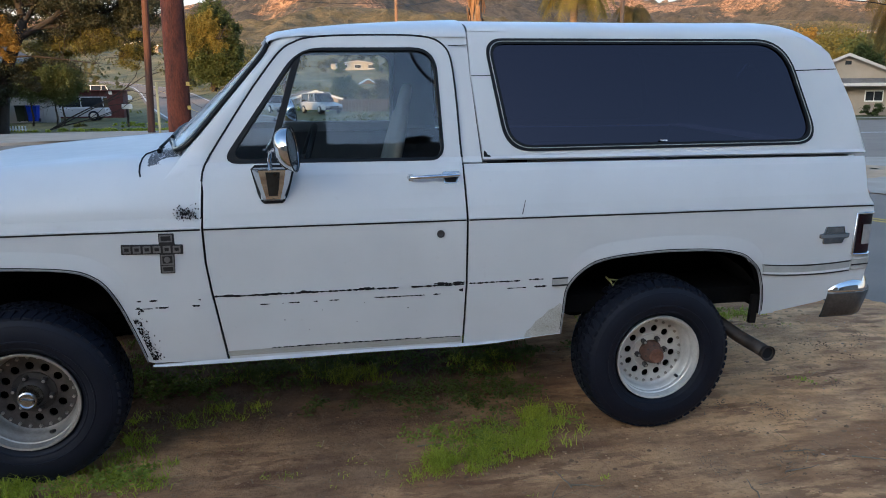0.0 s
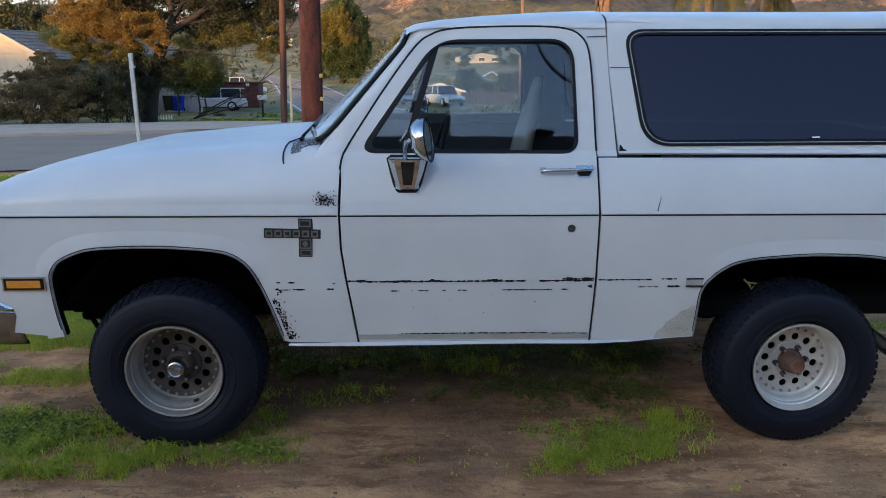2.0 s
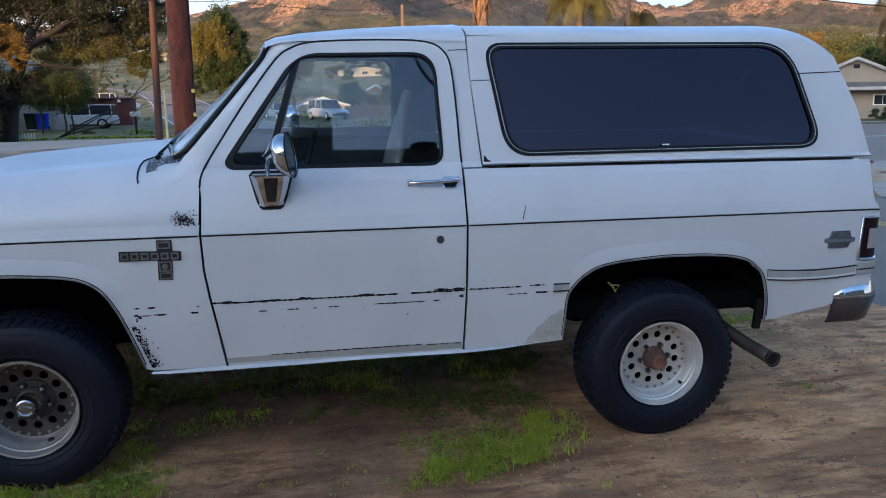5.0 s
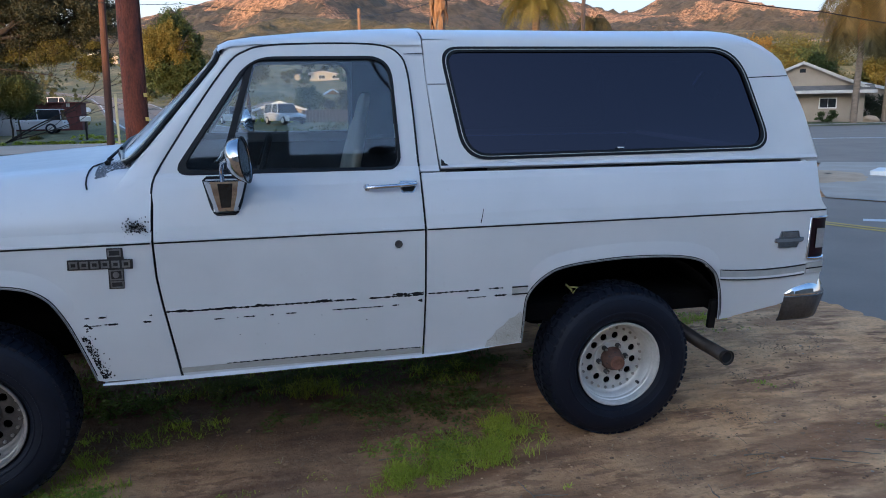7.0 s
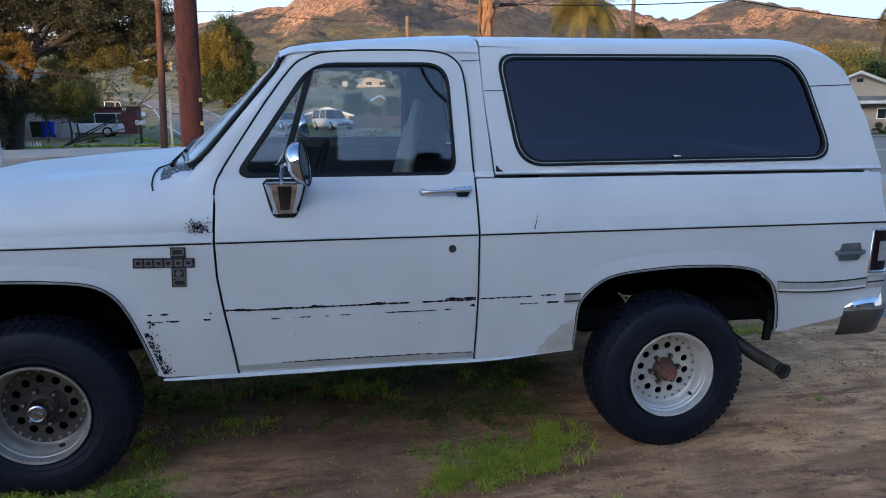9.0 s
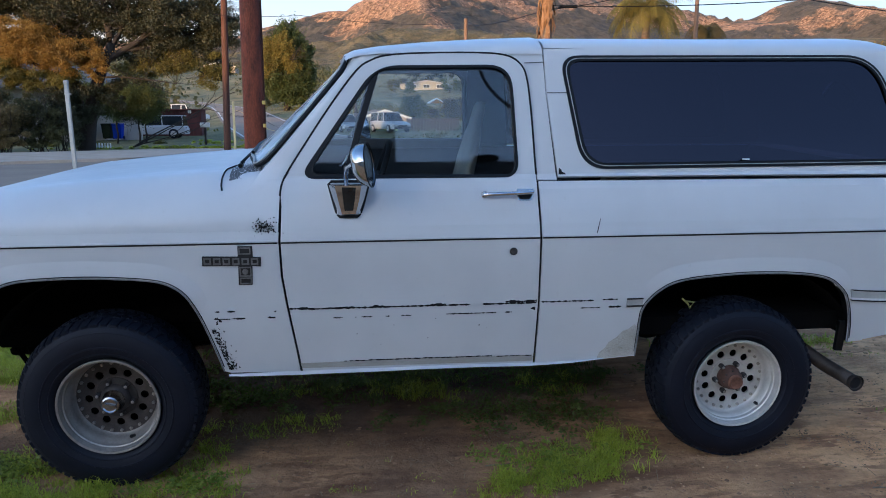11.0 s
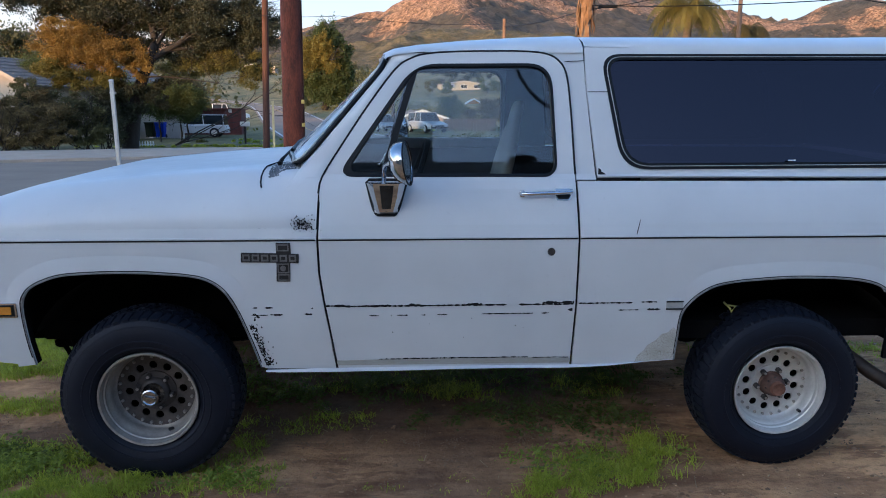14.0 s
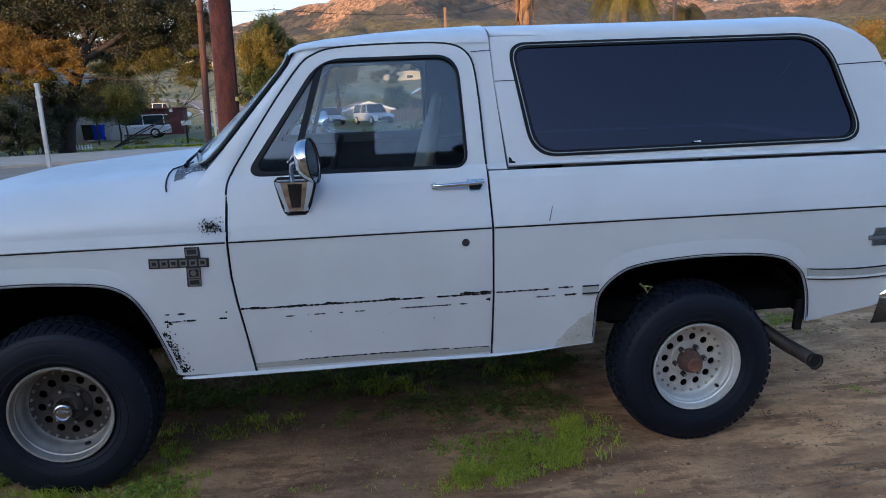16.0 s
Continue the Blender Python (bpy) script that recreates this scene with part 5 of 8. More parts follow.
# bumpers
def bumper(name, x_end, x_face, z0, z1, back, label):
    """A chrome bumper across the truck: its ends wrap round the corners, a flat shelf on top, a crease below it, and a tucked lower edge."""
    s = 1 if back else -1
    h = z1 - z0
    rows = []
    for x, y, nx, ny in ((x_end, 0.022, 0, -1), (x_end + s * 0.05, 0.006, 0, -1), (x_end + s * 0.13, 0.0, 0, -1), (x_face - s * 0.085, 0.004, s * 0.2, -0.98), (x_face - s * 0.03, 0.030, s * 0.7, -0.7), (x_face - s * 0.004, 0.09, s, -0.1), (x_face, 0.25, s, 0), (x_face, WIDE / 2, s, 0)):
        end = max(0.0, 1 - abs(x - x_end) / 0.12) if y < 0.05 else 0.0
        row = []
        for u, out in ((0.0, -0.050 + 0.030 * end), (0.03, -0.022), (0.10, -0.012), (0.40, 0.001), (0.66, 0.011), (0.70, 0.011), (0.76, 0.008), (0.86, -0.004), (0.93, -0.016), (0.975, -0.030), (1.0, -0.056)):
            zz = z0 + h * u - end * (0.010 if back else 0.030) * max(0, u - 0.5) * 2 + (1 - end) * 0.02 * max(0, u - 0.8) * 5
            row.append((x + nx * out - s * end * (0.0 if back else 0.034) * (1 - u), y + ny * out + 0.012 * (1 - u), zz))
        rows.append(row)
    rows += [[(x, WIDE - y, z) for x, y, z in r] for r in rows[-2::-1]]
    b = part(name, loft(bmesh.new(), [r[5:] for r in rows]), CHROME, truck, label, smooth=40, solid=0.004)
    # lower face coloured darker, in place of the dark ground it mirrors
    part("bumper_face", loft(bmesh.new(), [r[:6] for r in rows]), CHROME_DIM if back else CHROME_OLD, b, "lower face, dark reflection in its colour", smooth=40, solid=0.004)
    return b


bumper("rear_bumper", 3.632, 3.890, 0.474, 0.680, True, "dented chrome rear bumper")
bumper("front_bumper", -0.648, -0.92, 0.470, 0.722, False, "chrome front bumper")
part("apron", bm_box(-0.520, -0.495, 0.05, 0.70, 0.625, 1.06), UNDERSIDE, truck)
part("apron", bm_box(-0.520, -0.495, WIDE - 0.70, WIDE - 0.05, 0.625, 1.06), UNDERSIDE, truck)

# front end: grille shell with lamps
part("grille_shell", bm_box(-0.850, -0.795, 0.10, WIDE - 0.10, 0.733, 1.099, r=0.02), WHITE, truck)
gr = part("grille", bm_box(-0.862, -0.848, 0.50, WIDE - 0.50, 0.775, 1.058, r=0.004), BLACK_TRIM, truck, "black grille with chrome bars")
for k in range(7):
    part("grille_bar", bm_box(-0.872, -0.858, 0.50, WIDE - 0.50, 0.79 + k * 0.040, 0.80 + k * 0.040, r=0.003), CHROME_OLD, gr)
for y in (0.32, WIDE - 0.32):
    hl = part("headlight", bm_box(-0.876, -0.848, y - 0.14, y + 0.14, 0.796, 1.047, r=0.01), CHROME, truck)
    part("headlight_lens", bm_box(-0.883, -0.871, y - 0.12, y + 0.12, 0.817, 1.027, r=0.003), CLEAR_LENS, hl)
part("front_valance", bm_box(-0.845, -0.740, 0.09, WIDE - 0.09, 0.534, 0.744, r=0.02), WHITE, truck)
part("tailgate", loft(bmesh.new(), [[(x, y, z) for y in np.linspace(side_y(z) + 0.03, WIDE - side_y(z) - 0.03, 9)] for x, z in ((3.775, 0.637), (3.785, 0.799), (3.785, 0.999), (3.768, 1.042), (3.750, 1.10), (3.750, 1.271))]), WHITE, truck, "white tailgate", solid=0.03)
part("rear_window", loft(bmesh.new(), [[(x, y, z) for y in np.linspace(0.28, WIDE - 0.28, 9)] for x, z in ((3.856, 1.323), (3.797, 1.504), (3.712, 1.700))]), GLASS_DARK, truck, smooth=60)

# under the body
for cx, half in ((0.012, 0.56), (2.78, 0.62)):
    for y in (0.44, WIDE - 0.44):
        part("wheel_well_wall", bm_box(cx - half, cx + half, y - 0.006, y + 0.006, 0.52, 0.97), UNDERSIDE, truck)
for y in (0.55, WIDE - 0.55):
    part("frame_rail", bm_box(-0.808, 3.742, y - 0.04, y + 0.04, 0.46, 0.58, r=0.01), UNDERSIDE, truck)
for x, z in ((-0.014, 0.343), (2.750, 0.341)):
    ax = part("axle", tube(bmesh.new(), [(x, 0.30, z), (x, 0.9, z), (x, 1.75, z)], 0.05, 14), UNDERSIDE, truck, smooth=60)
    g = bmesh.new()
    bmesh.ops.create_uvsphere(g, u_segments=16, v_segments=10, radius=0.15, matrix=Matrix.Translation((x, 1.1, z)))
    part("differential", g, UNDERSIDE, ax, smooth=60)
    for y in (0.56, WIDE - 0.56):
        part("leaf_spring", loft(bmesh.new(), [[(x + 0.58 * s, y - 0.03, z + 0.10 + 0.07 * s * s), (x + 0.58 * s, y + 0.03, z + 0.10 + 0.07 * s * s)] for s in np.linspace(-1, 1, 13)]), UNDERSIDE, ax, solid=0.03)
g = bmesh.new()
for k in range(14):
    rng = random.Random(k)
    bmesh.ops.create_icosphere(g, subdivisions=1, radius=rng.uniform(0.02, 0.05), matrix=Matrix.Translation((-0.50 + rng.uniform(-0.07, 0.07), 0.50 + rng.uniform(-0.05, 0.05), 0.50 + rng.uniform(-0.07, 0.05))))
tube(g, [(-0.560, 0.5, 0.505), (-0.540, 0.5, 0.433), (-0.505, 0.5, 0.36)], 0.012, 8)
tube(g, [(-0.485, 0.52, 0.485), (-0.219, 0.6, 0.508), (-0.009, 0.75, 0.489)], 0.03, 8)
part("steering_linkage", g, UNDERSIDE, truck)
# unseen underbody lumps, added to keep skylight off the ground below
for x0, x1, y0, y1, z0, z1, nm in ((2.95, 3.65, 0.66, 1.36, 0.40, 0.56, "fuel_tank"), (1.10, 1.55, 0.80, 1.25, 0.34, 0.52, "transfer_case"), (0.62, 1.10, 0.84, 1.18, 0.37, 0.52, "gearbox")):
    part(nm, bm_box(x0, x1, y0, y1, z0, z1, r=0.03), UNDERSIDE, truck, smooth=40)
part("drive_shaft", tube(bmesh.new(), [(1.5, 1.05, 0.42), (2.65, 1.1, 0.36)], 0.035, 10), UNDERSIDE, truck, smooth=60)
# coloured loop standing for daylight glimpsed through a gap in the arch
part("clip_bracket", tube(bmesh.new(), [(2.530, 0.14, 0.716), (2.556, 0.13, 0.690), (2.562, 0.13, 0.672), (2.584, 0.13, 0.700), (2.545, 0.13, 0.704)], 0.005, 6), surface("yellow_green_glimpse", (0.30, 0.29, 0.07), (0.44, 0.42, 0.14), 0.6, 20, 90), truck)
pipe = part("exhaust_pipe", tube(bmesh.new(), [(2.773, 0.46, 0.592), (2.960, 0.36, 0.564), (3.10, 0.30, 0.49), (3.20, 0.25, 0.415), (3.285, 0.175, 0.352), (3.332, 0.10, 0.326), (3.338, 0.01, 0.322)], 0.033, 18, caps=False), surface("sooty_steel", (0.008, 0.007, 0.007), (0.085, 0.064, 0.050), 0.6, 6, 60, 0.3, 0.003), truck, "sooty exhaust pipe", smooth=60, solid=0.004)

# black disc set inside the pipe to stand for its shaded bore
part("pipe_mouth", tube(bmesh.new(), [(3.337, 0.022, 0.3225), (3.338, 0.012, 0.322)], 0.031, 18), SHADOW_GAP, pipe)
part("pipe_lip", tube(bmesh.new(), [(3.336, 0.028, 0.323), (3.339, 0.002, 0.322)], 0.034, 18, caps=False, r1=0.039), surface("scorched_steel", (0.006, 0.005, 0.005), (0.045, 0.035, 0.028), 0.7, 8, 60, 0.3, 0.002, gloss=0.2), pipe, smooth=60, solid=0.003)

# wipers and peeling cowl
for y0 in (0.30, 1.12):
    pz = cowl_z(0.575, y0)
    w = part("wiper_arm", tube(bmesh.new(), [(0.565, y0 - 0.06, pz - 0.004), (0.570, y0 - 0.05, pz + 0.022), (0.584, y0 + 0.04, pz + 0.040), (0.598, y0 + 0.30, pz + 0.066)], 0.0075, 8, r1=0.005), BLACK_TRIM, truck, smooth=60)
    part("wiper_pivot", lathe(bmesh.new(), [(-0.014, 0.0), (-0.014, 0.009), (0.014, 0.011), (0.014, 0)], 12, (0.566, y0 - 0.058, pz + 0.010)), BLACK_TRIM, w)
    part("wiper_blade", tube(bmesh.new(), [(0.604, y0 + 0.06, pz + 0.056), (0.602, y0 + 0.30, pz + 0.072), (0.604, y0 + 0.56, pz + 0.074)], 0.008, 6), BLACK_TRIM, w)
rng = random.Random(21)
bm = bmesh.new()
for _ in range(1500):
    x = 0.535 + 0.125 * rng.random() ** 1.1
    y = 0.132 + abs(rng.gauss(0, 0.13))
    n, rr = rng.randint(5, 7), rng.uniform(0.001, 0.0048)
    vs = []
    for k in range(n):
        px, py = x + rr * rng.uniform(0.4, 1.3) * math.cos(2 * math.pi * k / n), y + 1.5 * rr * rng.uniform(0.4, 1.3) * math.sin(2 * math.pi * k / n)
        vs.append(bm.verts.new((px, py, cowl_z(px, py) + 0.0016)))
    bm.faces.new(vs)
part("peeled_paint", bm, surface("bare_grey_primer", (0.035, 0.036, 0.04), (0.22, 0.22, 0.23), 0.7, 40, 200, 0.2, 0.001), parts_of["cowl_panel"])["kind"] = "stuff"
seam_y = (0.09, 0.11, 0.14, 0.18, 0.23, 0.30, 0.40, 0.55)
part("bonnet_seam", tube(bmesh.new(), [(interp(y, (0.09, 0.11, 0.14, 0.18, 0.23, 0.30, 0.40, 0.55), (0.510, 0.504, 0.503, 0.507, 0.513, 0.521, 0.529, 0.534)), y, cowl_z(0.52, y) + 0.001) for y in seam_y], 0.0032, 6), SHADOW_GAP, truck)
# seams of the fibreglass top
for far, owner in ((False, parts_of["hardtop_side"]), (True, parts_of["hardtop_side.001"])):
    sheet("top_seam", panel_mesh([(3.448, 1.660), (3.672, 1.668), (3.672, 1.672), (3.448, 1.664)], out=0.0015, far=far), ADHESIVE, owner, thick=0.001, bevel=0)
    sheet("top_seam", panel_mesh([(1.882, 1.6365), (1.995, 1.637), (1.995, 1.640), (1.882, 1.6395)], out=0.0015, far=far), ADHESIVE, owner, thick=0.001, bevel=0)
    sheet("pillar_seam", panel_mesh([(1.786, 1.762), (1.871, 1.766), (1.871, 1.769), (1.786, 1.765)], out=0.0015, far=far), ADHESIVE, owner, thick=0.001, bevel=0)
    sheet("edge_tape", panel_mesh([(1.918, 1.298), (1.920, 1.325), (1.930, 1.318), (1.934, 1.308), (1.945, 1.304), (1.95, 1.298)], out=0.002, far=far), ADHESIVE, owner, thick=0.001, bevel=0)
    sheet("window_label", panel_mesh(rect(2.742, 2.775, 1.352, 1.358), out=0.010, far=far), TRIM_PALE, owner, thick=0.001, bevel=0)

# cabin
rim = smooth_loop([(0.850, 1.304), (1.744, 1.295), (1.727, 1.752), (1.150, 1.746)], [0.06, 0.06, 0.10, 0.06], 7)
part("window_trim", tube(bmesh.new(), [(x, WIDE - side_y(z) - 0.036, z) for x, z in rim + rim[:1]], 0.011, 8, caps=False), surface("pale_window_trim", (0.36, 0.365, 0.37), (0.48, 0.485, 0.49), 0.6, 8, 120, 0.1, 0.002), door_r, "pale trim round the window", smooth=60)
part("door_top_trim", bm_box(0.83, 1.77, WIDE - 0.165, WIDE - 0.112, 1.262, 1.326, r=0.014), surface("pale_grey_vinyl", (0.24, 0.245, 0.25), (0.34, 0.345, 0.35), 0.6, 8, 120, 0.1, 0.002), door_r, "pale padded door top")
for far in (False, True):
    sheet("pillar_trim", panel_mesh([(1.750, 1.28), (2.03, 1.28), (1.965, 1.80), (1.745, 1.80)], out=-0.045, far=far), CABIN_GREY, truck, thick=0.01, bevel=0)
for far, owner in ((False, door_l), (True, door_r)):
    y0, y1 = (WIDE - 0.135, WIDE - 0.105) if far else (0.105, 0.135)
    part("door_card", bm_box(0.820, 1.809, y0, y1, 0.617, 1.318 if far else 1.296, r=0.008), CABIN_GREY, owner, "grey padded door card")


def seat(y0, x, lean, z0=0.57, thin=0.55):
    s = part("seat_cushion", bm_box(x - 0.52, x + 0.02, y0, y0 + 0.50, z0 + 0.12, z0 + 0.34, r=0.05, seg=3), VINYL, truck, "cream vinyl bucket seat", smooth=40)
    back = bmesh.new()
    rows = []
    for z, w, d in ((0.30, 0.25, 0.07), (0.45, 0.255, 0.075), (0.70, 0.25, 0.07), (0.84, 0.21, 0.06), (0.90, 0.14, 0.05), (0.96, 0.125, 0.05), (1.01, 0.11, 0.045), (1.035, 0.08, 0.03)):
        cx, cz = x + lean * (z - 0.30), z0 + z
        d *= thin
        rows.append([(cx + d * math.copysign(abs(math.cos(a)) ** 0.6, math.cos(a)), y0 + 0.25 + w * math.copysign(abs(math.sin(a)) ** 0.6, math.sin(a)), cz) for a in np.linspace(0, 2 * math.pi, 20, endpoint=False)])
    loft(back, rows, closed=True)
    back.verts.ensure_lookup_table()
    back.faces.new([back.verts[i] for i in range(len(back.verts) - 20, len(back.verts))])
    part("seat_back", back, VINYL, s, smooth=60)


seat(1.15, 1.60, 0.24, 0.535)
seat(0.38, 1.86, 0.30, 0.50)
part("rear_bench", bm_box(2.539, 3.059, 0.52, 1.50, 0.668, 1.213, r=0.06, seg=3), VINYL, truck, smooth=40)
part("headliner", bm_box(1.076, 3.516, 0.27, WIDE - 0.27, 1.752, 1.760), CABIN_GREY, truck)
dash = part("dashboard", bm_box(0.724, 1.048, 0.14, WIDE - 0.14, 0.952, 1.289, r=0.05, seg=3), DASH, truck, "black dashboard", smooth=40)
part("instrument_hood", bm_box(0.806, 1.067, 0.30, 0.85, 1.205, 1.339, r=0.04, seg=3), DASH, dash, smooth=40)
part("firewall", bm_box(0.614, 0.662, 0.30, WIDE - 0.30, 0.555, 1.22), DASH, truck)
ring = [(1.159 + 0.055 * math.sin(a), 0.57 + 0.19 * math.cos(a), 1.235 + 0.175 * math.sin(a) * 0.95) for a in np.linspace(0, 2 * math.pi, 33)]
sw = part("steering_wheel", tube(bmesh.new(), ring, 0.014, 10, caps=False), BLACK_TRIM, truck, smooth=60)
part("steering_column", tube(bmesh.new(), [(0.979, 0.57, 1.154), (1.159, 0.57, 1.238)], 0.03, 12), DASH, sw, smooth=60)
part("steering_spoke", tube(bmesh.new(), [(1.159, 0.39, 1.238), (1.159, 0.57, 1.223), (1.159, 0.75, 1.238)], 0.012, 8), BLACK_TRIM, sw)

# ---- trees, poles, houses and the far hills ----
def leaf_material(name, dark, light, sheen=0.5):
    m, n, l, b = material(name, light, 0.6)
    info = n.new("ShaderNodeNewGeometry")
    c = ramp(n, l, info.outputs["Random Per Island"], ((0.0, dark), (0.5, tuple((p + q) / 2 for p, q in zip(dark, light))), (1.0, light)))
    c = mixed(n, l, 0.5, c, ramp(n, l, grain(n, l, 0.6, 3), ((0.35, dark), (0.65, light))))
    l.new(c, b.inputs["Base Color"])
    tr, mx = n.new("ShaderNodeBsdfTranslucent"), n.new("ShaderNodeMixShader")
    mx.inputs[0].default_value = sheen
    l.new(c, tr.inputs[0])
    l.new(b.outputs[0], mx.inputs[1])
    l.new(tr.outputs[0], mx.inputs[2])
    l.new(mx.outputs[0], n["Material Output"].inputs[0])
    return m


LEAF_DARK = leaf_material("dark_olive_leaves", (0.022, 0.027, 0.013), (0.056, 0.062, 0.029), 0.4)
LEAF_GREEN = leaf_material("green_leaves", (0.040, 0.060, 0.016), (0.10, 0.13, 0.036))
# evening sunlight put into the leaf colour as amber
LEAF_GOLD = leaf_material("sunlit_amber_leaves", (0.13, 0.082, 0.014), (0.31, 0.20, 0.035))
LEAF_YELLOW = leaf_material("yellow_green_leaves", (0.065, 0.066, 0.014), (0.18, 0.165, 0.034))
LEAF_PEPPER_LIT = leaf_material("sunlit_pepper_leaves", (0.11, 0.10, 0.02), (0.30, 0.25, 0.05))
LEAF_BROWN = leaf_material("dry_brown_leaves", (0.075, 0.062, 0.026), (0.27, 0.205, 0.085))
LEAF_OLIVE = leaf_material("olive_shrub_leaves", (0.045, 0.050, 0.020), (0.13, 0.13, 0.05))
# darker copy of the palm fronds, with shade put into the colour
PALM_SHADE = leaf_material("shaded_palm_fronds", (0.06, 0.05, 0.014), (0.17, 0.135, 0.035))
PALM_LEAF = leaf_material("palm_fronds", (0.11, 0.10, 0.018), (0.28, 0.24, 0.05))
BARK = surface("dark_bark", (0.010, 0.008, 0.006), (0.032, 0.025, 0.020), 0.9, 3, 25, 0.6, 0.02, stretch=(3, 3, 0.6))
PALM_SKIRT = surface("dead_frond_skirt", (0.10, 0.055, 0.025), (0.30, 0.17, 0.08), 0.9, 3, 20, 0.8, 0.03, stretch=(5, 5, 0.5))
PALM_TRUNK = surface("grey_palm_trunk", (0.12, 0.09, 0.065), (0.26, 0.20, 0.15), 0.9, 3, 22, 0.5, 0.02, stretch=(1, 1, 4))
POLE_WOOD = surface("red_brown_creosoted_wood", (0.020, 0.006, 0.004), (0.22, 0.050, 0.020), 0.85, 3.2, 22, 0.9, 0.02, stretch=(2.2, 2.2, 0.8))
POLE_GREY = surface("weathered_pole_wood", (0.09, 0.055, 0.035), (0.22, 0.14, 0.09), 0.85, 2.2, 26, 0.5, 0.01, stretch=(7, 7, 0.35))

POLE_DARK = surface("dark_brown_pole_wood", (0.018, 0.008, 0.005), (0.095, 0.036, 0.020), 0.85, 2.2, 26, 0.5, 0.01, stretch=(7, 7, 0.35))


def leaf_mesh(name, centres, size, rng, mat, parent, flat=0.0, long=1.8, label=""):
    """Many small leaves, each a folded blade of two faces, at the centres."""
    n = len(centres)
    c = np.asarray(centres, float)
    a = rng.normal(size=(n, 3))
    a[:, 2] *= 1 - flat
    a /= np.linalg.norm(a, axis=1)[:, None] + 1e-9
    b = rng.normal(size=(n, 3))
    b -= a * (a * b).sum(1)[:, None]
    b /= np.linalg.norm(b, axis=1)[:, None] + 1e-9
    s = (size * rng.uniform(0.6, 1.4, n))[:, None]
    v = np.stack([c - a * s * long / 2, c + b * s / 2, c + a * s * long / 2, c - b * s / 2], 1).reshape(-1, 3)
    f = np.arange(4 * n).reshape(-1, 4)
    me = bpy.data.meshes.new(name)
    me.from_pydata(v.tolist(), [], f.tolist())
    me.materials.append(mat)
    ob = new(name, me)
    ob.parent = parent
    tagged(ob, label, kind="stuff")
    return ob


def rounded_3d(line, n=3):
    """A line with its corners cut softer, in space."""
    pts = [Vector(p) for p in line]
    for _ in range(n - 1):
        pts = [pts[0]] + [a.lerp(b, f) for a, b in zip(pts, pts[1:]) for f in (0.25, 0.75)] + [pts[-1]]
    return pts


def limbs(bm, start, direction, length, r, depth, rng, tips, spread=0.6, lift=0.15):
    """A branching, tapered limb; the tips of its twigs are gathered."""
    pts, p, d = [Vector(start)], Vector(start), Vector(direction).normalized()
    n = 5
    for k in range(n):
        d = (d + Vector((rng.normal(0, 0.16), rng.normal(0, 0.16), rng.normal(0, 0.10) + lift * 0.12))).normalized()
        p = p + d * length / n
        pts.append(p.copy())
    tube(bm, pts, r, 8 if r > 0.05 else 5, caps=False, r1=r * 0.5)
    if depth == 0:
        tips.extend((pts[-1], pts[-2]))
        return
    for k in range(rng.integers(2, 5)):
        q = pts[rng.integers(2, n + 1)]
        nd = (d + Vector(rng.normal(0, spread, 3))).normalized()
        limbs(bm, q, nd, length * rng.uniform(0.5, 0.8), r * 0.5, depth - 1, rng, tips, spread, lift)


def tree(name, at, label, category, trunk_h, trunk_r, crowns, seed, lean=(0, 0), depth=3, bark=BARK, group=""):
    """A tree: trunk and limbs, and crowns of (x, y, z, rx, ry, rz, leaves, size, material) about its foot."""
    t = thing(name, label, category, at, group)
    rng = np.random.default_rng(seed)
    bm, tips = bmesh.new(), []
    top = Vector((lean[0], lean[1], trunk_h))
    tube(bm, [(0, 0, -0.2), tuple(top * 0.35 + Vector((0.06, 0, 0))), tuple(top * 0.7), tuple(top)], trunk_r, 12, r1=trunk_r * 0.7)
    for c in crowns:
        target = Vector(c[:3]) - top
        if target.z < 0.3:
            continue
        limbs(bm, top, target, max(0.6, target.length * 0.8), trunk_r * 0.34, depth, rng, tips)
        limbs(bm, top * 0.85, target + Vector(rng.normal(0, 1.0, 3)), max(0.6, target.length * 0.7), trunk_r * 0.28, max(1, depth - 1), rng, tips)
    part("trunk", bm, bark, t, "dark rough bark", smooth=60)
    for k, (x, y, z, rx, ry, rz, count, size, mat) in enumerate(crowns):
        # clumps inside the crown, leaves inside the clumps: an uneven outline with gaps
        count, size = int(count * 2.9), size * 0.50
        m = max(8, count // 200)
        u = rng.normal(size=(m, 3))
        u /= np.linalg.norm(u, axis=1)[:, None]
        cl = np.array((x, y, z)) + u * (rng.uniform(0.25, 1.0, m) ** 0.6)[:, None] * np.array((rx, ry, rz))
        pick = rng.integers(0, m, count)
        wid = np.array((rx, ry, rz)) * rng.uniform(0.10, 0.26, (m, 1))
        pts = cl[pick] + rng.normal(size=(count, 3)) * wid[pick] * 0.75
        leaf_mesh("foliage", pts, size, rng, mat, t)
    return t


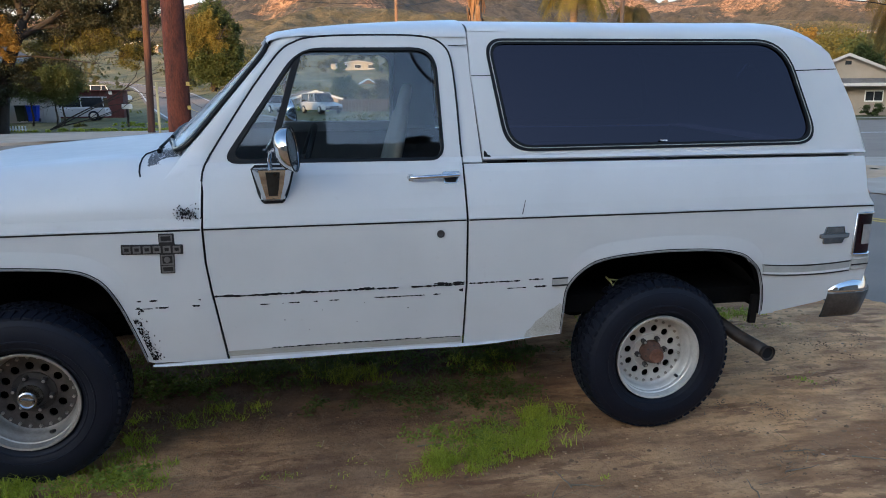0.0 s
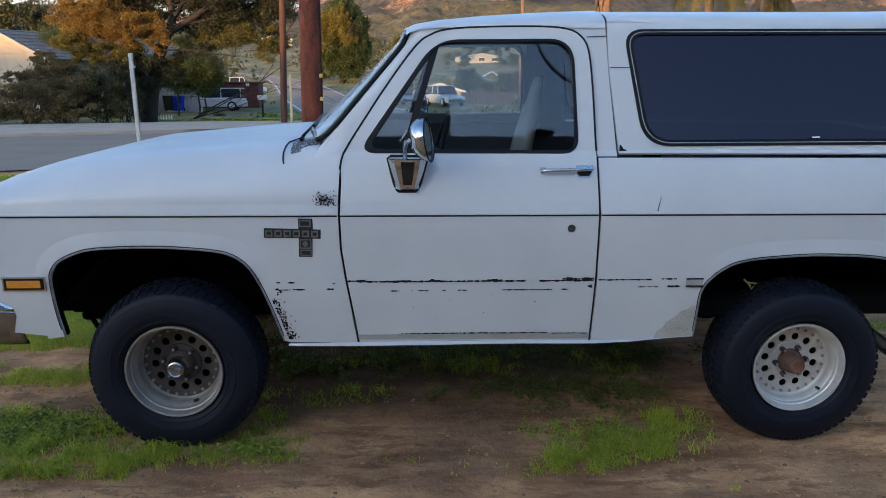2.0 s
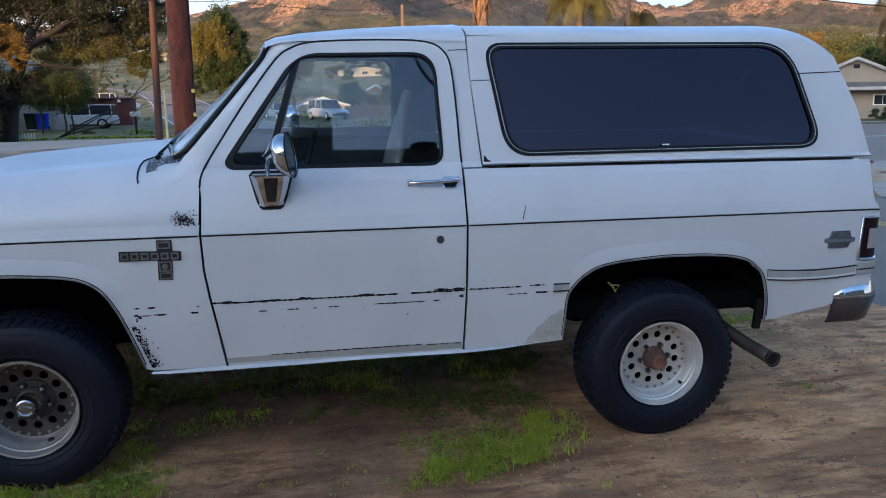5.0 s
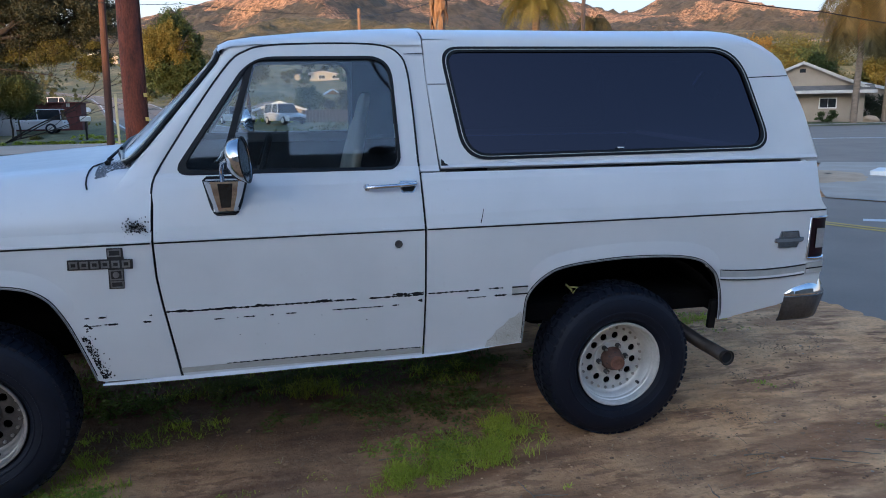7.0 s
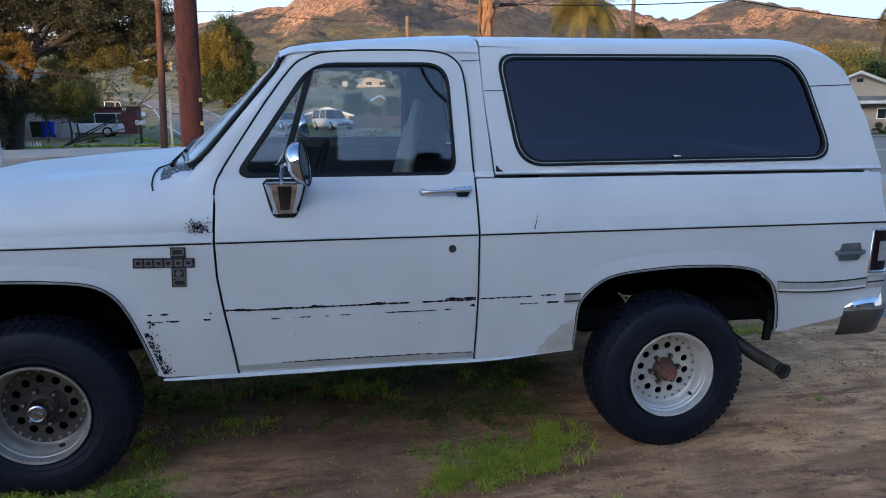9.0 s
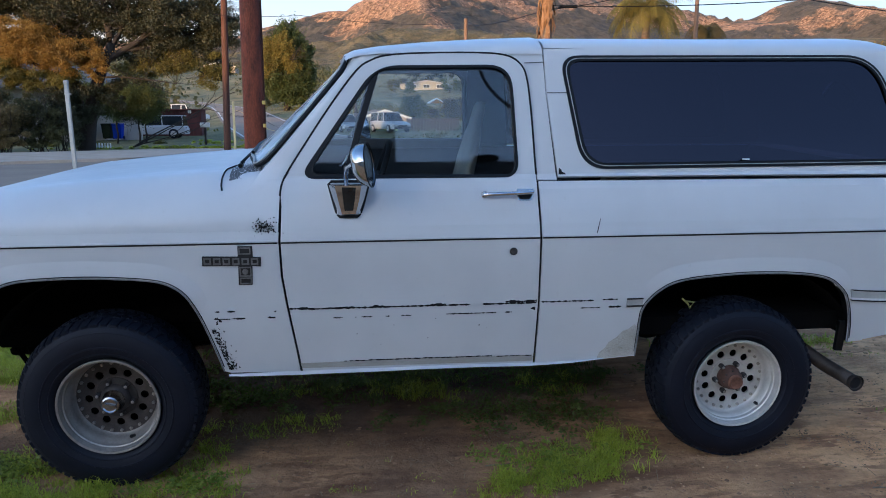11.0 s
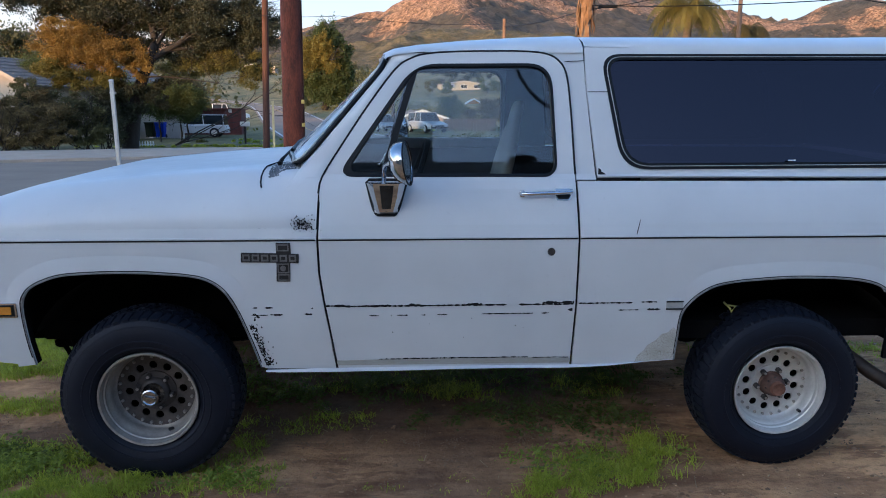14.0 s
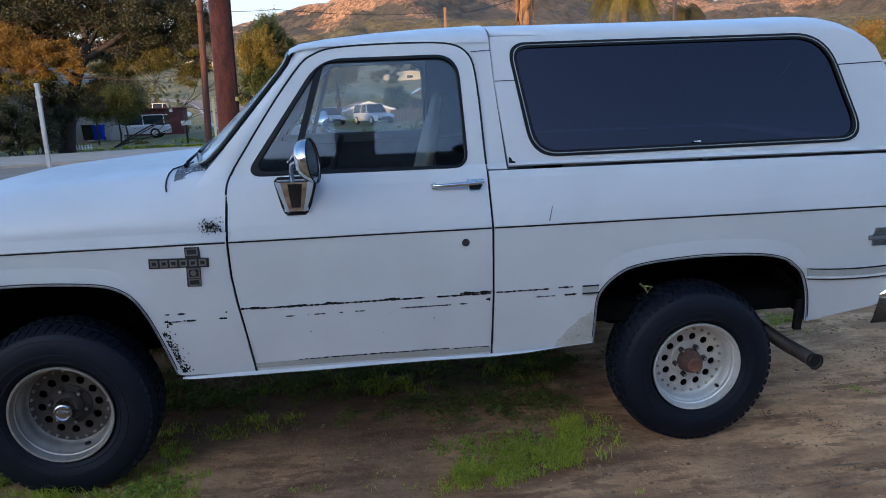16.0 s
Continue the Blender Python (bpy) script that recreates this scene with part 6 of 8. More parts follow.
def clumps(parent, crowns, rng, fine=0.5):
    """Crowns of (x, y, z, rx, ry, rz, leaves, size, material), each of many small clumps with gaps between."""
    for x, y, z, rx, ry, rz, count, size, mat in crowns:
        m = max(10, count // 420)
        u = rng.normal(size=(m, 3))
        u /= np.linalg.norm(u, axis=1)[:, None]
        cl = np.array((x, y, z)) + u * (rng.uniform(0.12, 1.0, m) ** 0.55)[:, None] * np.array((rx, ry, rz))
        pick = rng.integers(0, m, count)
        wid = np.array((rx, ry, rz)).mean() * rng.uniform(0.08, 0.22, (m, 1)) * np.array((1.25, 1.0, 0.75))
        leaf_mesh("foliage", cl[pick] + rng.normal(size=(count, 3)) * wid[pick] * 0.8, size, rng, mat, parent)


# the big dark tree beyond the road; its lit side has amber leaf colour
st_tree = thing("street_tree", "large dark olive tree, its sunlit side coloured amber", "tree", (-12.6, 36.6, 0.05))
rng = np.random.default_rng(5)
bm, tips = bmesh.new(), []
STEMS = ((((-0.28, 0, -0.25), (-0.18, 0, 0.5), (0.0, 0, 1.5), (0.3, 0, 2.75), (0.8, 0, 4.0), (1.35, 0, 5.0), (1.2, 0, 6.2), (0.9, 0, 8.4)), 0.46, 0.10),
         (((-0.12, 0.1, 0.9), (-0.5, 0.2, 2.4), (-1.1, 0.3, 4.4), (-1.8, 0.4, 6.6), (-2.6, 0.5, 8.0)), 0.24, 0.07),
         (((0.95, 0, 4.3), (1.9, -0.1, 4.85), (2.8, -0.1, 5.35), (3.5, 0, 6.2), (3.9, 0.1, 7.4)), 0.17, 0.06),
         (((1.9, -0.1, 4.85), (3.1, 0.2, 5.0), (4.6, 0.3, 5.4), (6.0, 0.4, 6.3), (6.6, 0.4, 7.2)), 0.11, 0.04),
         (((1.3, 0, 5.0), (1.9, 0.2, 6.0), (2.4, 0.2, 7.6)), 0.12, 0.05),
         (((0.3, 0, 2.75), (-1.3, -0.7, 3.7), (-2.9, -1.0, 4.6), (-3.9, -1.0, 5.3)), 0.11, 0.03),
         (((0.6, 0, 3.5), (-0.2, -0.8, 4.6), (-1.2, -1.1, 5.6)), 0.09, 0.03),
         (((0.7, -0.2, 3.5), (1.6, -0.5, 3.55), (3.0, -0.5, 3.42), (4.5, -0.6, 3.2)), 0.055, 0.018),
         (((4.6, 0.3, 5.4), (5.2, 0.1, 4.6), (5.7, 0.1, 3.6)), 0.035, 0.012))
for line, r, r1 in STEMS:
    tube(bm, rounded_3d(line), r, 12 if r > 0.1 else 7, r1=r1)
    for k in range(9 if r < 0.3 else 4):
        a = Vector(line[rng.integers(len(line) // 2, len(line))])
        limbs(bm, a, Vector((rng.normal(0, 0.8), rng.normal(0, 0.5), rng.normal(0.15, 0.5))), rng.uniform(0.9, 1.7), max(0.012, min(0.032, r1 * 0.6)), 2, rng, tips, 0.6, 0.2)
part("trunk", bm, BARK, st_tree, "dark rough bark", smooth=60)
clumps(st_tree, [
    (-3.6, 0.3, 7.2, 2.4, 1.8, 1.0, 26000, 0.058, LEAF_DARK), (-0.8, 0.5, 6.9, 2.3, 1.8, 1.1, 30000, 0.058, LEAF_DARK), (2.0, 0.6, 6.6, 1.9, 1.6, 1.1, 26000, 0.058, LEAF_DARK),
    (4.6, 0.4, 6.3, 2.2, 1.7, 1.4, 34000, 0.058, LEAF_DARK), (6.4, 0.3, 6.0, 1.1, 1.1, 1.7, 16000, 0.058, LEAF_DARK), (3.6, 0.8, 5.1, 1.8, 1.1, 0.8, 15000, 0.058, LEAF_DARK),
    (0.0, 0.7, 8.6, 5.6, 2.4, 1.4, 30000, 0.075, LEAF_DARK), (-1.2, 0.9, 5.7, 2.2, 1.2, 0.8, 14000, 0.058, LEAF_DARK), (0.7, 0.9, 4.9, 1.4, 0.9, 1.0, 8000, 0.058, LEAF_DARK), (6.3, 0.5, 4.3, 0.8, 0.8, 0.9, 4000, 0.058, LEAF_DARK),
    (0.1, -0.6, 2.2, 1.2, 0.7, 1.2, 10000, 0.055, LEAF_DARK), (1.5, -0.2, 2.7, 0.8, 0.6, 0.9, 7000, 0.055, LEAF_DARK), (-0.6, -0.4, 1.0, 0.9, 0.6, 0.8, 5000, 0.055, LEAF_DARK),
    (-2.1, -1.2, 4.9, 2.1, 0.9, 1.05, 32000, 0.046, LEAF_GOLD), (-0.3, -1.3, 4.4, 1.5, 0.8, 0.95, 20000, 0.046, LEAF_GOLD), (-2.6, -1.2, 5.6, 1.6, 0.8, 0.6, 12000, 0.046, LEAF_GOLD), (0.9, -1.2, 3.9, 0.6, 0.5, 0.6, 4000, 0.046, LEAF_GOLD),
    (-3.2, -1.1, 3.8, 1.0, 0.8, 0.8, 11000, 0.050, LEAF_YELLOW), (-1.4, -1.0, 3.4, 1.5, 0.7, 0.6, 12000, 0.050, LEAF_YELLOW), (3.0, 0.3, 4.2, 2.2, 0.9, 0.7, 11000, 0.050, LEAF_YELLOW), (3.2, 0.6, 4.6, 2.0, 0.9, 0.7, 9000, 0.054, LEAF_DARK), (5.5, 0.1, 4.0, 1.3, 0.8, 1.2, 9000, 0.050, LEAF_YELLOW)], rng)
# the tall hedge of shrubs before the house, uneven, with dry twigs
rng = np.random.default_rng(31)
for x, y, rx, rz, mat, cnt in ((-17.3, 33.4, 1.3, 1.15, LEAF_BROWN, 15000), (-15.6, 33.7, 1.3, 1.35, LEAF_BROWN, 17000), (-16.6, 34.9, 1.5, 1.6, LEAF_OLIVE, 15000), (-14.2, 34.3, 1.2, 1.25, LEAF_OLIVE, 14000), (-13.3, 35.0, 0.9, 1.5, LEAF_DARK, 9000), (-19.4, 33.4, 1.5, 0.95, LEAF_BROWN, 8000), (-21.6, 32.6, 1.8, 1.3, LEAF_OLIVE, 9000)):
    sh = thing("shrub", "dense shrub with dusty brown-green leaves" if mat is LEAF_BROWN else "dense shrub with dark olive leaves", "shrub", (x, y, 0.1), "shrubs along the pavement")
    bm, tips = bmesh.new(), []
    for k in range(11):
        limbs(bm, (rng.normal(0, 0.2), rng.normal(0, 0.15), -0.1), (rng.normal(0, 0.8), rng.normal(0, 0.4), 1.0), rz * rng.uniform(0.9, 1.5), 0.022, 2, rng, tips, 0.5, 0.2)
    part("stem", bm, BARK, sh, "thin dry twigs")
    clumps(sh, [(0, 0, rz, rx, 0.9, rz * 0.95, cnt, 0.048, mat), (rx * 0.35, -0.4, rz * 0.45, rx * 0.8, 0.6, rz * 0.45, cnt // 3, 0.048, mat), (-rx * 0.4, 0.2, rz * 1.75, rx * 0.45, 0.5, rz * 0.35, cnt // 9, 0.048, mat)], rng)
for k, (x, y, rz, rx, mat) in enumerate(((-14.4, 46.4, 1.25, 1.5, LEAF_GREEN), (-12.6, 46.2, 1.15, 1.4, LEAF_GREEN), (-13.4, 47.6, 1.6, 1.6, LEAF_DARK), (-16.8, 46.8, 1.5, 1.6, LEAF_GREEN), (-21.5, 47.0, 2.2, 1.9, LEAF_GREEN))):
    tree("garden_tree", (x, y, 0.1), "leafy green garden tree over the bins", "tree", 1.3, 0.07, [(0, 0, rz + 1.25, rx, 1.1, rz, 7000, 0.10, mat)], 50 + k, depth=2)
# left and front crowns are yellower: the sun is put into their colour
pepper = tree("pepper_tree", (-10.1, 110.1, 2.6), "tall pepper tree with hanging yellow-green foliage", "tree", 3.2, 0.40, [
    (0.2, 0, 7.6, 1.5, 1.6, 2.7, 5600, 0.22, LEAF_GREEN), (-1.5, -0.9, 6.0, 1.3, 1.0, 2.1, 4200, 0.20, LEAF_PEPPER_LIT), (0.0, -1.4, 7.0, 1.0, 0.7, 1.9, 3200, 0.20, LEAF_PEPPER_LIT), (0.9, -1.1, 5.4, 0.9, 0.7, 1.7, 2200, 0.20, LEAF_PEPPER_LIT), (1.6, 0, 5.2, 1.5, 1.3, 2.6, 3000, 0.26, LEAF_GREEN), (0.4, -0.8, 3.6, 2.4, 1.0, 1.8, 2600, 0.24, LEAF_GREEN), (-1.6, 0, 3.0, 1.2, 1.0, 1.5, 1200, 0.24, LEAF_GREEN), (0.2, -0.3, 2.2, 2.3, 1.2, 1.5, 2400, 0.24, LEAF_GREEN)], 8)
pepper.scale = (1.45, 1.45, 1.25)
tree("roadside_tree", (0.2, 78, 1.2), "yellow-green tree beside the hill road", "tree", 2.5, 0.25, [(0, 0, 4.6, 2.2, 1.8, 2.0, 2600, 0.26, LEAF_YELLOW)], 9, depth=2)
for k, (x, y, w, mat) in enumerate(((12.4, 185, 1.6, LEAF_GREEN), (22.5, 186, 2.2, LEAF_GREEN), (25.5, 189, 1.7, LEAF_YELLOW), (9.0, 190, 2.0, LEAF_YELLOW), (18.0, 204, 3.0, LEAF_DARK), (13.0, 206, 3.4, LEAF_DARK), (24.0, 208, 3.2, LEAF_DARK))):
    tree("slope_tree", (x, y, rise(x, y)), "small tree beside the house on the slope", "tree", w * 0.5, 0.15, [(0, 0, w * 0.9, w, w * 0.8, w * 0.75, 700, 0.4, mat)], 110 + k, depth=1, group="trees on the slope")
tree("valley_tree", (7.1, 88, 1.0), "round green tree in the valley", "tree", 0.8, 0.2, [(0, 0, 1.75, 1.9, 1.6, 1.5, 2600, 0.22, LEAF_GREEN)], 10, depth=2)
tree("valley_tree", (11.0, 84, 1.0), "dark green tree in the valley", "tree", 0.8, 0.2, [(0, 0, 1.2, 2.4, 1.6, 1.5, 2600, 0.22, LEAF_DARK)], 11, depth=2)
for k, (x, y, h, w, mat) in enumerate(((58, 70, 6.2, 4.2, LEAF_YELLOW), (66, 76, 7.5, 4.6, LEAF_GREEN), (74, 74, 6.5, 4.4, LEAF_YELLOW), (84, 80, 7.5, 5.0, LEAF_GREEN), (50, 78, 6.0, 4.5, LEAF_YELLOW), (92, 76, 7, 5, LEAF_YELLOW), (70, 92, 9, 6, LEAF_GOLD), (56, 96, 8, 6, LEAF_YELLOW), (40, 92, 6, 5, LEAF_YELLOW), (30, 95, 5, 5, LEAF_GREEN), (47, 86, 6.5, 7, LEAF_GOLD), (53, 88, 7.5, 7, LEAF_YELLOW), (61, 86, 8, 8, LEAF_GOLD), (68, 84, 8, 7, LEAF_YELLOW), (76, 90, 9, 8, LEAF_YELLOW), (36, 98, 6, 7, LEAF_GOLD), (44, 104, 8, 9, LEAF_GOLD), (58, 108, 10, 10, LEAF_YELLOW))):
    tree("garden_tree", (x, y, rise(x, y)), "sunlit yellow-green tree behind the house", "tree", h * 0.35, 0.25, [(0, 0, h * 0.62, w * 0.6, w * 0.5, h * 0.36, 3600, 0.34, mat), (w * 0.25, 0, h * 0.4, w * 0.5, w * 0.4, h * 0.3, 2400, 0.34, LEAF_OLIVE)], 70 + k, depth=2, group="trees behind the house")
tree("backyard_tree", (-32.5, 64, 0.4), "tall pale grey-green tree behind the house", "tree", 3.0, 0.3, [(0, 0, 6.6, 3.4, 2.4, 2.6, 2600, 0.3, LEAF_OLIVE), (2.6, 0.5, 5.2, 2.2, 1.8, 2.0, 1500, 0.3, LEAF_YELLOW), (-3.0, 0.5, 6.2, 2.4, 1.8, 2.2, 1500, 0.3, LEAF_OLIVE)], 61, depth=2)
# low scrub over the near valley floor, too many to count
rng = np.random.default_rng(14)
pts = []
while len(pts) < 420:
    x, y = rng.uniform(-34, 34), rng.uniform(42, 125)
    road_x = interp(y, (36, 46, 60, 82, 120, 190), (-2.4, -4.7, -7.3, -11.6, -20.5, -37))
    if abs(x - road_x) < 4.2 or (abs(x - 3) < 5.5 and 56 < y < 70) or (-19 < x < -11 and 46 < y < 60):
        continue
    w = rng.uniform(0.15, 0.55) * (0.6 + y / 100)
    c = np.array((x, y, rise(x, y) + w * 0.3))
    pts.append(c + rng.normal(size=(46, 3)) * np.array((w * 0.9, w * 0.7, w * 0.32)))
tagged(leaf_mesh("low_scrub", np.concatenate(pts), 0.16, rng, LEAF_YELLOW, None, long=1.8), "low dry scrub on the valley floor", "scrub", kind="stuff")
# woods on the far side of the valley, too many to count
rng = np.random.default_rng(4)
pts = []
for _ in range(760):
    d = rng.uniform(110, 700)
    a = rng.uniform(-0.55, 1.0)
    x, y = 1 + d * math.sin(a), d * math.cos(a)
    if (abs(x + 8 + (y - 60) * 0.22) < 6 and y < 200) or (-0.02 < a < 0.19 and d < 340):
        continue
    w = rng.uniform(1.5, 3.6) * (1 + d / 500)
    c = np.array((x, y, rise(x, y) + w * 0.45))
    pts.append(c + rng.normal(size=(170, 3)) * np.array((w * 0.5, w * 0.5, w * 0.30)))
tagged(leaf_mesh("far_woods", np.concatenate(pts), 0.55, rng, LEAF_OLIVE, None, long=1.3), "scattered trees and scrub over the valley slopes", "woods", kind="stuff")


def palm(at, height, trunk_r, skirt, fronds, reach, label, seed, lean=(0, 0), droop=1.0, leaf=None):
    """A palm: ringed trunk, a skirt of dead fronds where it has one, and feathered fronds."""
    t = thing("palm_tree", label, "palm tree", at, "palms")
    rng = np.random.default_rng(seed)
    n = 14
    pts = [(lean[0] * (k / n) ** 1.4, lean[1] * (k / n) ** 1.4, height * k / n - (0.2 if k == 0 else 0)) for k in range(n + 1)]
    part("trunk", tube(bmesh.new(), pts, trunk_r, 14, r1=trunk_r * 0.8), PALM_TRUNK, t, smooth=60)
    top = Vector(pts[-1])
    if skirt:
        bm = bmesh.new()
        for k in range(240):
            a, z = rng.uniform(0, 2 * math.pi), height - rng.uniform(0.2, skirt)
            r0 = trunk_r * rng.uniform(0.9, 1.25)
            w, ln = rng.uniform(0.03, 0.09), rng.uniform(0.5, 1.0)
            c, s = math.cos(a), math.sin(a)
            x0, y0 = lean[0] * (z / height) ** 1.4, lean[1] * (z / height) ** 1.4
            v = [bm.verts.new((x0 + c * r - s * e * w, y0 + s * r + c * e * w, zz)) for r, zz, e in ((r0, z, -1), (r0, z, 1), (r0 + 0.10, z - ln * 0.5, 1), (r0 + 0.10, z - ln * 0.5, -1), (r0 + 0.03, z - ln, 0.3), (r0 + 0.03, z - ln, -0.3))]
            bm.faces.new(v[:4])
            bm.faces.new((v[3], v[2], v[4], v[5]))
        tagged(part("dead_skirt", bm, PALM_SKIRT, t, "hanging dead fronds"), kind="stuff")
    for k in range(fronds):
        a = 2 * math.pi * k / fronds + rng.normal(0, 0.2)
        el = rng.uniform(-0.2, 1.1)
        verts, faces, spine = [], [], []
        p, d = np.array(top), np.array((math.cos(a) * math.cos(el), math.sin(a) * math.cos(el), math.sin(el)))
        for s in range(15):
            spine.append(p.copy())
            p = p + d * reach / 14
            d = d + np.array((0, 0, -0.16 * droop))
            d /= np.linalg.norm(d)
        side = np.array((-math.sin(a), math.cos(a), 0))
        for s in range(1, 15):
            ln = reach * 0.30 * math.sin(math.pi * min(1, (s + 1) / 15)) ** 0.7
            for e in (-1, 1):
                for q in (0.0, 0.17, 0.33, 0.5, 0.67, 0.83):
                    base = spine[s - 1] * (1 - q) + spine[s] * q
                    tip = base + side * e * ln * 0.75 + (spine[s] - spine[s - 1]) * 1.2 + np.array((rng.normal(0, 0.06), rng.normal(0, 0.06), -rng.uniform(0.3, 0.9))) * ln
                    wv = (spine[s] - spine[s - 1]) * 0.15
                    i0 = len(verts)
                    verts += [base - wv * 0.5, base + wv * 0.5, tip]
                    faces.append((i0, i0 + 1, i0 + 2))
        me = bpy.data.meshes.new("frond")
        me.from_pydata([tuple(map(float, v)) for v in verts], [], faces)
        me.materials.append(leaf or PALM_LEAF)
        ob = new("frond", me)
        ob.parent = t
    return t


palm((9.55, 32, 0), 9.0, 0.30, 6.0, 16, 2.6, "tall palm with a shaggy skirt of dead fronds", 1)
palm((15.6, 36, 0), 7.2, 0.24, 0, 34, 2.8, "leaning palm with yellow-green feathered fronds", 2, lean=(0.3, 0), droop=1.1)
palm((19.6, 37, 0), 6.2, 0.16, 0, 24, 1.7, "small dark palm with drooping fronds", 3, droop=1.5, leaf=PALM_SHADE)
palm((46.4, 47, 0.05), 9.4, 0.25, 2.6, 34, 5.8, "tall grey-trunked palm before the house", 4, lean=(0.3, 0), droop=1.7, leaf=PALM_SHADE)
palm((49.4, 47, 0.05), 8.0, 0.30, 2.6, 30, 4.4, "thick grey-trunked palm by a hedge", 5, lean=(0.1, 0), droop=1.7, leaf=PALM_SHADE)


def pole(at, height, r, mat, label, lean=0.0, arm=True):
    t = thing("utility_pole", label, "utility pole", at, "utility poles")
    part("shaft", tube(bmesh.new(), [(lean * h, 0, h) for h in np.linspace(-0.3, height, 12)], r, 20, r1=r * 0.8), mat, t, smooth=60)
    if arm:
        part("cross_arm", bm_box(lean * height - 1.1, lean * height + 1.1, -0.06, 0.06, height - 0.7, height - 0.58, r=0.01), mat, t)
        for x in (-0.95, -0.5, 0.5, 0.95):
            part("insulator", lathe(bmesh.new(), [(0.0, 0.03), (0.04, 0.045), (0.10, 0.03), (0.12, 0)], 10, (lean * height + x, 0, height - 0.5)), CONCRETE, t)
    return t


p1 = pole((-0.703, 9.6, 0), 10.0, 0.176, POLE_WOOD, "thick red-brown creosoted utility pole", 0.006)
YELLOW_TAG = surface("yellow_tag", (0.45, 0.30, 0.06), (0.62, 0.45, 0.12), 0.6, 12, 90)
for z in (1.795, 1.427):
    part("yellow_tag", bm_box(0.165, 0.215, -0.14, -0.10, z - 0.03, z + 0.03, r=0.004), YELLOW_TAG, p1, "small yellow reflector tag")
part("conduit", tube(bmesh.new(), [(0.186, -0.02, 0), (0.196, -0.02, 4)], 0.012, 6), POLE_DARK, p1)
pole((-5.29, 33, 0), 9.5, 0.165, POLE_DARK, "dark brown wooden utility pole by a grass verge", 0.026)
pole((7.56, 45, 0.0), 7.65, 0.13, POLE_GREY, "short weathered wooden pole", 0.0, False)
pole((17.65, 34, 0), 9.0, 0.12, POLE_GREY, "thin weathered wooden pole beside a palm", 0.0, False)
mk = thing("marker_post", "thin yellow marker post by the road", "post", (-4.76, 32, 0))
part("post", bm_box(-0.05, 0.05, -0.03, 0.03, -0.1, 2.3, r=0.01), surface("faded_yellow_paint", (0.35, 0.28, 0.13), (0.5, 0.42, 0.22), 0.7, 5, 60), mk)
sp = thing("sign_post", "pale grey metal sign post seen edge-on", "sign post", (-4.36, 11.8, 0))
GALV = surface("galvanised_steel", (0.28, 0.285, 0.29), (0.46, 0.465, 0.47), 0.5, 6, 80, 0.15, 0.002, metal=0.3)
part("post", bm_box(-0.036, 0.036, -0.03, 0.03, -0.2, 2.20, r=0.008), GALV, sp)
part("cap", bm_box(-0.039, 0.039, -0.034, 0.034, 2.19, 2.25, r=0.010), GALV, sp)
part("collar", bm_box(-0.042, 0.062, -0.036, 0.036, 1.98, 2.02, r=0.004), GALV, sp)
sp.rotation_euler = (0, radians(-1.2), 0)


def cable(pts, r, label, group="overhead wires"):
    t = thing("overhead_cable", label, "cable", (0, 0, 0), group)
    out = []
    for a, b in zip(pts, pts[1:]):
        sag = math.dist(a, b) * 0.012
        for k in range(8):
            s = k / 8
            out.append((a[0] + (b[0] - a[0]) * s, a[1] + (b[1] - a[1]) * s, a[2] + (b[2] - a[2]) * s - sag * 4 * s * (1 - s)))
    out.append(pts[-1])
    part("wire", tube(bmesh.new(), out, r, 6), BLACK_TRIM, t)
    return t


cable([(9.6, 32, 6.62), (18.6, 26, 6.107), (25.45, 26, 5.452), (46, 30, 4.6)], 0.022, "black overhead cable between the palms")
cb = cable([(7.56, 45, 7.2), (9.55, 32.2, 6.45), (12.5, 33, 6.98), (19, 30, 8.2)], 0.020, "black overhead cable from the short pole")
part("splice_box", bm_box(10.3, 11.2, 32.6, 32.8, 6.62, 6.76, r=0.03), BLACK_TRIM, cb)
cable([(-0.98, 9.6, 8.8), (-5.5, 33, 8.0), (-20, 60, 8.5)], 0.015, "thin overhead wire between the poles")
cable([(-5.6, 33, 6.2), (-1.5, 30, 5.80), (7.5, 45, 7.4)], 0.012, "thin overhead wire over the hill road")


# ---- houses ----
SIDING = surface("tan_stucco", (0.25, 0.205, 0.16), (0.34, 0.285, 0.23), 0.9, 0.8, 30, 0.3, 0.006)
SIDING_L = surface("pale_lap_siding", (0.28, 0.235, 0.18), (0.38, 0.325, 0.26), 0.85, 0.8, 30, 0.3, 0.006)
SHINGLE = surface("grey_shingles", (0.10, 0.095, 0.09), (0.20, 0.19, 0.185), 0.95, 2.0, 14, 0.8, 0.02)
TRIM_WHITE = surface("white_trim_paint", (0.62, 0.62, 0.60), (0.74, 0.74, 0.72), 0.6, 3, 50, 0.1, 0.002)
# white trim toned down; on the stucco house this stands for shade
TRIM_DIMMED = surface("dimmed_white_trim", (0.38, 0.36, 0.34), (0.48, 0.46, 0.43), 0.7, 3, 50, 0.1, 0.002)
PANE_DARK = surface("dark_window_glass", (0.010, 0.012, 0.015), (0.03, 0.034, 0.04), 0.12, 2, 30, 0.02, 0.001, gloss=0.2)


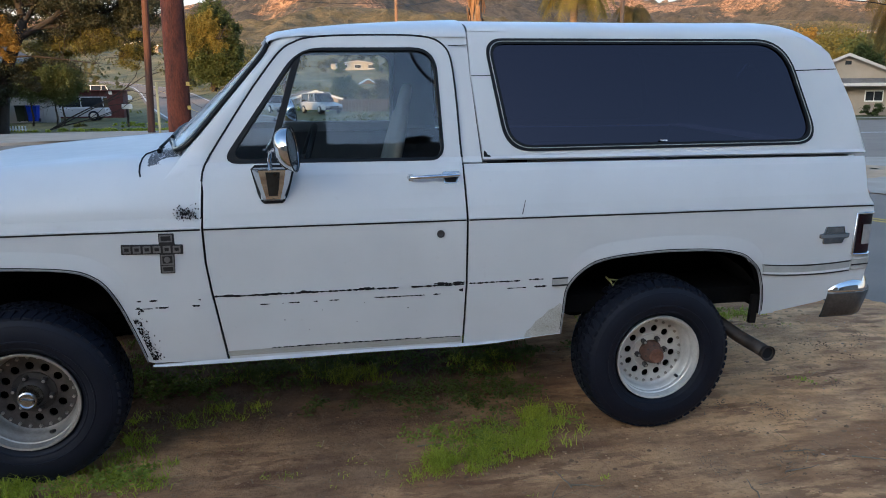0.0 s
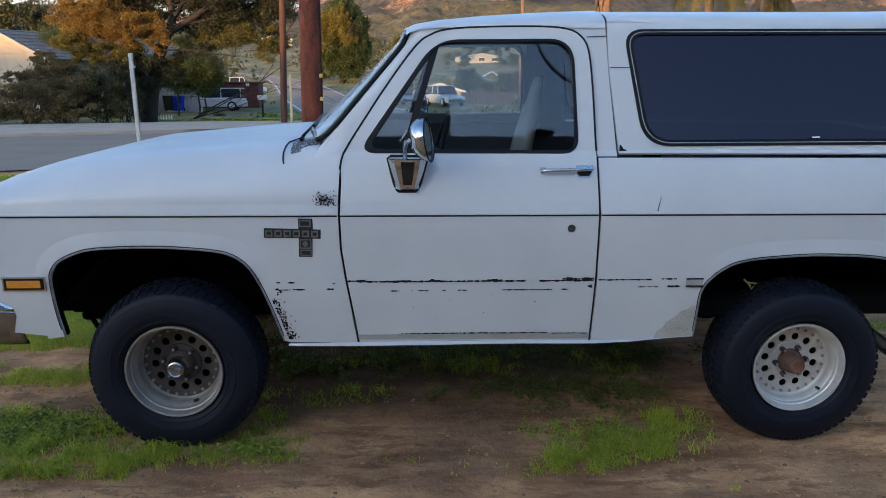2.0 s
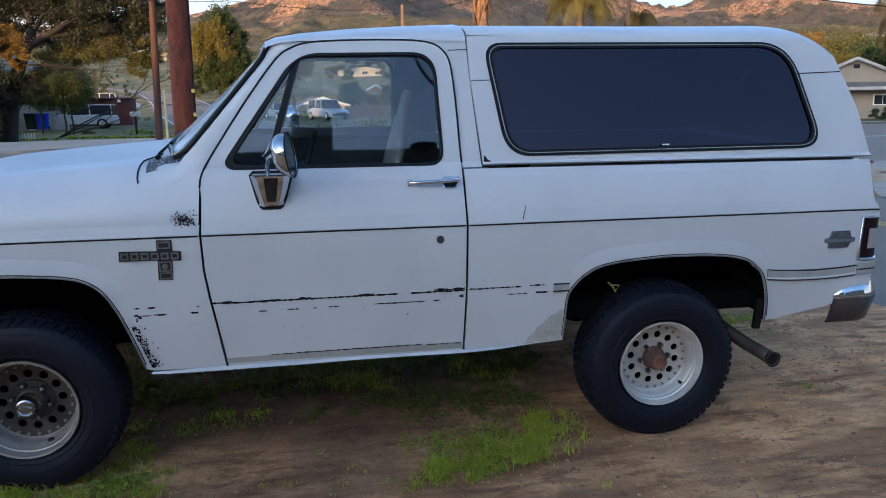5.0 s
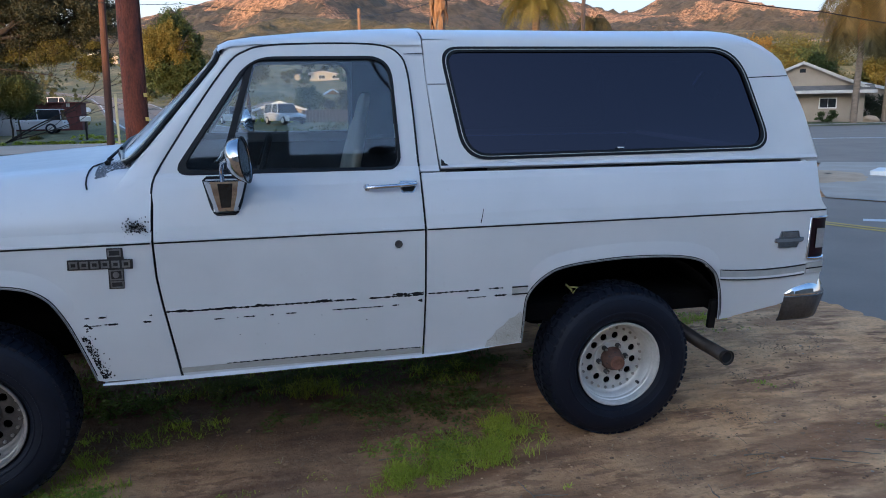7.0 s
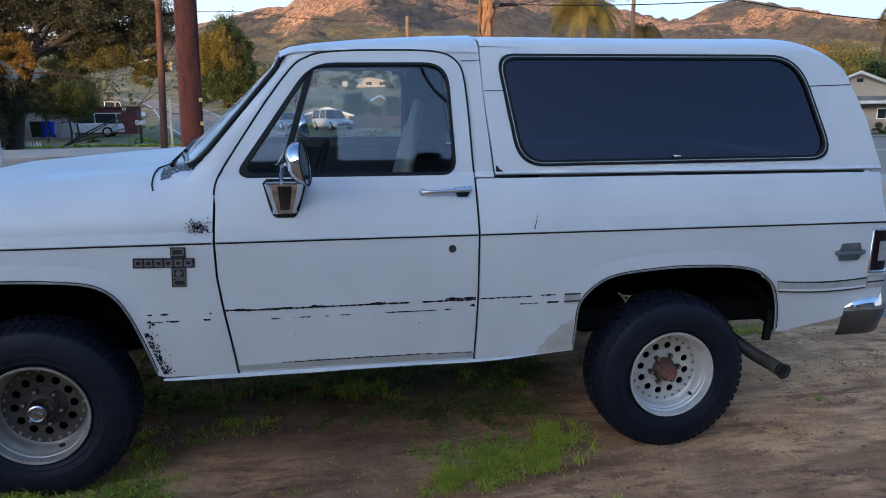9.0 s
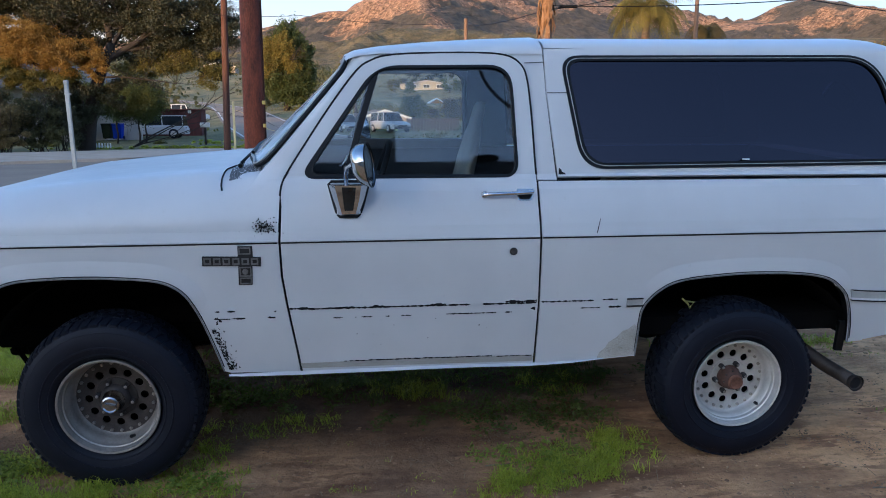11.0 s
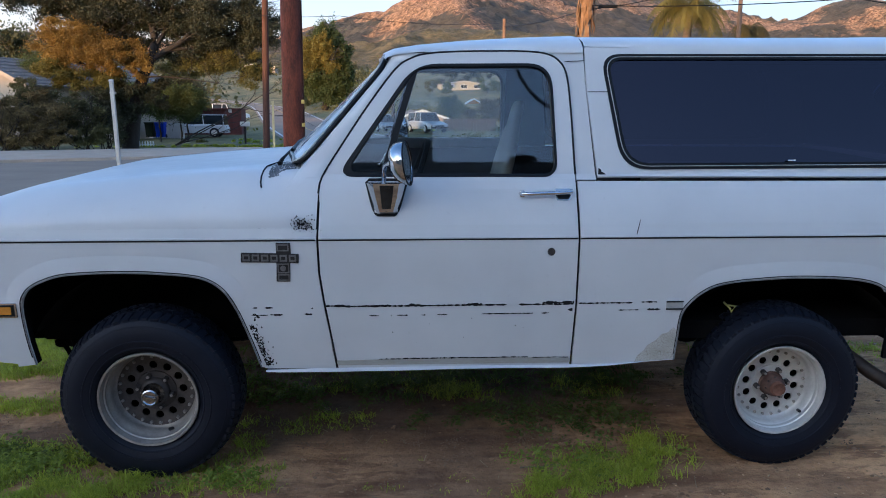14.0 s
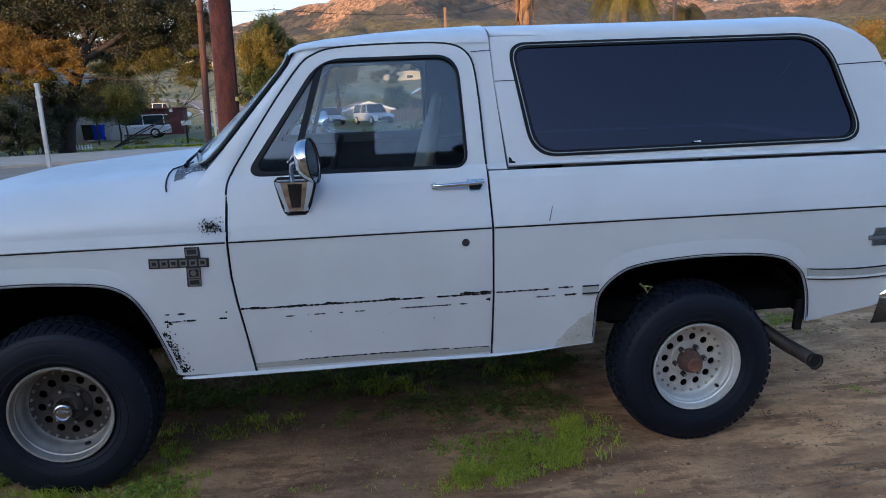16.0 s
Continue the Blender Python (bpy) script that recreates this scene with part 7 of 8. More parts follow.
def house(at, turn, wide, deep, eave, apex, wall, roofm, label, windows=(), siding_rows=0, over=0.45, trim=None):
    """A gabled house, its gable in front (towards -y), with roof, fascia, windows of (x, z, w, h)."""
    t = thing("house", label, "house", at)
    t.rotation_euler = (0, 0, radians(turn))
    h = wide / 2
    bm = bmesh.new()
    f = [bm.verts.new(p) for p in ((-h, 0, -0.2), (h, 0, -0.2), (h, 0, eave), (0, 0, apex), (-h, 0, eave))]
    g = [bm.verts.new((v.co.x, deep, v.co.z)) for v in f]
    bm.faces.new(f)
    bm.faces.new(g[::-1])
    for k in range(5):
        bm.faces.new((f[k], g[k], g[(k + 1) % 5], f[(k + 1) % 5]))
    w = part("wall", bm, wall, t)
    s = (apex - eave) / h
    for e in (-1, 1):
        r = part("roof", loft(bmesh.new(), [[(0, y, apex + 0.12), (e * (h + over), y, eave + 0.12 - s * over)] for y in np.linspace(-over, deep + over, 6)]), roofm, t, "grey shingle roof", solid=0.10)
        part("fascia", loft(bmesh.new(), [[(0, -over - 0.02, apex + 0.14), (e * (h + over), -over - 0.02, eave + 0.14 - s * over)], [(0, -over - 0.02, apex - 0.10), (e * (h + over), -over - 0.02, eave - 0.10 - s * over)]]), trim or TRIM_WHITE, r, "dull fascia board" if trim else "white fascia board", solid=0.05)
        for k in range(8):
            a = (k + 0.5) / 8
            part("shingle_course", bm_box(min(e * a * (h + over), e * (a * (h + over) + 0.02)), max(e * a * (h + over), e * (a * (h + over) + 0.02)), -over, deep + over, apex + 0.12 - s * a * (h + over) - 0.0, apex + 0.15 - s * a * (h + over)), roofm, r)
    for x, z, ww, hh in windows:
        win = part("window", bm_box(x - ww / 2 - 0.08, x + ww / 2 + 0.08, -0.05, 0.02, z - 0.08, z + hh + 0.08, r=0.01), TRIM_WHITE, t)
        for e in (-1, 1):
            part("pane", bm_box(x + (0.02 if e > 0 else -ww / 2), x + (ww / 2 if e > 0 else -0.02), -0.06, -0.04, z, z + hh), PANE_DARK, win)
    for k in range(siding_rows):
        z = 0.15 + k * 0.19
        half = h if z < eave else h * (apex - z) / (apex - eave)
        part("lap_board", loft(bmesh.new(), [[(-half, -0.03, z), (half, -0.03, z)], [(-half, -0.005, z + 0.18), (half, -0.005, z + 0.18)]]), wall, w, solid=0.01)
    return t


hr = house((44.3, 50.5, 0.05), -36, 9.2, 10, 2.70, 4.70, SIDING, SHINGLE, "tan stucco house with grey gabled roof", [(2.0, 1.15, 1.15, 0.70), (-2.2, 1.0, 1.5, 0.85)], trim=TRIM_DIMMED)
part("porch_roof", loft(bmesh.new(), [[(-5.2, -1.5, 2.42), (5.2, -1.5, 2.42)], [(-5.2, 0.2, 2.95), (5.2, 0.2, 2.95)]]), SHINGLE, hr, "grey shingle skirt roof", solid=0.08)
part("porch_fascia", bm_box(-5.25, 5.25, -1.56, -1.50, 2.25, 2.50), TRIM_DIMMED, hr, "fascia board, white dimmed for shade")
part("gable_vent", bm_box(-0.22, 0.22, -0.05, 0.0, 3.95, 4.25, r=0.01), PANE_DARK, hr)
house((51.5, 54, 0.05), -36, 8.5, 8, 2.4, 3.5, SIDING, SHINGLE, "tan garage wing with a low grey roof")
house((-24.95, 46.0, 0.05), -30, 9.0, 12, 3.45, 5.15, SIDING_L, SHINGLE, "tan lap-sided house behind shrubs", siding_rows=24, trim=surface("tan_trim_paint", (0.30, 0.24, 0.18), (0.40, 0.33, 0.26), 0.7, 3, 50, 0.1, 0.002))
house((17.5, 196, rise(17.5, 196)), 10, 11, 7, 1.5, 2.3, surface("cream_wall", (0.36, 0.31, 0.23), (0.46, 0.40, 0.31), 0.9, 1, 20), surface("pale_roof", (0.25, 0.20, 0.15), (0.36, 0.30, 0.24), 0.9, 1, 20), "cream ranch house on the valley slope", [(-3.6, 0.5, 1.6, 0.8), (0, 0.5, 1.6, 0.8), (3.6, 0.5, 1.6, 0.8)], trim=TRIM_DIMMED)
house((14.6, 138, rise(15.8, 138) - 0.9), 0, 2.9, 5, 0.9, 1.75, surface("ochre_wall", (0.32, 0.16, 0.06), (0.46, 0.26, 0.11), 0.9, 1, 20), TRIM_WHITE, "small ochre gabled house in the valley")
house((3.3, 80, 0.9), 12, 5.0, 5, 0.7, 1.45, SIDING_L, SHINGLE, "low house with a grey roof in the valley")
vf = thing("board_fence", "pale weathered board fence in the valley", "fence", (5.0, 66, 0.5))
for k in range(16):
    part("board", bm_box(k * 0.30, k * 0.30 + 0.27, 0, 0.03, -0.1, 1.0, r=0.005), POLE_GREY, vf)
part("rail", bm_box(0, 4.8, 0.03, 0.07, 0.75, 0.83), POLE_GREY, vf)
hb = house((5.6, -16.0, 0.0), 90, 9, 11, 6.2, 8.55, SIDING_L, SHINGLE, "two-storey lap-sided house with a dark shingle roof", [(-2, 1.0, 1.4, 1.1), (2, 1.0, 1.4, 1.1)])
part("chimney", bm_box(2.7, 3.4, 3.8, 4.7, 6.0, 8.05, r=0.02), SHINGLE, hb, "dark chimney block")
# two unseen houses, added to block the low sky from the truck
house((-8.2, -15.5, 0.0), 90, 8, 12, 5.2, 7.2, SIDING, SHINGLE, "unseen tan house added to cut low skylight", [(-2, 1.0, 1.4, 1.1), (2, 1.0, 1.4, 1.1)])
house((19.5, -15.0, 0.0), 90, 8, 11, 5.2, 7.2, SIDING_L, SHINGLE, "unseen pale house added to cut low skylight", [(-2, 1.0, 1.4, 1.1), (2, 1.0, 1.4, 1.1)])
dish = thing("satellite_dish", "dark satellite dish on the house roof", "satellite dish", (3.93, -13.0, 6.98))
part("mast", tube(bmesh.new(), [(0, 0, -0.1), (0, 0, 0.30), (0, 0.05, 0.44)], 0.03, 8), BLACK_TRIM, dish)
rf = part("reflector", lathe(bmesh.new(), [(0.0, 0.0), (0.01, 0.12), (0.03, 0.24), (0.06, 0.33)], 28), BLACK_TRIM, dish, solid=0.02)
rf.location, rf.rotation_euler = (0, 0.05, 0.46), (radians(-98), 0, 0)
sd = thing("service_cable", "thick black service cable drooping to the house", "cable", (0, 0, 0), "overhead wires")
part("wire", tube(bmesh.new(), [(x, -9.0, z) for x, z in rounded([(2.55, 9.6), (2.95, 8.3), (3.22, 7.40), (3.36, 7.03), (3.58, 6.74), (3.86, 6.53), (4.3, 6.38)])] + [(4.9, -10.5, 6.30), (5.3, -11.55, 6.28)], 0.030, 8), BLACK_TRIM, sd, smooth=60)
for k, (x, y) in enumerate(((-60, 330), (-20, 420), (150, 420), (300, 460), (340, 400), (40, 520))):
    house((x, y, rise(x, y)), 20 * k, 14, 9, 2.6, 4.2, SIDING_L, SHINGLE, "far pale house on the hillside", [(-3, 0.9, 2, 1.1), (3, 0.9, 2, 1.1)])
for k, (x, y, s) in enumerate(((48.9, 48.0, 0.55), (47.6, 48.4, 0.25))):
    st = bmesh.new()
    bmesh.ops.create_icosphere(st, subdivisions=3, radius=s)
    for v in st.verts:
        v.co = v.co * (1 + 0.25 * noise.noise(v.co * 2.2 + Vector((k, 0, 0))))
        v.co.z *= 0.62
        v.co.x *= 1.5
    o = part("boulder", st, surface("pale_boulder", (0.32, 0.24, 0.17), (0.46, 0.37, 0.28), 0.9, 2, 20), None, smooth=40)
    o.location = (x, y, 0.2)
    tagged(o, "pale tan garden boulder by the kerb", "boulder", "garden boulders")
for k, x in enumerate((50.3, 51.8, 53.4)):
    tree("hedge_bush", (x, 50.2, 0), "dark green garden hedge bush", "bush", 0.5, 0.08, [(0, 0, 1.15, 1.1, 0.9, 1.1, 1500, 0.16, LEAF_DARK)], 90 + k, depth=1)
tree("hedge_bush", (45.0, 48.2, 0), "low green bush below the house window", "bush", 0.3, 0.06, [(0, 0, 0.5, 1.0, 0.6, 0.45, 900, 0.13, LEAF_GREEN)], 96, depth=1)


# ---- parked vehicles and yard things ----
def car(at, turn, length, wide, high, colour, label, box_back=True):
    """A parked car: body with wheel openings, glasshouse, lamps and wheels. It faces +x before it is turned."""
    t = thing("parked_car", label, "car", at)
    t.rotation_euler = (0, 0, radians(turn))
    paint = surface("car_paint", tuple(c * 0.85 for c in colour), colour, 0.3, 1, 40, 0.02, 0.001, coat=0.4)
    L, W, H = length / 2, wide / 2, high
    belt = H * 0.56
    rows = []
    for x, zt, w in ((-L, belt * 0.75, 0.86), (-L + 0.12, belt, 0.95), (-L * 0.5, belt + 0.04, 1.0), (L * 0.35, belt, 1.0), (L * 0.62, belt - 0.10, 0.98), (L - 0.15, belt - 0.20, 0.93), (L, belt - 0.32, 0.84)):
        rows.append([(x, -W * w, 0.30), (x, -W * w, zt - 0.10), (x, -W * w * 0.93, zt), (x, W * w * 0.93, zt), (x, W * w, zt - 0.10), (x, W * w, 0.30)])
    part("body", loft(bmesh.new(), rows, closed=True), paint, t, smooth=30)
    part("rear_panel", bm_box(-L - 0.02, -L + 0.02, -W * 0.84, W * 0.84, 0.32, belt * 0.74, r=0.01), paint, t)
    part("nose", bm_box(L - 0.03, L + 0.03, -W * 0.82, W * 0.82, 0.32, belt - 0.34, r=0.02), BLACK_TRIM, t, "dark grille")
    xb, xf = (-L + 0.10 if box_back else -L * 0.45), L * 0.36
    cab_rows = [[(xb, -W * 0.93, belt - 0.02), (xb + 0.10, -W * 0.80, H - 0.05), (xf - 0.62, -W * 0.80, H - 0.05), (xf, -W * 0.93, belt - 0.02)], [(xb, W * 0.93, belt - 0.02), (xb + 0.10, W * 0.80, H - 0.05), (xf - 0.62, W * 0.80, H - 0.05), (xf, W * 0.93, belt - 0.02)]]
    g = bmesh.new()
    loft(g, cab_rows)
    for r in cab_rows:
        g.faces.new([g.verts.new(p) for p in r])
    part("glasshouse", g, PANE_DARK, t, "dark windows")
    part("roof", bm_box(xb + 0.06, xf - 0.60, -W * 0.81, W * 0.81, H - 0.06, H, r=0.02), paint, t)
    for x in (xb + 0.12, (xb + xf) / 2, xf - 0.30):
        for e in (-1, 1):
            part("window_pillar", tube(bmesh.new(), [(x - 0.03, e * W * 0.935, belt), (x + (0.03 if x < xf - 0.4 else -0.30), e * W * 0.815, H - 0.04)], 0.035, 6), paint, t)
    for x in (-L + 0.85, L - 0.85):
        for e in (-1, 1):
            w = part("wheel", lathe(bmesh.new(), [(-0.11, 0.0), (-0.11, 0.30), (-0.08, 0.34), (0.08, 0.34), (0.11, 0.30), (0.11, 0.0)], 24, (x, e * (W - 0.08), 0.34)), TYRE, t, smooth=40)
            part("rim", lathe(bmesh.new(), [(-0.02, 0.21), (0.02, 0.21), (0.03, 0.10), (0.03, 0.0)] if e > 0 else [(0.02, 0.21), (-0.02, 0.21), (-0.03, 0.10), (-0.03, 0.0)], 16, (x, e * (W + 0.03), 0.34)), RIM_ALLOY, w)
    for e in (-1, 1):
        part("headlamp", bm_box(L - 0.06, L + 0.04, e * W * 0.62 - 0.16, e * W * 0.62 + 0.16, belt - 0.46, belt - 0.32, r=0.02), CLEAR_LENS, t)
        part("tail_lamp", bm_box(-L - 0.03, -L + 0.04, e * W * 0.78 - 0.08, e * W * 0.78 + 0.08, 0.7, belt * 0.74 + 0.1, r=0.02), RED_LENS, t)
    return t


car((-13.85, 52.9, rise(0, 52.9)), 184, 4.6, 1.85, 1.62, (0.55, 0.55, 0.56), "white sport utility car parked by a bin")
car((3.3, 62, rise(0, 62)), -65, 4.6, 1.85, 1.72, (0.36, 0.37, 0.39), "silver-white sport utility car parked in the valley")
car((-0.6, 64, rise(0, 64)), -70, 4.5, 1.8, 1.5, (0.30, 0.31, 0.33), "grey saloon car parked in the valley", False)
car((-15.8, 70, rise(0, 70) + 0.75), 15, 4.8, 1.8, 1.6, (0.64, 0.64, 0.62), "white pickup parked up the bank", False)
shed = thing("garden_shed", "low dark red-brown shed behind the parked car", "shed", (-13.8, 58.5, 0.2))
MAROON = surface("maroon_boards", (0.050, 0.012, 0.010), (0.11, 0.030, 0.024), 0.8, 2, 30, 0.3, 0.005)
for k in range(14):
    part("board", bm_box(-2.2 + k * 0.32, -1.89 + k * 0.32, -0.9, 0.9, 0, 2.0, r=0.01), MAROON, shed)
part("roof", bm_box(-2.4, 2.45, -1.1, 1.1, 2.0, 2.08), MAROON, shed)
part("sign", bm_box(1.3, 1.55, -0.95, -0.92, 1.75, 2.0), TRIM_WHITE, shed, "small white square plate")


def bin_cart(at, colour, label):
    t = thing("wheelie_bin", label, "bin", at, "wheeled bins")
    mat = surface("bin_plastic", tuple(c * 0.7 for c in colour), colour, 0.6, 4, 60, 0.1, 0.002, gloss=0.15)
    part("tub", loft(bmesh.new(), [[(-w, -d, z), (w, -d, z), (w, d, z), (-w, d, z)] for w, d, z in ((0.24, 0.27, 0.06), (0.30, 0.36, 0.98))], closed=True), mat, t, solid=0.02)
    part("lid", bm_box(-0.33, 0.33, -0.40, 0.40, 0.98, 1.06, r=0.03), mat, t)
    for e in (-1, 1):
        part("wheel", tube(bmesh.new(), [(e * 0.27 - 0.03, 0.28, 0.12), (e * 0.27 + 0.03, 0.28, 0.12)], 0.12, 14), TYRE, t)
    part("handle", tube(bmesh.new(), [(-0.25, 0.43, 0.98), (0.25, 0.43, 0.98)], 0.02, 8), mat, t)
    return t


bin_cart((-15.45, 50, 0.18), (0.004, 0.030, 0.42), "blue plastic wheeled bin by a white wall")
bin_cart((-16.2, 50.2, 0.18), (0.004, 0.012, 0.008), "dark green plastic wheeled bin")
SIDING_PALE = surface("chalky_wall", (0.40, 0.39, 0.37), (0.50, 0.49, 0.47), 0.9, 2, 30)
gw = thing("garden_wall", "low white garden wall behind the bins", "wall", (-15.8, 51.2, 0.1))
for k in range(4):
    part("panel", bm_box(-2.4 + k * 1.0, -1.43 + k * 1.0, 0, 0.12, 0, 1.05, r=0.01), SIDING_PALE, gw)
pf = thing("picket_fence", "tiny white picket edging along the pavement", "fence", (-12.6, 37.0, 0.08))
for k in range(12):
    part("picket", bm_box(-0.8 + k * 0.14, -0.74 + k * 0.14, 0, 0.03, 0, 0.24, r=0.006), TRIM_WHITE, pf)
part("rail", bm_box(-0.82, 0.84, 0.03, 0.05, 0.08, 0.11), TRIM_WHITE, pf)
mb = thing("mailbox", "white mailbox on a dark post", "mailbox", (-8.5, 44, 0.05))
part("post", bm_box(-0.05, 0.05, -0.05, 0.05, -0.1, 1.0), BARK, mb)
part("box", bm_box(-0.28, 0.28, -0.12, 0.12, 0.98, 1.26, r=0.04), TRIM_WHITE, mb)
# a fallen, leafless branch by the pavement
br = thing("fallen_branch", "bare dark fallen branch leaning up from the verge", "branch", (-11.0, 39.0, 0.05))
rg = np.random.default_rng(12)
for d in ((1.5, 0.2, 0.35), (1.2, 0.1, 1.0), (1.7, -0.1, 0.6)):
    bm, tips = bmesh.new(), []
    limbs(bm, (-0.3, 0, 0), d, 5.4 if d[2] == 1.0 else 3.2, 0.042, 2, rg, tips, 0.30, 0.3)
    tagged(part("limb", bm, BARK, br), kind="stuff")

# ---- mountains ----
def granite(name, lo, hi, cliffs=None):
    """Bare granite that breaks through chaparral; more of it the lower lo and hi are; cliffs: the stretch of x where
    bare rock faces stand; shade beyond them is put in as darker brush.
    """
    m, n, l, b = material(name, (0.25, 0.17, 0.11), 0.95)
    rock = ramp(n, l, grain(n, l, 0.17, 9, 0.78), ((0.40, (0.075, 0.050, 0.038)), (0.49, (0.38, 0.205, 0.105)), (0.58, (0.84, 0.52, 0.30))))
    # brush colour, darkened to carry the shade of the slopes as well
    brush_and_shade = ramp(n, l, grain(n, l, 0.09, 9, 0.8), ((0.38, (0.030, 0.034, 0.030)), (0.55, (0.070, 0.068, 0.055)), (0.72, (0.16, 0.135, 0.10))))
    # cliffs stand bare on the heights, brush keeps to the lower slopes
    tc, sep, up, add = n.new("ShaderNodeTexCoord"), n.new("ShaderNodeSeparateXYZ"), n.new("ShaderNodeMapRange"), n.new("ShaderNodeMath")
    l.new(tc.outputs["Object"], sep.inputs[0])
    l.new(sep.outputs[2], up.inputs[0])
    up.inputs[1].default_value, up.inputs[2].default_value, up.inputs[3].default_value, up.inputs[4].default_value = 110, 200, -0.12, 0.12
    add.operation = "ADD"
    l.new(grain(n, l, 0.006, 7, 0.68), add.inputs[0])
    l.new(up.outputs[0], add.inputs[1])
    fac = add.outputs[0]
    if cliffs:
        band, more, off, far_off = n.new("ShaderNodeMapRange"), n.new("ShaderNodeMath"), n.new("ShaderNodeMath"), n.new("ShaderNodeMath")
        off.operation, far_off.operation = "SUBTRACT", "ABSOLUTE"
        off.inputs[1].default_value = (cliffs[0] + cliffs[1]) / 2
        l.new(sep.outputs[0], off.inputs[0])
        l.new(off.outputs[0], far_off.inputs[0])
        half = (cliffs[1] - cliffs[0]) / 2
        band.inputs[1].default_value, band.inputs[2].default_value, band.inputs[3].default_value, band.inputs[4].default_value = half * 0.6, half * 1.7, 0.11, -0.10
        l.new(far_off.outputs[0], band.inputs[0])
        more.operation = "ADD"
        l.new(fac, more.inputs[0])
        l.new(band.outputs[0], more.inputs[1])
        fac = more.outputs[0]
    c = mixed(n, l, ramp(n, l, fac, ((lo, (0, 0, 0)), (hi, (1, 1, 1)))), brush_and_shade, rock)
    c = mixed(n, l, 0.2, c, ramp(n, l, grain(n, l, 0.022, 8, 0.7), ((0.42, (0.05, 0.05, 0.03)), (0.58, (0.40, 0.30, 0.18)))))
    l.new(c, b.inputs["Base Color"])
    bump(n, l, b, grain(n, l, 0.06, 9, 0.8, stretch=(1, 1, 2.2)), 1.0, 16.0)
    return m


def chaparral():
    """Green-brown brush over dry grass."""
    m, n, l, b = material("chaparral_brush", (0.12, 0.10, 0.05), 0.95)
    c = ramp(n, l, grain(n, l, 0.05, 9, 0.75), ((0.36, (0.036, 0.038, 0.016)), (0.5, (0.125, 0.105, 0.045)), (0.66, (0.34, 0.25, 0.11))))
    c = mixed(n, l, 0.4, c, ramp(n, l, grain(n, l, 0.35, 7, 0.75), ((0.40, (0.022, 0.026, 0.014)), (0.6, (0.17, 0.145, 0.07)))))
    l.new(c, b.inputs["Base Color"])
    bump(n, l, b, grain(n, l, 0.3, 8, 0.75), 1.0, 4.0)
    return m


CHAPARRAL = chaparral()
GRANITE, GRANITE_BARE = granite("granite_chaparral_and_shade", 0.49, 0.55, (-40, 125)), granite("boulder_granite", 0.57, 0.64)


def mountain(name, x0, x1, y0, y1, ridge_x, ridge_z, label, seed, mat=GRANITE, reach=((0, 1), (1, 1))):
    """A mountain: its ridge runs across, with spurs, gullies and outcrops on its face."""
    nx, ny = 300, 100
    rows = []
    for j in range(ny):
        v = j / (ny - 1)
        y = y0 + (y1 - y0) * v
        row = []
        for i in range(nx):
            x = x0 + (x1 - x0) * i / (nx - 1)
            top = interp(x, ridge_x, ridge_z)
            prof = (min(1.0, v / 0.62) ** 0.8) if v < 0.62 else 1 - ((v - 0.62) / 0.38) ** 1.5
            p = Vector((x / 210, y / 260, seed))
            spur = noise.ridged_multi_fractal(p, 0.9, 2.2, 6, 1.0, 2.0) - 1.1
            crag = noise.fractal(p * 7, 0.6, 2.3, 5)
            face = math.sin(math.pi * min(1, v / 0.62)) if v < 0.62 else 0.0
            k = interp(x, reach[0], reach[1])
            row.append((x * k, y * k, 1.5 + k * (43.5 + (top - 45) * prof + min(spur * 20, 40 * (1 - v / 0.62)) * face + crag * 7 * (0.15 + face))))
        rows.append(row)
    ob = part(name, loft(bmesh.new(), rows), mat, None, smooth=40)
    return tagged(ob, label, "mountain", kind="structure")


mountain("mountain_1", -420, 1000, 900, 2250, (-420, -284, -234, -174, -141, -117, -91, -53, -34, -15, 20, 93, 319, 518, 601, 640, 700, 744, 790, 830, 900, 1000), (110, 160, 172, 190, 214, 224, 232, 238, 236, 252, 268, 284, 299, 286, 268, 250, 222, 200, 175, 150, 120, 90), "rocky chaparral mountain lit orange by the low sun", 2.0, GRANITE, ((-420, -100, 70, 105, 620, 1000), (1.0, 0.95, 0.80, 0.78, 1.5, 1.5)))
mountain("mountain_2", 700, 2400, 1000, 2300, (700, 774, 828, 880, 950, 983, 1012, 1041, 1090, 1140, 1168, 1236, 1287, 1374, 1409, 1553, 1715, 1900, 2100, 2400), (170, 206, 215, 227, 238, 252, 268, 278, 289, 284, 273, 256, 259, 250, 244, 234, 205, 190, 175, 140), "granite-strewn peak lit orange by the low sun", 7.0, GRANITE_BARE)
mountain("foothill", -420, 1700, 900, 2250, (-420, -300, -194, -117, -29, 10, 61, 112, 214, 305, 369, 448, 600, 760, 879, 1033, 1192, 1360, 1700), (100, 125, 146, 163, 171, 189, 201, 203, 199, 192, 190, 180, 172, 170, 174, 174, 190, 180, 150), "low green-brown chaparral hill before the mountains", 4.0, CHAPARRAL, ((0, 1), (0.4, 0.4)))
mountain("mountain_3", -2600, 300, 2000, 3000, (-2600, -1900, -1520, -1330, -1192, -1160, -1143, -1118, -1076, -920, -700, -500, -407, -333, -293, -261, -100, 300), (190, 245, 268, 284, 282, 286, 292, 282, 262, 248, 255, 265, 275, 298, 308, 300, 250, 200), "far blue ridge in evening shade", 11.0)

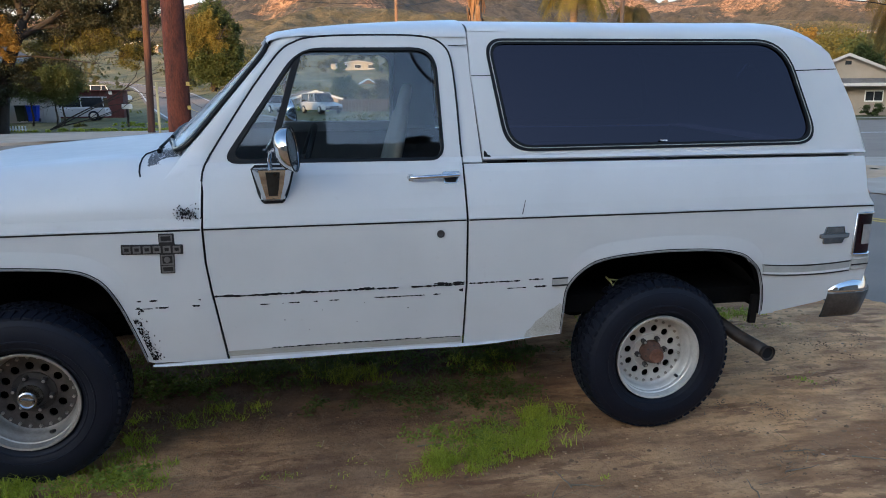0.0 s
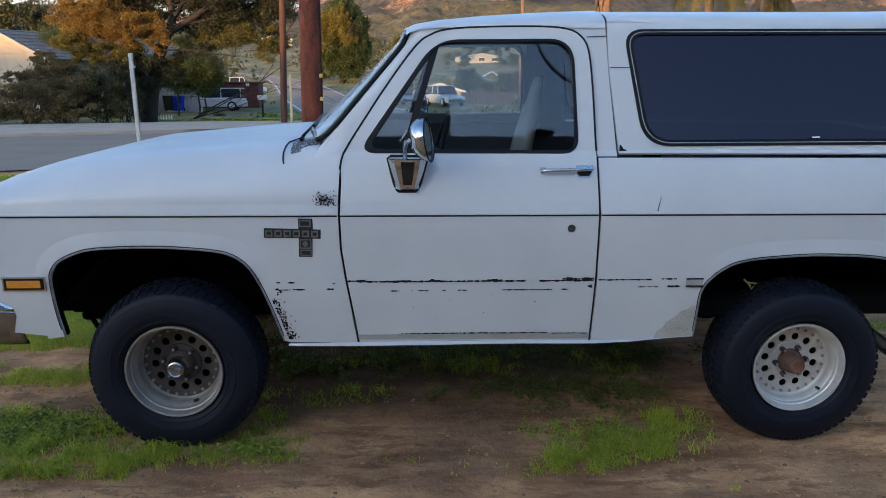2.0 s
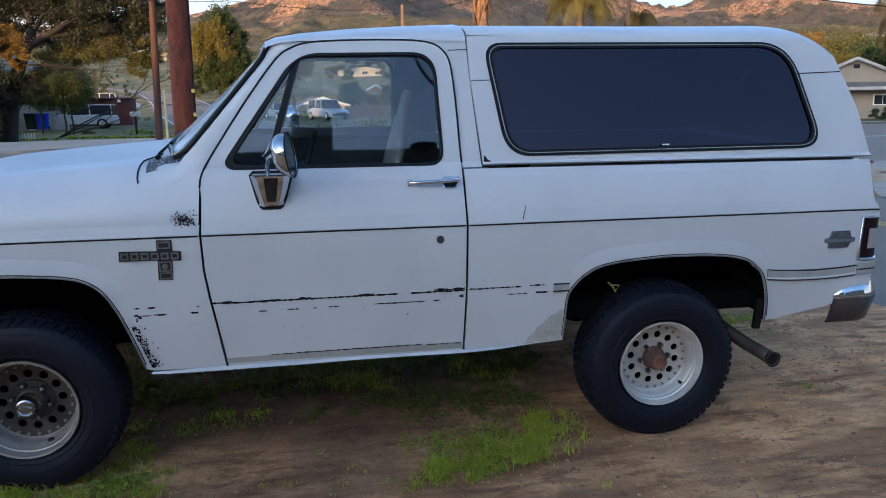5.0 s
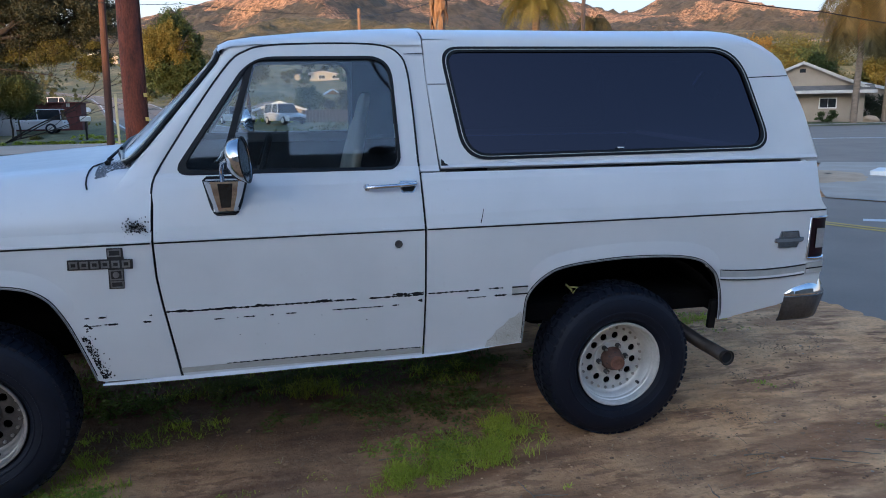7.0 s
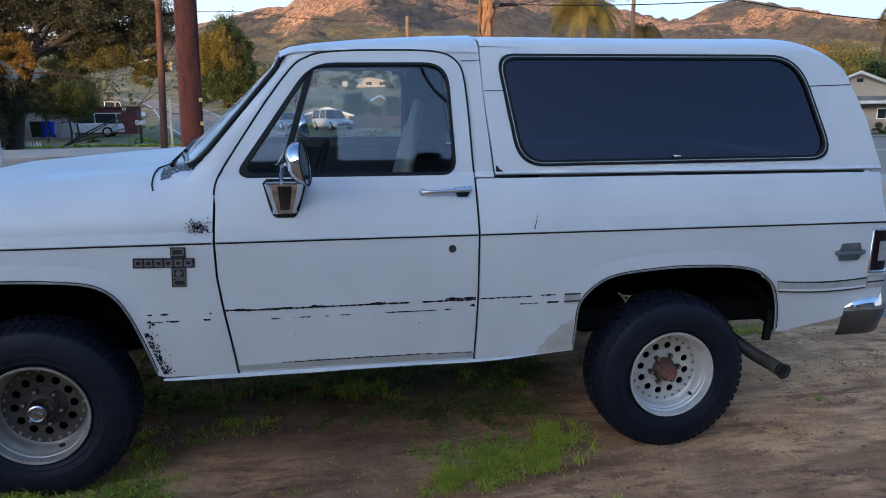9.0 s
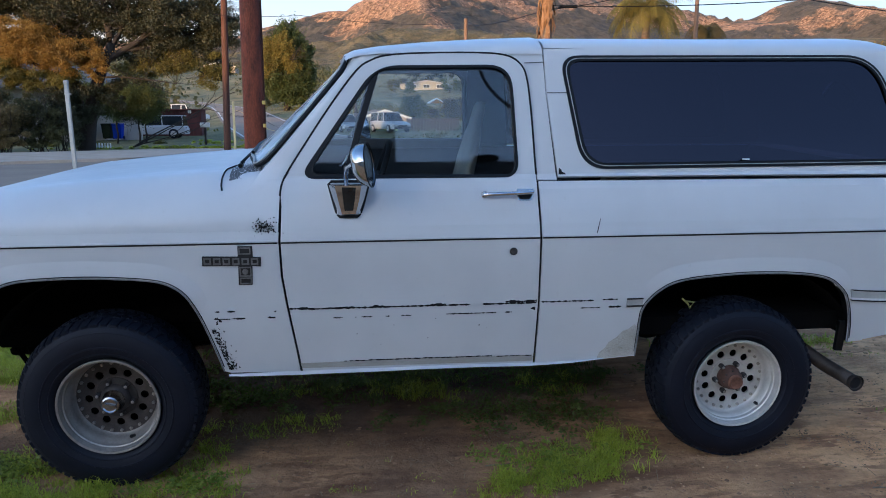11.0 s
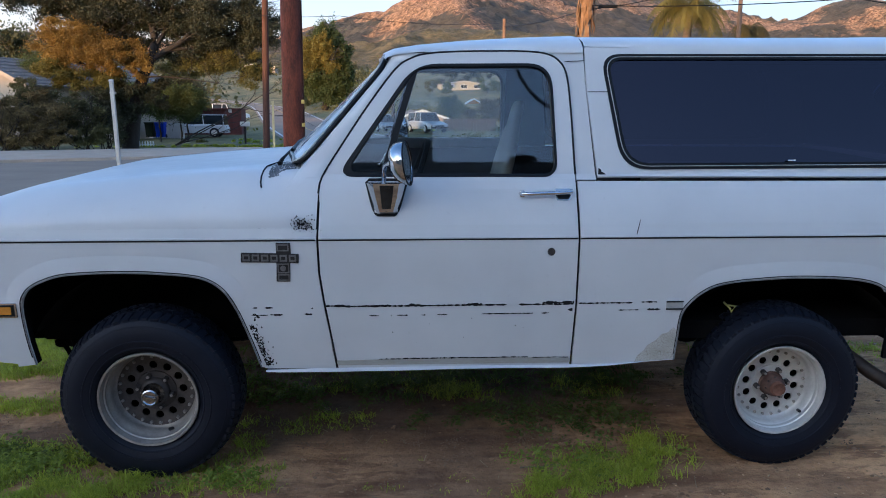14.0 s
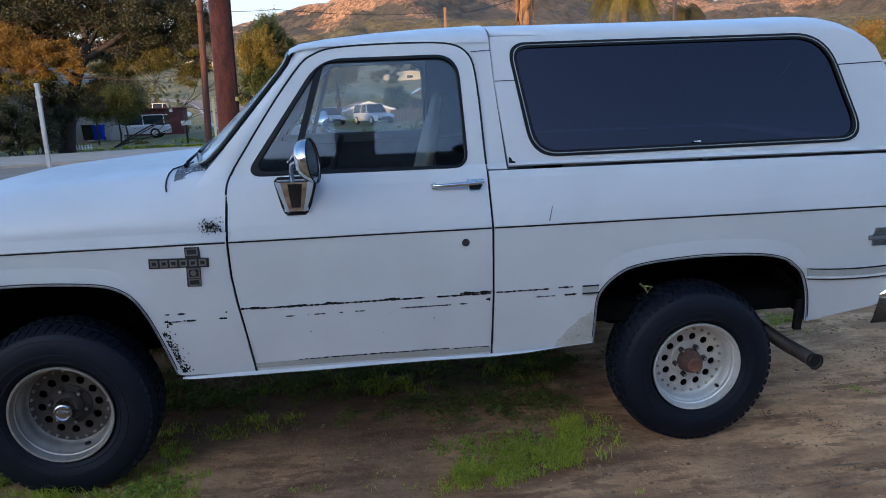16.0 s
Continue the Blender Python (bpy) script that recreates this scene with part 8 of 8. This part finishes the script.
# ---- grass, weeds, clods and twigs in the yard ----
GRASS = leaf_material("fresh_grass", (0.17, 0.21, 0.018), (0.66, 0.68, 0.070), 0.45)
# dark weeds; under the truck this tone stands in for its shade
WEED = leaf_material("dark_weeds_and_shade", (0.065, 0.085, 0.014), (0.22, 0.25, 0.040), 0.4)


def blades(name, spots, mat, label, seed, wide=0.0045):
    """Grass: spots of (x, y, rx, ry, blades, height); each blade bends and tapers."""
    rng = np.random.default_rng(seed)
    verts, faces = [], []
    for x, y, rx, ry, count, hgt in spots:
        # tufts within the spot
        nt = max(3, count // 45)
        tx, ty = rng.normal(size=(2, nt)) * 0.5
        th = rng.uniform(0.45, 1.25, nt)
        pick = rng.integers(0, nt, count)
        loose = np.where(rng.random(count) < 0.3, 3.0, 1.0)
        px = x + rx * tx[pick] + rng.normal(0, 0.024, count) * loose
        py = y + ry * ty[pick] + rng.normal(0, 0.024, count) * loose
        hh = hgt * 0.58 * th[pick] * rng.uniform(0.3, 1.15, count)
        a = rng.uniform(0, 2 * math.pi, count)
        bend = rng.uniform(0.5, 2.2, count)
        for k in range(count):
            z = ground_z(px[k], py[k]) - 0.003
            c, s, h, w = math.cos(a[k]), math.sin(a[k]), hh[k], wide * rng.uniform(0.6, 1.5)
            i = len(verts)
            ox, oy = c * h * bend[k], s * h * bend[k]
            verts += [(px[k] - s * w, py[k] + c * w, z), (px[k] + s * w, py[k] - c * w, z), (px[k] + ox * 0.35 + s * w * 0.8, py[k] + oy * 0.35 - c * w * 0.8, z + h * 0.6), (px[k] + ox * 0.35 - s * w * 0.8, py[k] + oy * 0.35 + c * w * 0.8, z + h * 0.6), (px[k] + ox, py[k] + oy, z + h * (1 - 0.25 * bend[k]))]
            faces += [(i, i + 1, i + 2, i + 3), (i + 3, i + 2, i + 4)]
    me = bpy.data.meshes.new(name)
    me.from_pydata([tuple(map(float, v)) for v in verts], [], faces)
    me.materials.append(mat)
    return tagged(new(name, me), label, "grass", kind="stuff")


blades("grass", [(3.85, 2.0, 0.5, 0.22, 1500, 0.09), (3.1, 2.3, 0.5, 0.3, 900, 0.09), (-1.6, 2.9, 0.9, 0.5, 3200, 0.11), (-0.6, 2.8, 0.8, 0.4, 1800, 0.10), (-2.6, 3.4, 1.0, 0.8, 2400, 0.12), (3.83, 0.40, 0.08, 0.025, 60, 0.035), (4.10, -0.17, 0.10, 0.03, 50, 0.035), (2.1, 1.7, 0.8, 0.3, 900, 0.08)], GRASS, "bright green grass tufts on bare dirt", 3)
blades("weeds", [(-3.2, 1.8, 1.2, 1.2, 2600, 0.08), (-2.2, 4.8, 2.2, 1.6, 3500, 0.12), (1.5, 4.0, 2.2, 1.2, 2600, 0.10)], WEED, "low dark green weeds in the dirt", 5, 0.008)


def inside(poly, px, py):
    """Which of the points lie in the polygon."""
    hit = np.zeros(len(px), bool)
    for (xa, ya), (xb, yb) in zip(poly, poly[1:] + poly[:1]):
        if ya != yb:
            hit ^= ((ya > py) != (yb > py)) & (px < (xb - xa) * (py - ya) / (yb - ya) + xa)
    return hit


def turf(name, plots, mat, label, seed, wide=0.0022):
    """Grass that grows in plots of (outline, tufts a square metre, blades a tuft, height, spread): tufts of thin upright blades with bare dirt between them."""
    rng = np.random.default_rng(seed)
    base, tall = [], []
    for poly, tufts, count, hgt, spread in plots:
        x0, x1, y0, y1 = min(p[0] for p in poly), max(p[0] for p in poly), min(p[1] for p in poly), max(p[1] for p in poly)
        n = int((x1 - x0) * (y1 - y0) * tufts)
        tx, ty = rng.uniform(x0, x1, n), rng.uniform(y0, y1, n)
        wx, wy = tx + rng.normal(0, 0.055, n), ty + rng.normal(0, 0.045, n)
        lush = np.array([noise.noise((a * 7.0, b * 9.0, seed)) + 0.5 * noise.noise((a * 19, b * 23, 2)) for a, b in zip(tx, ty)])
        keep = inside(poly, wx, wy) & (lush > -0.18)
        for a, b, k in zip(tx[keep], ty[keep], lush[keep]):
            m = max(3, int(count * rng.uniform(0.4, 1.3)))
            base.append(np.stack((rng.normal(a, spread, m), rng.normal(b, spread, m)), 1))
            tall.append(hgt * (0.75 + 0.6 * max(-0.2, min(0.6, k))) * rng.uniform(0.55, 1.0) * rng.uniform(0.35, 1.1, m))
    p, h = np.concatenate(base), np.concatenate(tall)
    n = len(p)
    z = np.array([ground_z(a, b) for a, b in p]) - 0.003
    a = rng.uniform(0, 2 * math.pi, n)
    lean = h * rng.uniform(0.2, 1.7, n)
    face = rng.uniform(0, math.pi, n)
    w = wide * rng.uniform(0.6, 1.4, n)
    sx, sy = np.cos(face) * w, np.sin(face) * w
    ox, oy = np.cos(a) * lean, np.sin(a) * lean
    rows = []
    for q, hq, e, k in ((0, 0, -1, 1), (0, 0, 1, 1), (0.30, 0.6, 1, 0.8), (0.30, 0.6, -1, 0.8), (1, 1, 0, 0)):
        rows.append(np.stack((p[:, 0] + ox * q + sx * e * k, p[:, 1] + oy * q + sy * e * k, z + h * hq * (1 - 0.30 * (lean / h) * (hq == 1))), 1))
    verts = np.stack(rows, 1).reshape(-1, 3)
    i = np.arange(n) * 5
    quads, tris = np.stack((i, i + 1, i + 2, i + 3), 1).tolist(), np.stack((i + 3, i + 2, i + 4), 1).tolist()
    me = bpy.data.meshes.new(name)
    me.from_pydata(verts.tolist(), [], quads + tris)
    me.materials.append(mat)
    return tagged(new(name, me), label, "grass", kind="stuff")


def oval(x, y, rx, ry, n=9):
    return [(x + rx * math.cos(2 * math.pi * k / n), y + ry * math.sin(2 * math.pi * k / n)) for k in range(n)]


BESIDE_REAR = [(1.62, -0.10), (1.75, 0.04), (2.0, 0.20), (2.28, 0.30), (2.42, 0.27), (2.34, 0.12), (2.18, -0.02), (1.90, -0.16), (1.70, -0.18)]
FRONT_BED = [(-1.9, 0.48), (-1.0, 0.45), (-0.55, 0.42), (-0.06, 0.06), (0.0, -0.15), (-0.4, -0.19), (-0.7, -0.17), (-1.6, -0.10)]
FRONT_STRIP = [(-1.8, 1.02), (-1.29, 1.0), (-0.79, 0.94), (-0.60, 0.74), (-1.13, 0.72), (-1.8, 0.74)]
FRONT_BACK = [(-3.0, 2.5), (-1.06, 2.4), (-0.65, 1.5), (-0.86, 1.22), (-1.41, 1.23), (-2.6, 1.35)]
UNDER_DOOR = [(0.72, 1.50), (1.76, 1.45), (1.66, 0.98), (1.50, 0.78), (0.95, 0.80), (0.78, 1.0)]
UNDER_REAR = [(1.92, 1.45), (2.6, 1.4), (2.45, 0.90), (1.98, 0.90)]
UNDER_FRONT = [(0.05, 1.5), (0.72, 1.45), (0.72, 0.92), (0.40, 0.80), (0.12, 0.9)]
turf("grass_patch", [(BESIDE_REAR, 1350, 30, 0.080, 0.018), ([(1.40, -0.22), (1.50, -0.14), (1.68, -0.06), (1.82, -0.16), (1.74, -0.24), (1.50, -0.28)], 420, 18, 0.048, 0.02), ([(2.20, 0.28), (2.42, 0.50), (2.50, 0.36), (2.38, 0.16)], 240, 14, 0.05, 0.018), ([(1.50, 0.0), (1.62, 0.14), (1.92, 0.30), (2.2, 0.36), (1.8, 0.06)], 130, 12, 0.04, 0.02)], GRASS, "dense green grass patch beside the rear tyre", 61)
turf("grass_bed", [([(-1.8, 0.06), (-0.62, 0.06), (-0.25, 0.10), (0.10, 0.0), (0.12, -0.14), (-0.4, -0.19), (-0.7, -0.17), (-1.6, -0.12)], 1100, 28, 0.088, 0.02), (FRONT_BED, 620, 22, 0.070, 0.022), (FRONT_STRIP, 1200, 24, 0.06, 0.024), (FRONT_BACK, 1300, 24, 0.085, 0.026), ([(-0.2, 0.6), (2.5, 0.6), (2.9, -0.45), (-0.9, -0.45)], 9, 8, 0.024, 0.012)], GRASS, "green grass and weeds before the front tyre", 62)
turf("grass_fringe", [([(0.04, 0.12), (0.3, 0.16), (0.56, 0.10), (0.62, -0.02), (0.5, -0.11), (0.1, -0.09)], 380, 14, 0.052, 0.02), ([(0.15, 0.67), (0.38, 0.67), (0.47, 0.19), (0.27, 0.12), (0.18, 0.3)], 480, 18, 0.068, 0.018), ([(0.32, 0.68), (0.92, 0.67), (0.90, 0.54), (0.35, 0.53)], 420, 16, 0.062, 0.018), (oval(1.01, -0.12, 0.11, 0.05), 520, 16, 0.042, 0.016), (oval(0.20, -0.25, 0.10, 0.04), 300, 12, 0.035, 0.016), (oval(0.62, -0.22, 0.16, 0.05), 160, 10, 0.03, 0.018), (oval(1.28, -0.16, 0.10, 0.04), 200, 10, 0.03, 0.016), (oval(1.28, 0.98, 0.26, 0.14), 420, 20, 0.10, 0.022), (oval(0.62, 1.05, 0.2, 0.14), 260, 16, 0.06, 0.022), (oval(2.15, 1.05, 0.18, 0.10), 240, 16, 0.08, 0.022), (oval(-0.5, -0.30, 0.4, 0.05), 130, 10, 0.03, 0.018)], GRASS, "thin green grass tufts on bare dirt", 63)
# darker tufts carry the shade below the truck in their colour
turf("shade_grass", [(oval(2.02, 0.52, 0.32, 0.20), 260, 14, 0.035, 0.026), (UNDER_DOOR, 330, 20, 0.080, 0.024), (UNDER_REAR, 330, 18, 0.075, 0.024), (UNDER_FRONT, 330, 18, 0.060, 0.024), ([(1.55, 0.72), (2.40, 0.68), (2.45, 1.4), (1.6, 1.4)], 260, 16, 0.05, 0.026), ([(0.45, 0.95), (1.0, 0.85), (1.0, 0.55), (0.5, 0.62)], 160, 12, 0.04, 0.02), ([(-0.9, 2.4), (3.6, 2.3), (3.4, 1.7), (-0.4, 1.6)], 140, 16, 0.08, 0.03)], WEED, "grass tufts under the truck, its shade in their dark green", 64, 0.0034)
turf("tuft_grass", [([(0.05, 0.14), (0.34, 0.16), (0.60, 0.06), (0.55, -0.10), (0.1, -0.10)], 560, 20, 0.06, 0.02), (oval(1.46, 0.92, 0.22, 0.15), 520, 20, 0.085, 0.02), (oval(2.12, 0.95, 0.20, 0.13), 480, 20, 0.085, 0.02), (oval(0.82, 0.98, 0.20, 0.09), 420, 18, 0.06, 0.02), (oval(0.70, 0.52, 0.26, 0.07), 420, 16, 0.05, 0.018), (oval(2.34, -0.34, 0.06, 0.035), 900, 16, 0.045, 0.012), (oval(1.15, 1.15, 0.3, 0.12), 260, 16, 0.06, 0.02), (oval(4.0, 1.50, 0.34, 0.12), 520, 18, 0.06, 0.02), (oval(4.16, 1.28, 0.18, 0.07), 420, 16, 0.05, 0.02), (oval(4.30, 0.93, 0.10, 0.03), 300, 12, 0.03, 0.016)], GRASS, "yellow-green grass tufts in dark soil", 66)
GRASS_PALE = leaf_material("pale_grass_tips", (0.30, 0.33, 0.04), (0.62, 0.62, 0.10), 0.45)
turf("pale_grass", [(BESIDE_REAR, 220, 8, 0.088, 0.02), ([(-1.8, 0.10), (-0.3, 0.10), (0.0, -0.14), (-0.7, -0.17), (-1.6, -0.12)], 110, 9, 0.09, 0.02), (FRONT_STRIP, 160, 9, 0.065, 0.02), (FRONT_BACK, 420, 10, 0.09, 0.022), ([(0.35, 0.64), (0.9, 0.64), (0.88, 0.55), (0.38, 0.54)], 80, 7, 0.06, 0.018)], GRASS_PALE, "pale yellow-green grass tufts on dirt", 65)
blades("verge_grass", [(-6.0, 10.2, 2.2, 0.7, 2600, 0.22), (-9.5, 8.6, 2.0, 0.9, 2200, 0.22), (-1.5, 12.2, 2.5, 0.8, 2000, 0.22), (-6.6, 38.6, 1.6, 1.0, 1800, 0.30), (-9.5, 39.4, 2.0, 1.0, 1800, 0.28), (-13.5, 38.5, 2.5, 0.8, 1400, 0.25), (-5.0, 40.5, 1.0, 2.0, 1500, 0.3), (3.5, 70, 2.5, 3, 1800, 0.7), (-8.2, 47, 1.2, 3, 1500, 0.35)], GRASS, "green grass on the road verge", 6, 0.02)


def mat_weeds(spots, seed, mat, name, size=0.011):
    """Low broad-leaved weeds pressed to the dirt."""
    rng = np.random.default_rng(seed)
    pts = []
    for x, y, rx, ry, count in spots:
        nt = max(3, count // 40)
        tx, ty = rng.normal(size=(2, nt)) * 0.5
        pick = rng.integers(0, nt, count)
        px, py = x + rx * tx[pick] + rng.normal(0, 0.03, count), y + ry * ty[pick] + rng.normal(0, 0.03, count)
        pts += [(a, b, ground_z(a, b) + h) for a, b, h in zip(px, py, rng.uniform(0.002, 0.028, count))]
    ob = leaf_mesh(name, pts, size, rng, mat, None, flat=0.7, long=2.0)
    return tagged(ob, "creeping green weeds pressed to the dirt", "weeds", kind="stuff")


LITTER = leaf_material("dead_leaf_litter", (0.15, 0.088, 0.046), (0.30, 0.19, 0.10), 0.2)
lt = mat_weeds([(1.2, -0.22, 1.5, 0.22, 520), (1.4, 0.35, 1.3, 0.25, 620), (0.2, 0.55, 0.8, 0.2, 300), (3.6, 0.2, 0.9, 0.45, 320), (4.2, 0.85, 0.5, 0.16, 200), (3.3, -0.35, 0.8, 0.2, 260), (-0.9, 0.6, 0.5, 0.1, 200)], 17, LITTER, "leaf_litter", 0.0055)
tagged(lt, "dead brown leaf litter scattered on the dirt", "leaf litter")
LEAFY = leaf_material("fresh_weed_leaves", (0.14, 0.18, 0.02), (0.40, 0.44, 0.055), 0.35)
mat_weeds([(-0.95, 0.26, 0.45, 0.12, 3400), (-1.5, 0.25, 0.5, 0.14, 2400), (-0.6, 0.20, 0.3, 0.12, 1500), (1.95, 0.15, 0.4, 0.12, 700), (3.9, 1.9, 0.6, 0.25, 700), (-1.8, 1.7, 0.8, 0.4, 2600), (0.3, 0.02, 0.25, 0.08, 500)], 15, LEAFY, "creeping_weeds")
# dark weeds, laid under the truck in place of deeper shade
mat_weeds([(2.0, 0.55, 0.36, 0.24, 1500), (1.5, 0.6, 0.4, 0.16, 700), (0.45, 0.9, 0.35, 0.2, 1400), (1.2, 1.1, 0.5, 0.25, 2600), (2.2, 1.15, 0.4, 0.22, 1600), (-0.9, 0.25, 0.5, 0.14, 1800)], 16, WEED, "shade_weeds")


def clods(name, spots, mat, label, seed):
    """Crumbs of soil and small stones."""
    rng = random.Random(seed)
    bm = bmesh.new()
    verts, faces = [], []
    base = bmesh.new()
    bmesh.ops.create_icosphere(base, subdivisions=1, radius=1)
    bv = [v.co.copy() for v in base.verts]
    bf = [[v.index for v in f.verts] for f in base.faces]
    base.free()
    bm.free()
    for x, y, rx, ry, count, size in spots:
        for _ in range(count):
            px, py, s = x + rng.uniform(-rx, rx), y + rng.uniform(-ry, ry), size * rng.uniform(0.3, 1.0) ** 2
            z, i = ground_z(px, py), len(verts)
            for c in bv:
                k = rng.uniform(0.65, 1.2)
                verts.append((px + c.x * s * k * 1.2, py + c.y * s * k, z + c.z * s * k * 0.6))
            faces += [[i + q for q in f] for f in bf]
    me = bpy.data.meshes.new(name)
    me.from_pydata(verts, [], faces)
    me.materials.append(mat)
    return tagged(new(name, me), label, "soil", kind="stuff")


CLOD = surface("soil_clods", (0.18, 0.095, 0.045), (0.40, 0.235, 0.12), 0.95, 8, 60, 0.4, 0.004, each=0.35)
PEBBLE = surface("pebbles", (0.26, 0.19, 0.13), (0.46, 0.36, 0.26), 0.85, 10, 60, 0.3, 0.003, each=0.3)
SAND_CLOD = surface("sandy_clods", (0.40, 0.23, 0.11), (0.62, 0.38, 0.19), 0.95, 8, 60, 0.4, 0.004, each=0.25)
clods("sandy_crumbs", [(3.6, 0.4, 1.2, 0.9, 600, 0.009), (3.2, -0.4, 1.3, 0.5, 260, 0.007), (4.0, 2.0, 0.9, 0.8, 300, 0.02)], SAND_CLOD, "crumbs of pale sandy soil on the dirt yard", 18)
clods("soil_clods", [(1.0, -0.2, 2.0, 0.5, 420, 0.012), (1.4, 0.6, 1.6, 0.4, 200, 0.013), (0.5, -0.35, 1.6, 0.25, 180, 0.011), (3.4, 0.2, 1.2, 0.8, 160, 0.014)], CLOD, "crumbs of brown soil on the dirt yard", 8)
DARK_CLOD = surface("damp_clods", (0.12, 0.060, 0.026), (0.28, 0.150, 0.070), 0.95, 8, 60, 0.4, 0.004, each=0.35)
clods("dark_clods", [(4.20, 0.80, 0.32, 0.05, 50, 0.008), (4.42, 0.66, 0.26, 0.05, 40, 0.008), (3.75, 0.45, 0.22, 0.04, 30, 0.008), (3.6, -0.55, 0.35, 0.05, 40, 0.008), (4.0, 0.1, 0.5, 0.12, 40, 0.007)], DARK_CLOD, "dark damp crumbs of earth scraped over the dirt", 38)
clods("pebbles", [(1.6, -0.1, 2.8, 0.6, 60, 0.009), (3.7, 0.6, 1.2, 1.2, 40, 0.010)], PEBBLE, "small pale pebbles on the dirt yard", 9)
STRAW = surface("dry_straw", (0.20, 0.135, 0.07), (0.38, 0.28, 0.15), 0.9, 20, 90, 0.3, 0.002, each=0.4)
rng = np.random.default_rng(41)
verts, faces = [], []
for _ in range(260):
    x, y = rng.uniform(-0.8, 4.6), rng.uniform(-0.65, 1.3)
    a, ln, w = rng.uniform(0, math.pi), rng.uniform(0.012, 0.055), rng.uniform(0.0008, 0.002)
    c, s = math.cos(a), math.sin(a)
    i = len(verts)
    for e, o in ((-1, -1), (-1, 1), (1, 1), (1, -1)):
        px, py = x + c * ln * e - s * w * o, y + s * ln * e + c * w * o
        verts.append((float(px), float(py), ground_z(px, py) + 0.004 + 0.003 * (e > 0)))
    faces.append((i, i + 1, i + 2, i + 3))
me = bpy.data.meshes.new("straw_litter")
me.from_pydata(verts, [], faces)
me.materials.append(STRAW)
tagged(new("straw_litter", me), "bits of dry straw scattered on the dirt", "straw", kind="stuff")
clods("fine_crumbs", [(1.6, -0.2, 2.6, 0.5, 1300, 0.006), (3.4, 0.3, 1.2, 0.9, 500, 0.006)], CLOD, "fine brown crumbs of earth on the dirt", 28)
DRY = surface("dry_twig", (0.16, 0.11, 0.07), (0.32, 0.25, 0.17), 0.9, 20, 90, 0.3, 0.002)
rng = random.Random(31)
for x, y, ln, a in ((2.17, -0.33, 0.16, 95), (2.24, -0.40, 0.14, -10), (2.1, -0.42, 0.10, 60), (2.05, 0.02, 0.12, -40), (3.2, -0.45, 0.18, 5), (1.7, 0.08, 0.2, 10), (0.3, -0.36, 0.10, 30), (3.95, -0.30, 0.12, -20), (3.60, -0.45, 0.24, -24), (3.76, -0.40, 0.16, -30), (3.30, -0.30, 0.15, -12), (2.9, -0.55, 0.14, 80)):
    t = radians(a)
    pts = [(x + ln * (s - 0.5) * math.cos(t) + rng.uniform(-0.008, 0.008), y + ln * (s - 0.5) * math.sin(t) + rng.uniform(-0.008, 0.008), 0) for s in (0, 0.25, 0.5, 0.75, 1)]
    ob = part("twig", tube(bmesh.new(), [(px, py, ground_z(px, py) + 0.004) for px, py, _ in pts], 0.0035, 6, r1=0.0015), DRY, None, smooth=60)
    tagged(ob, "thin dry twig lying on the dirt", "twig", "twigs on the dirt")
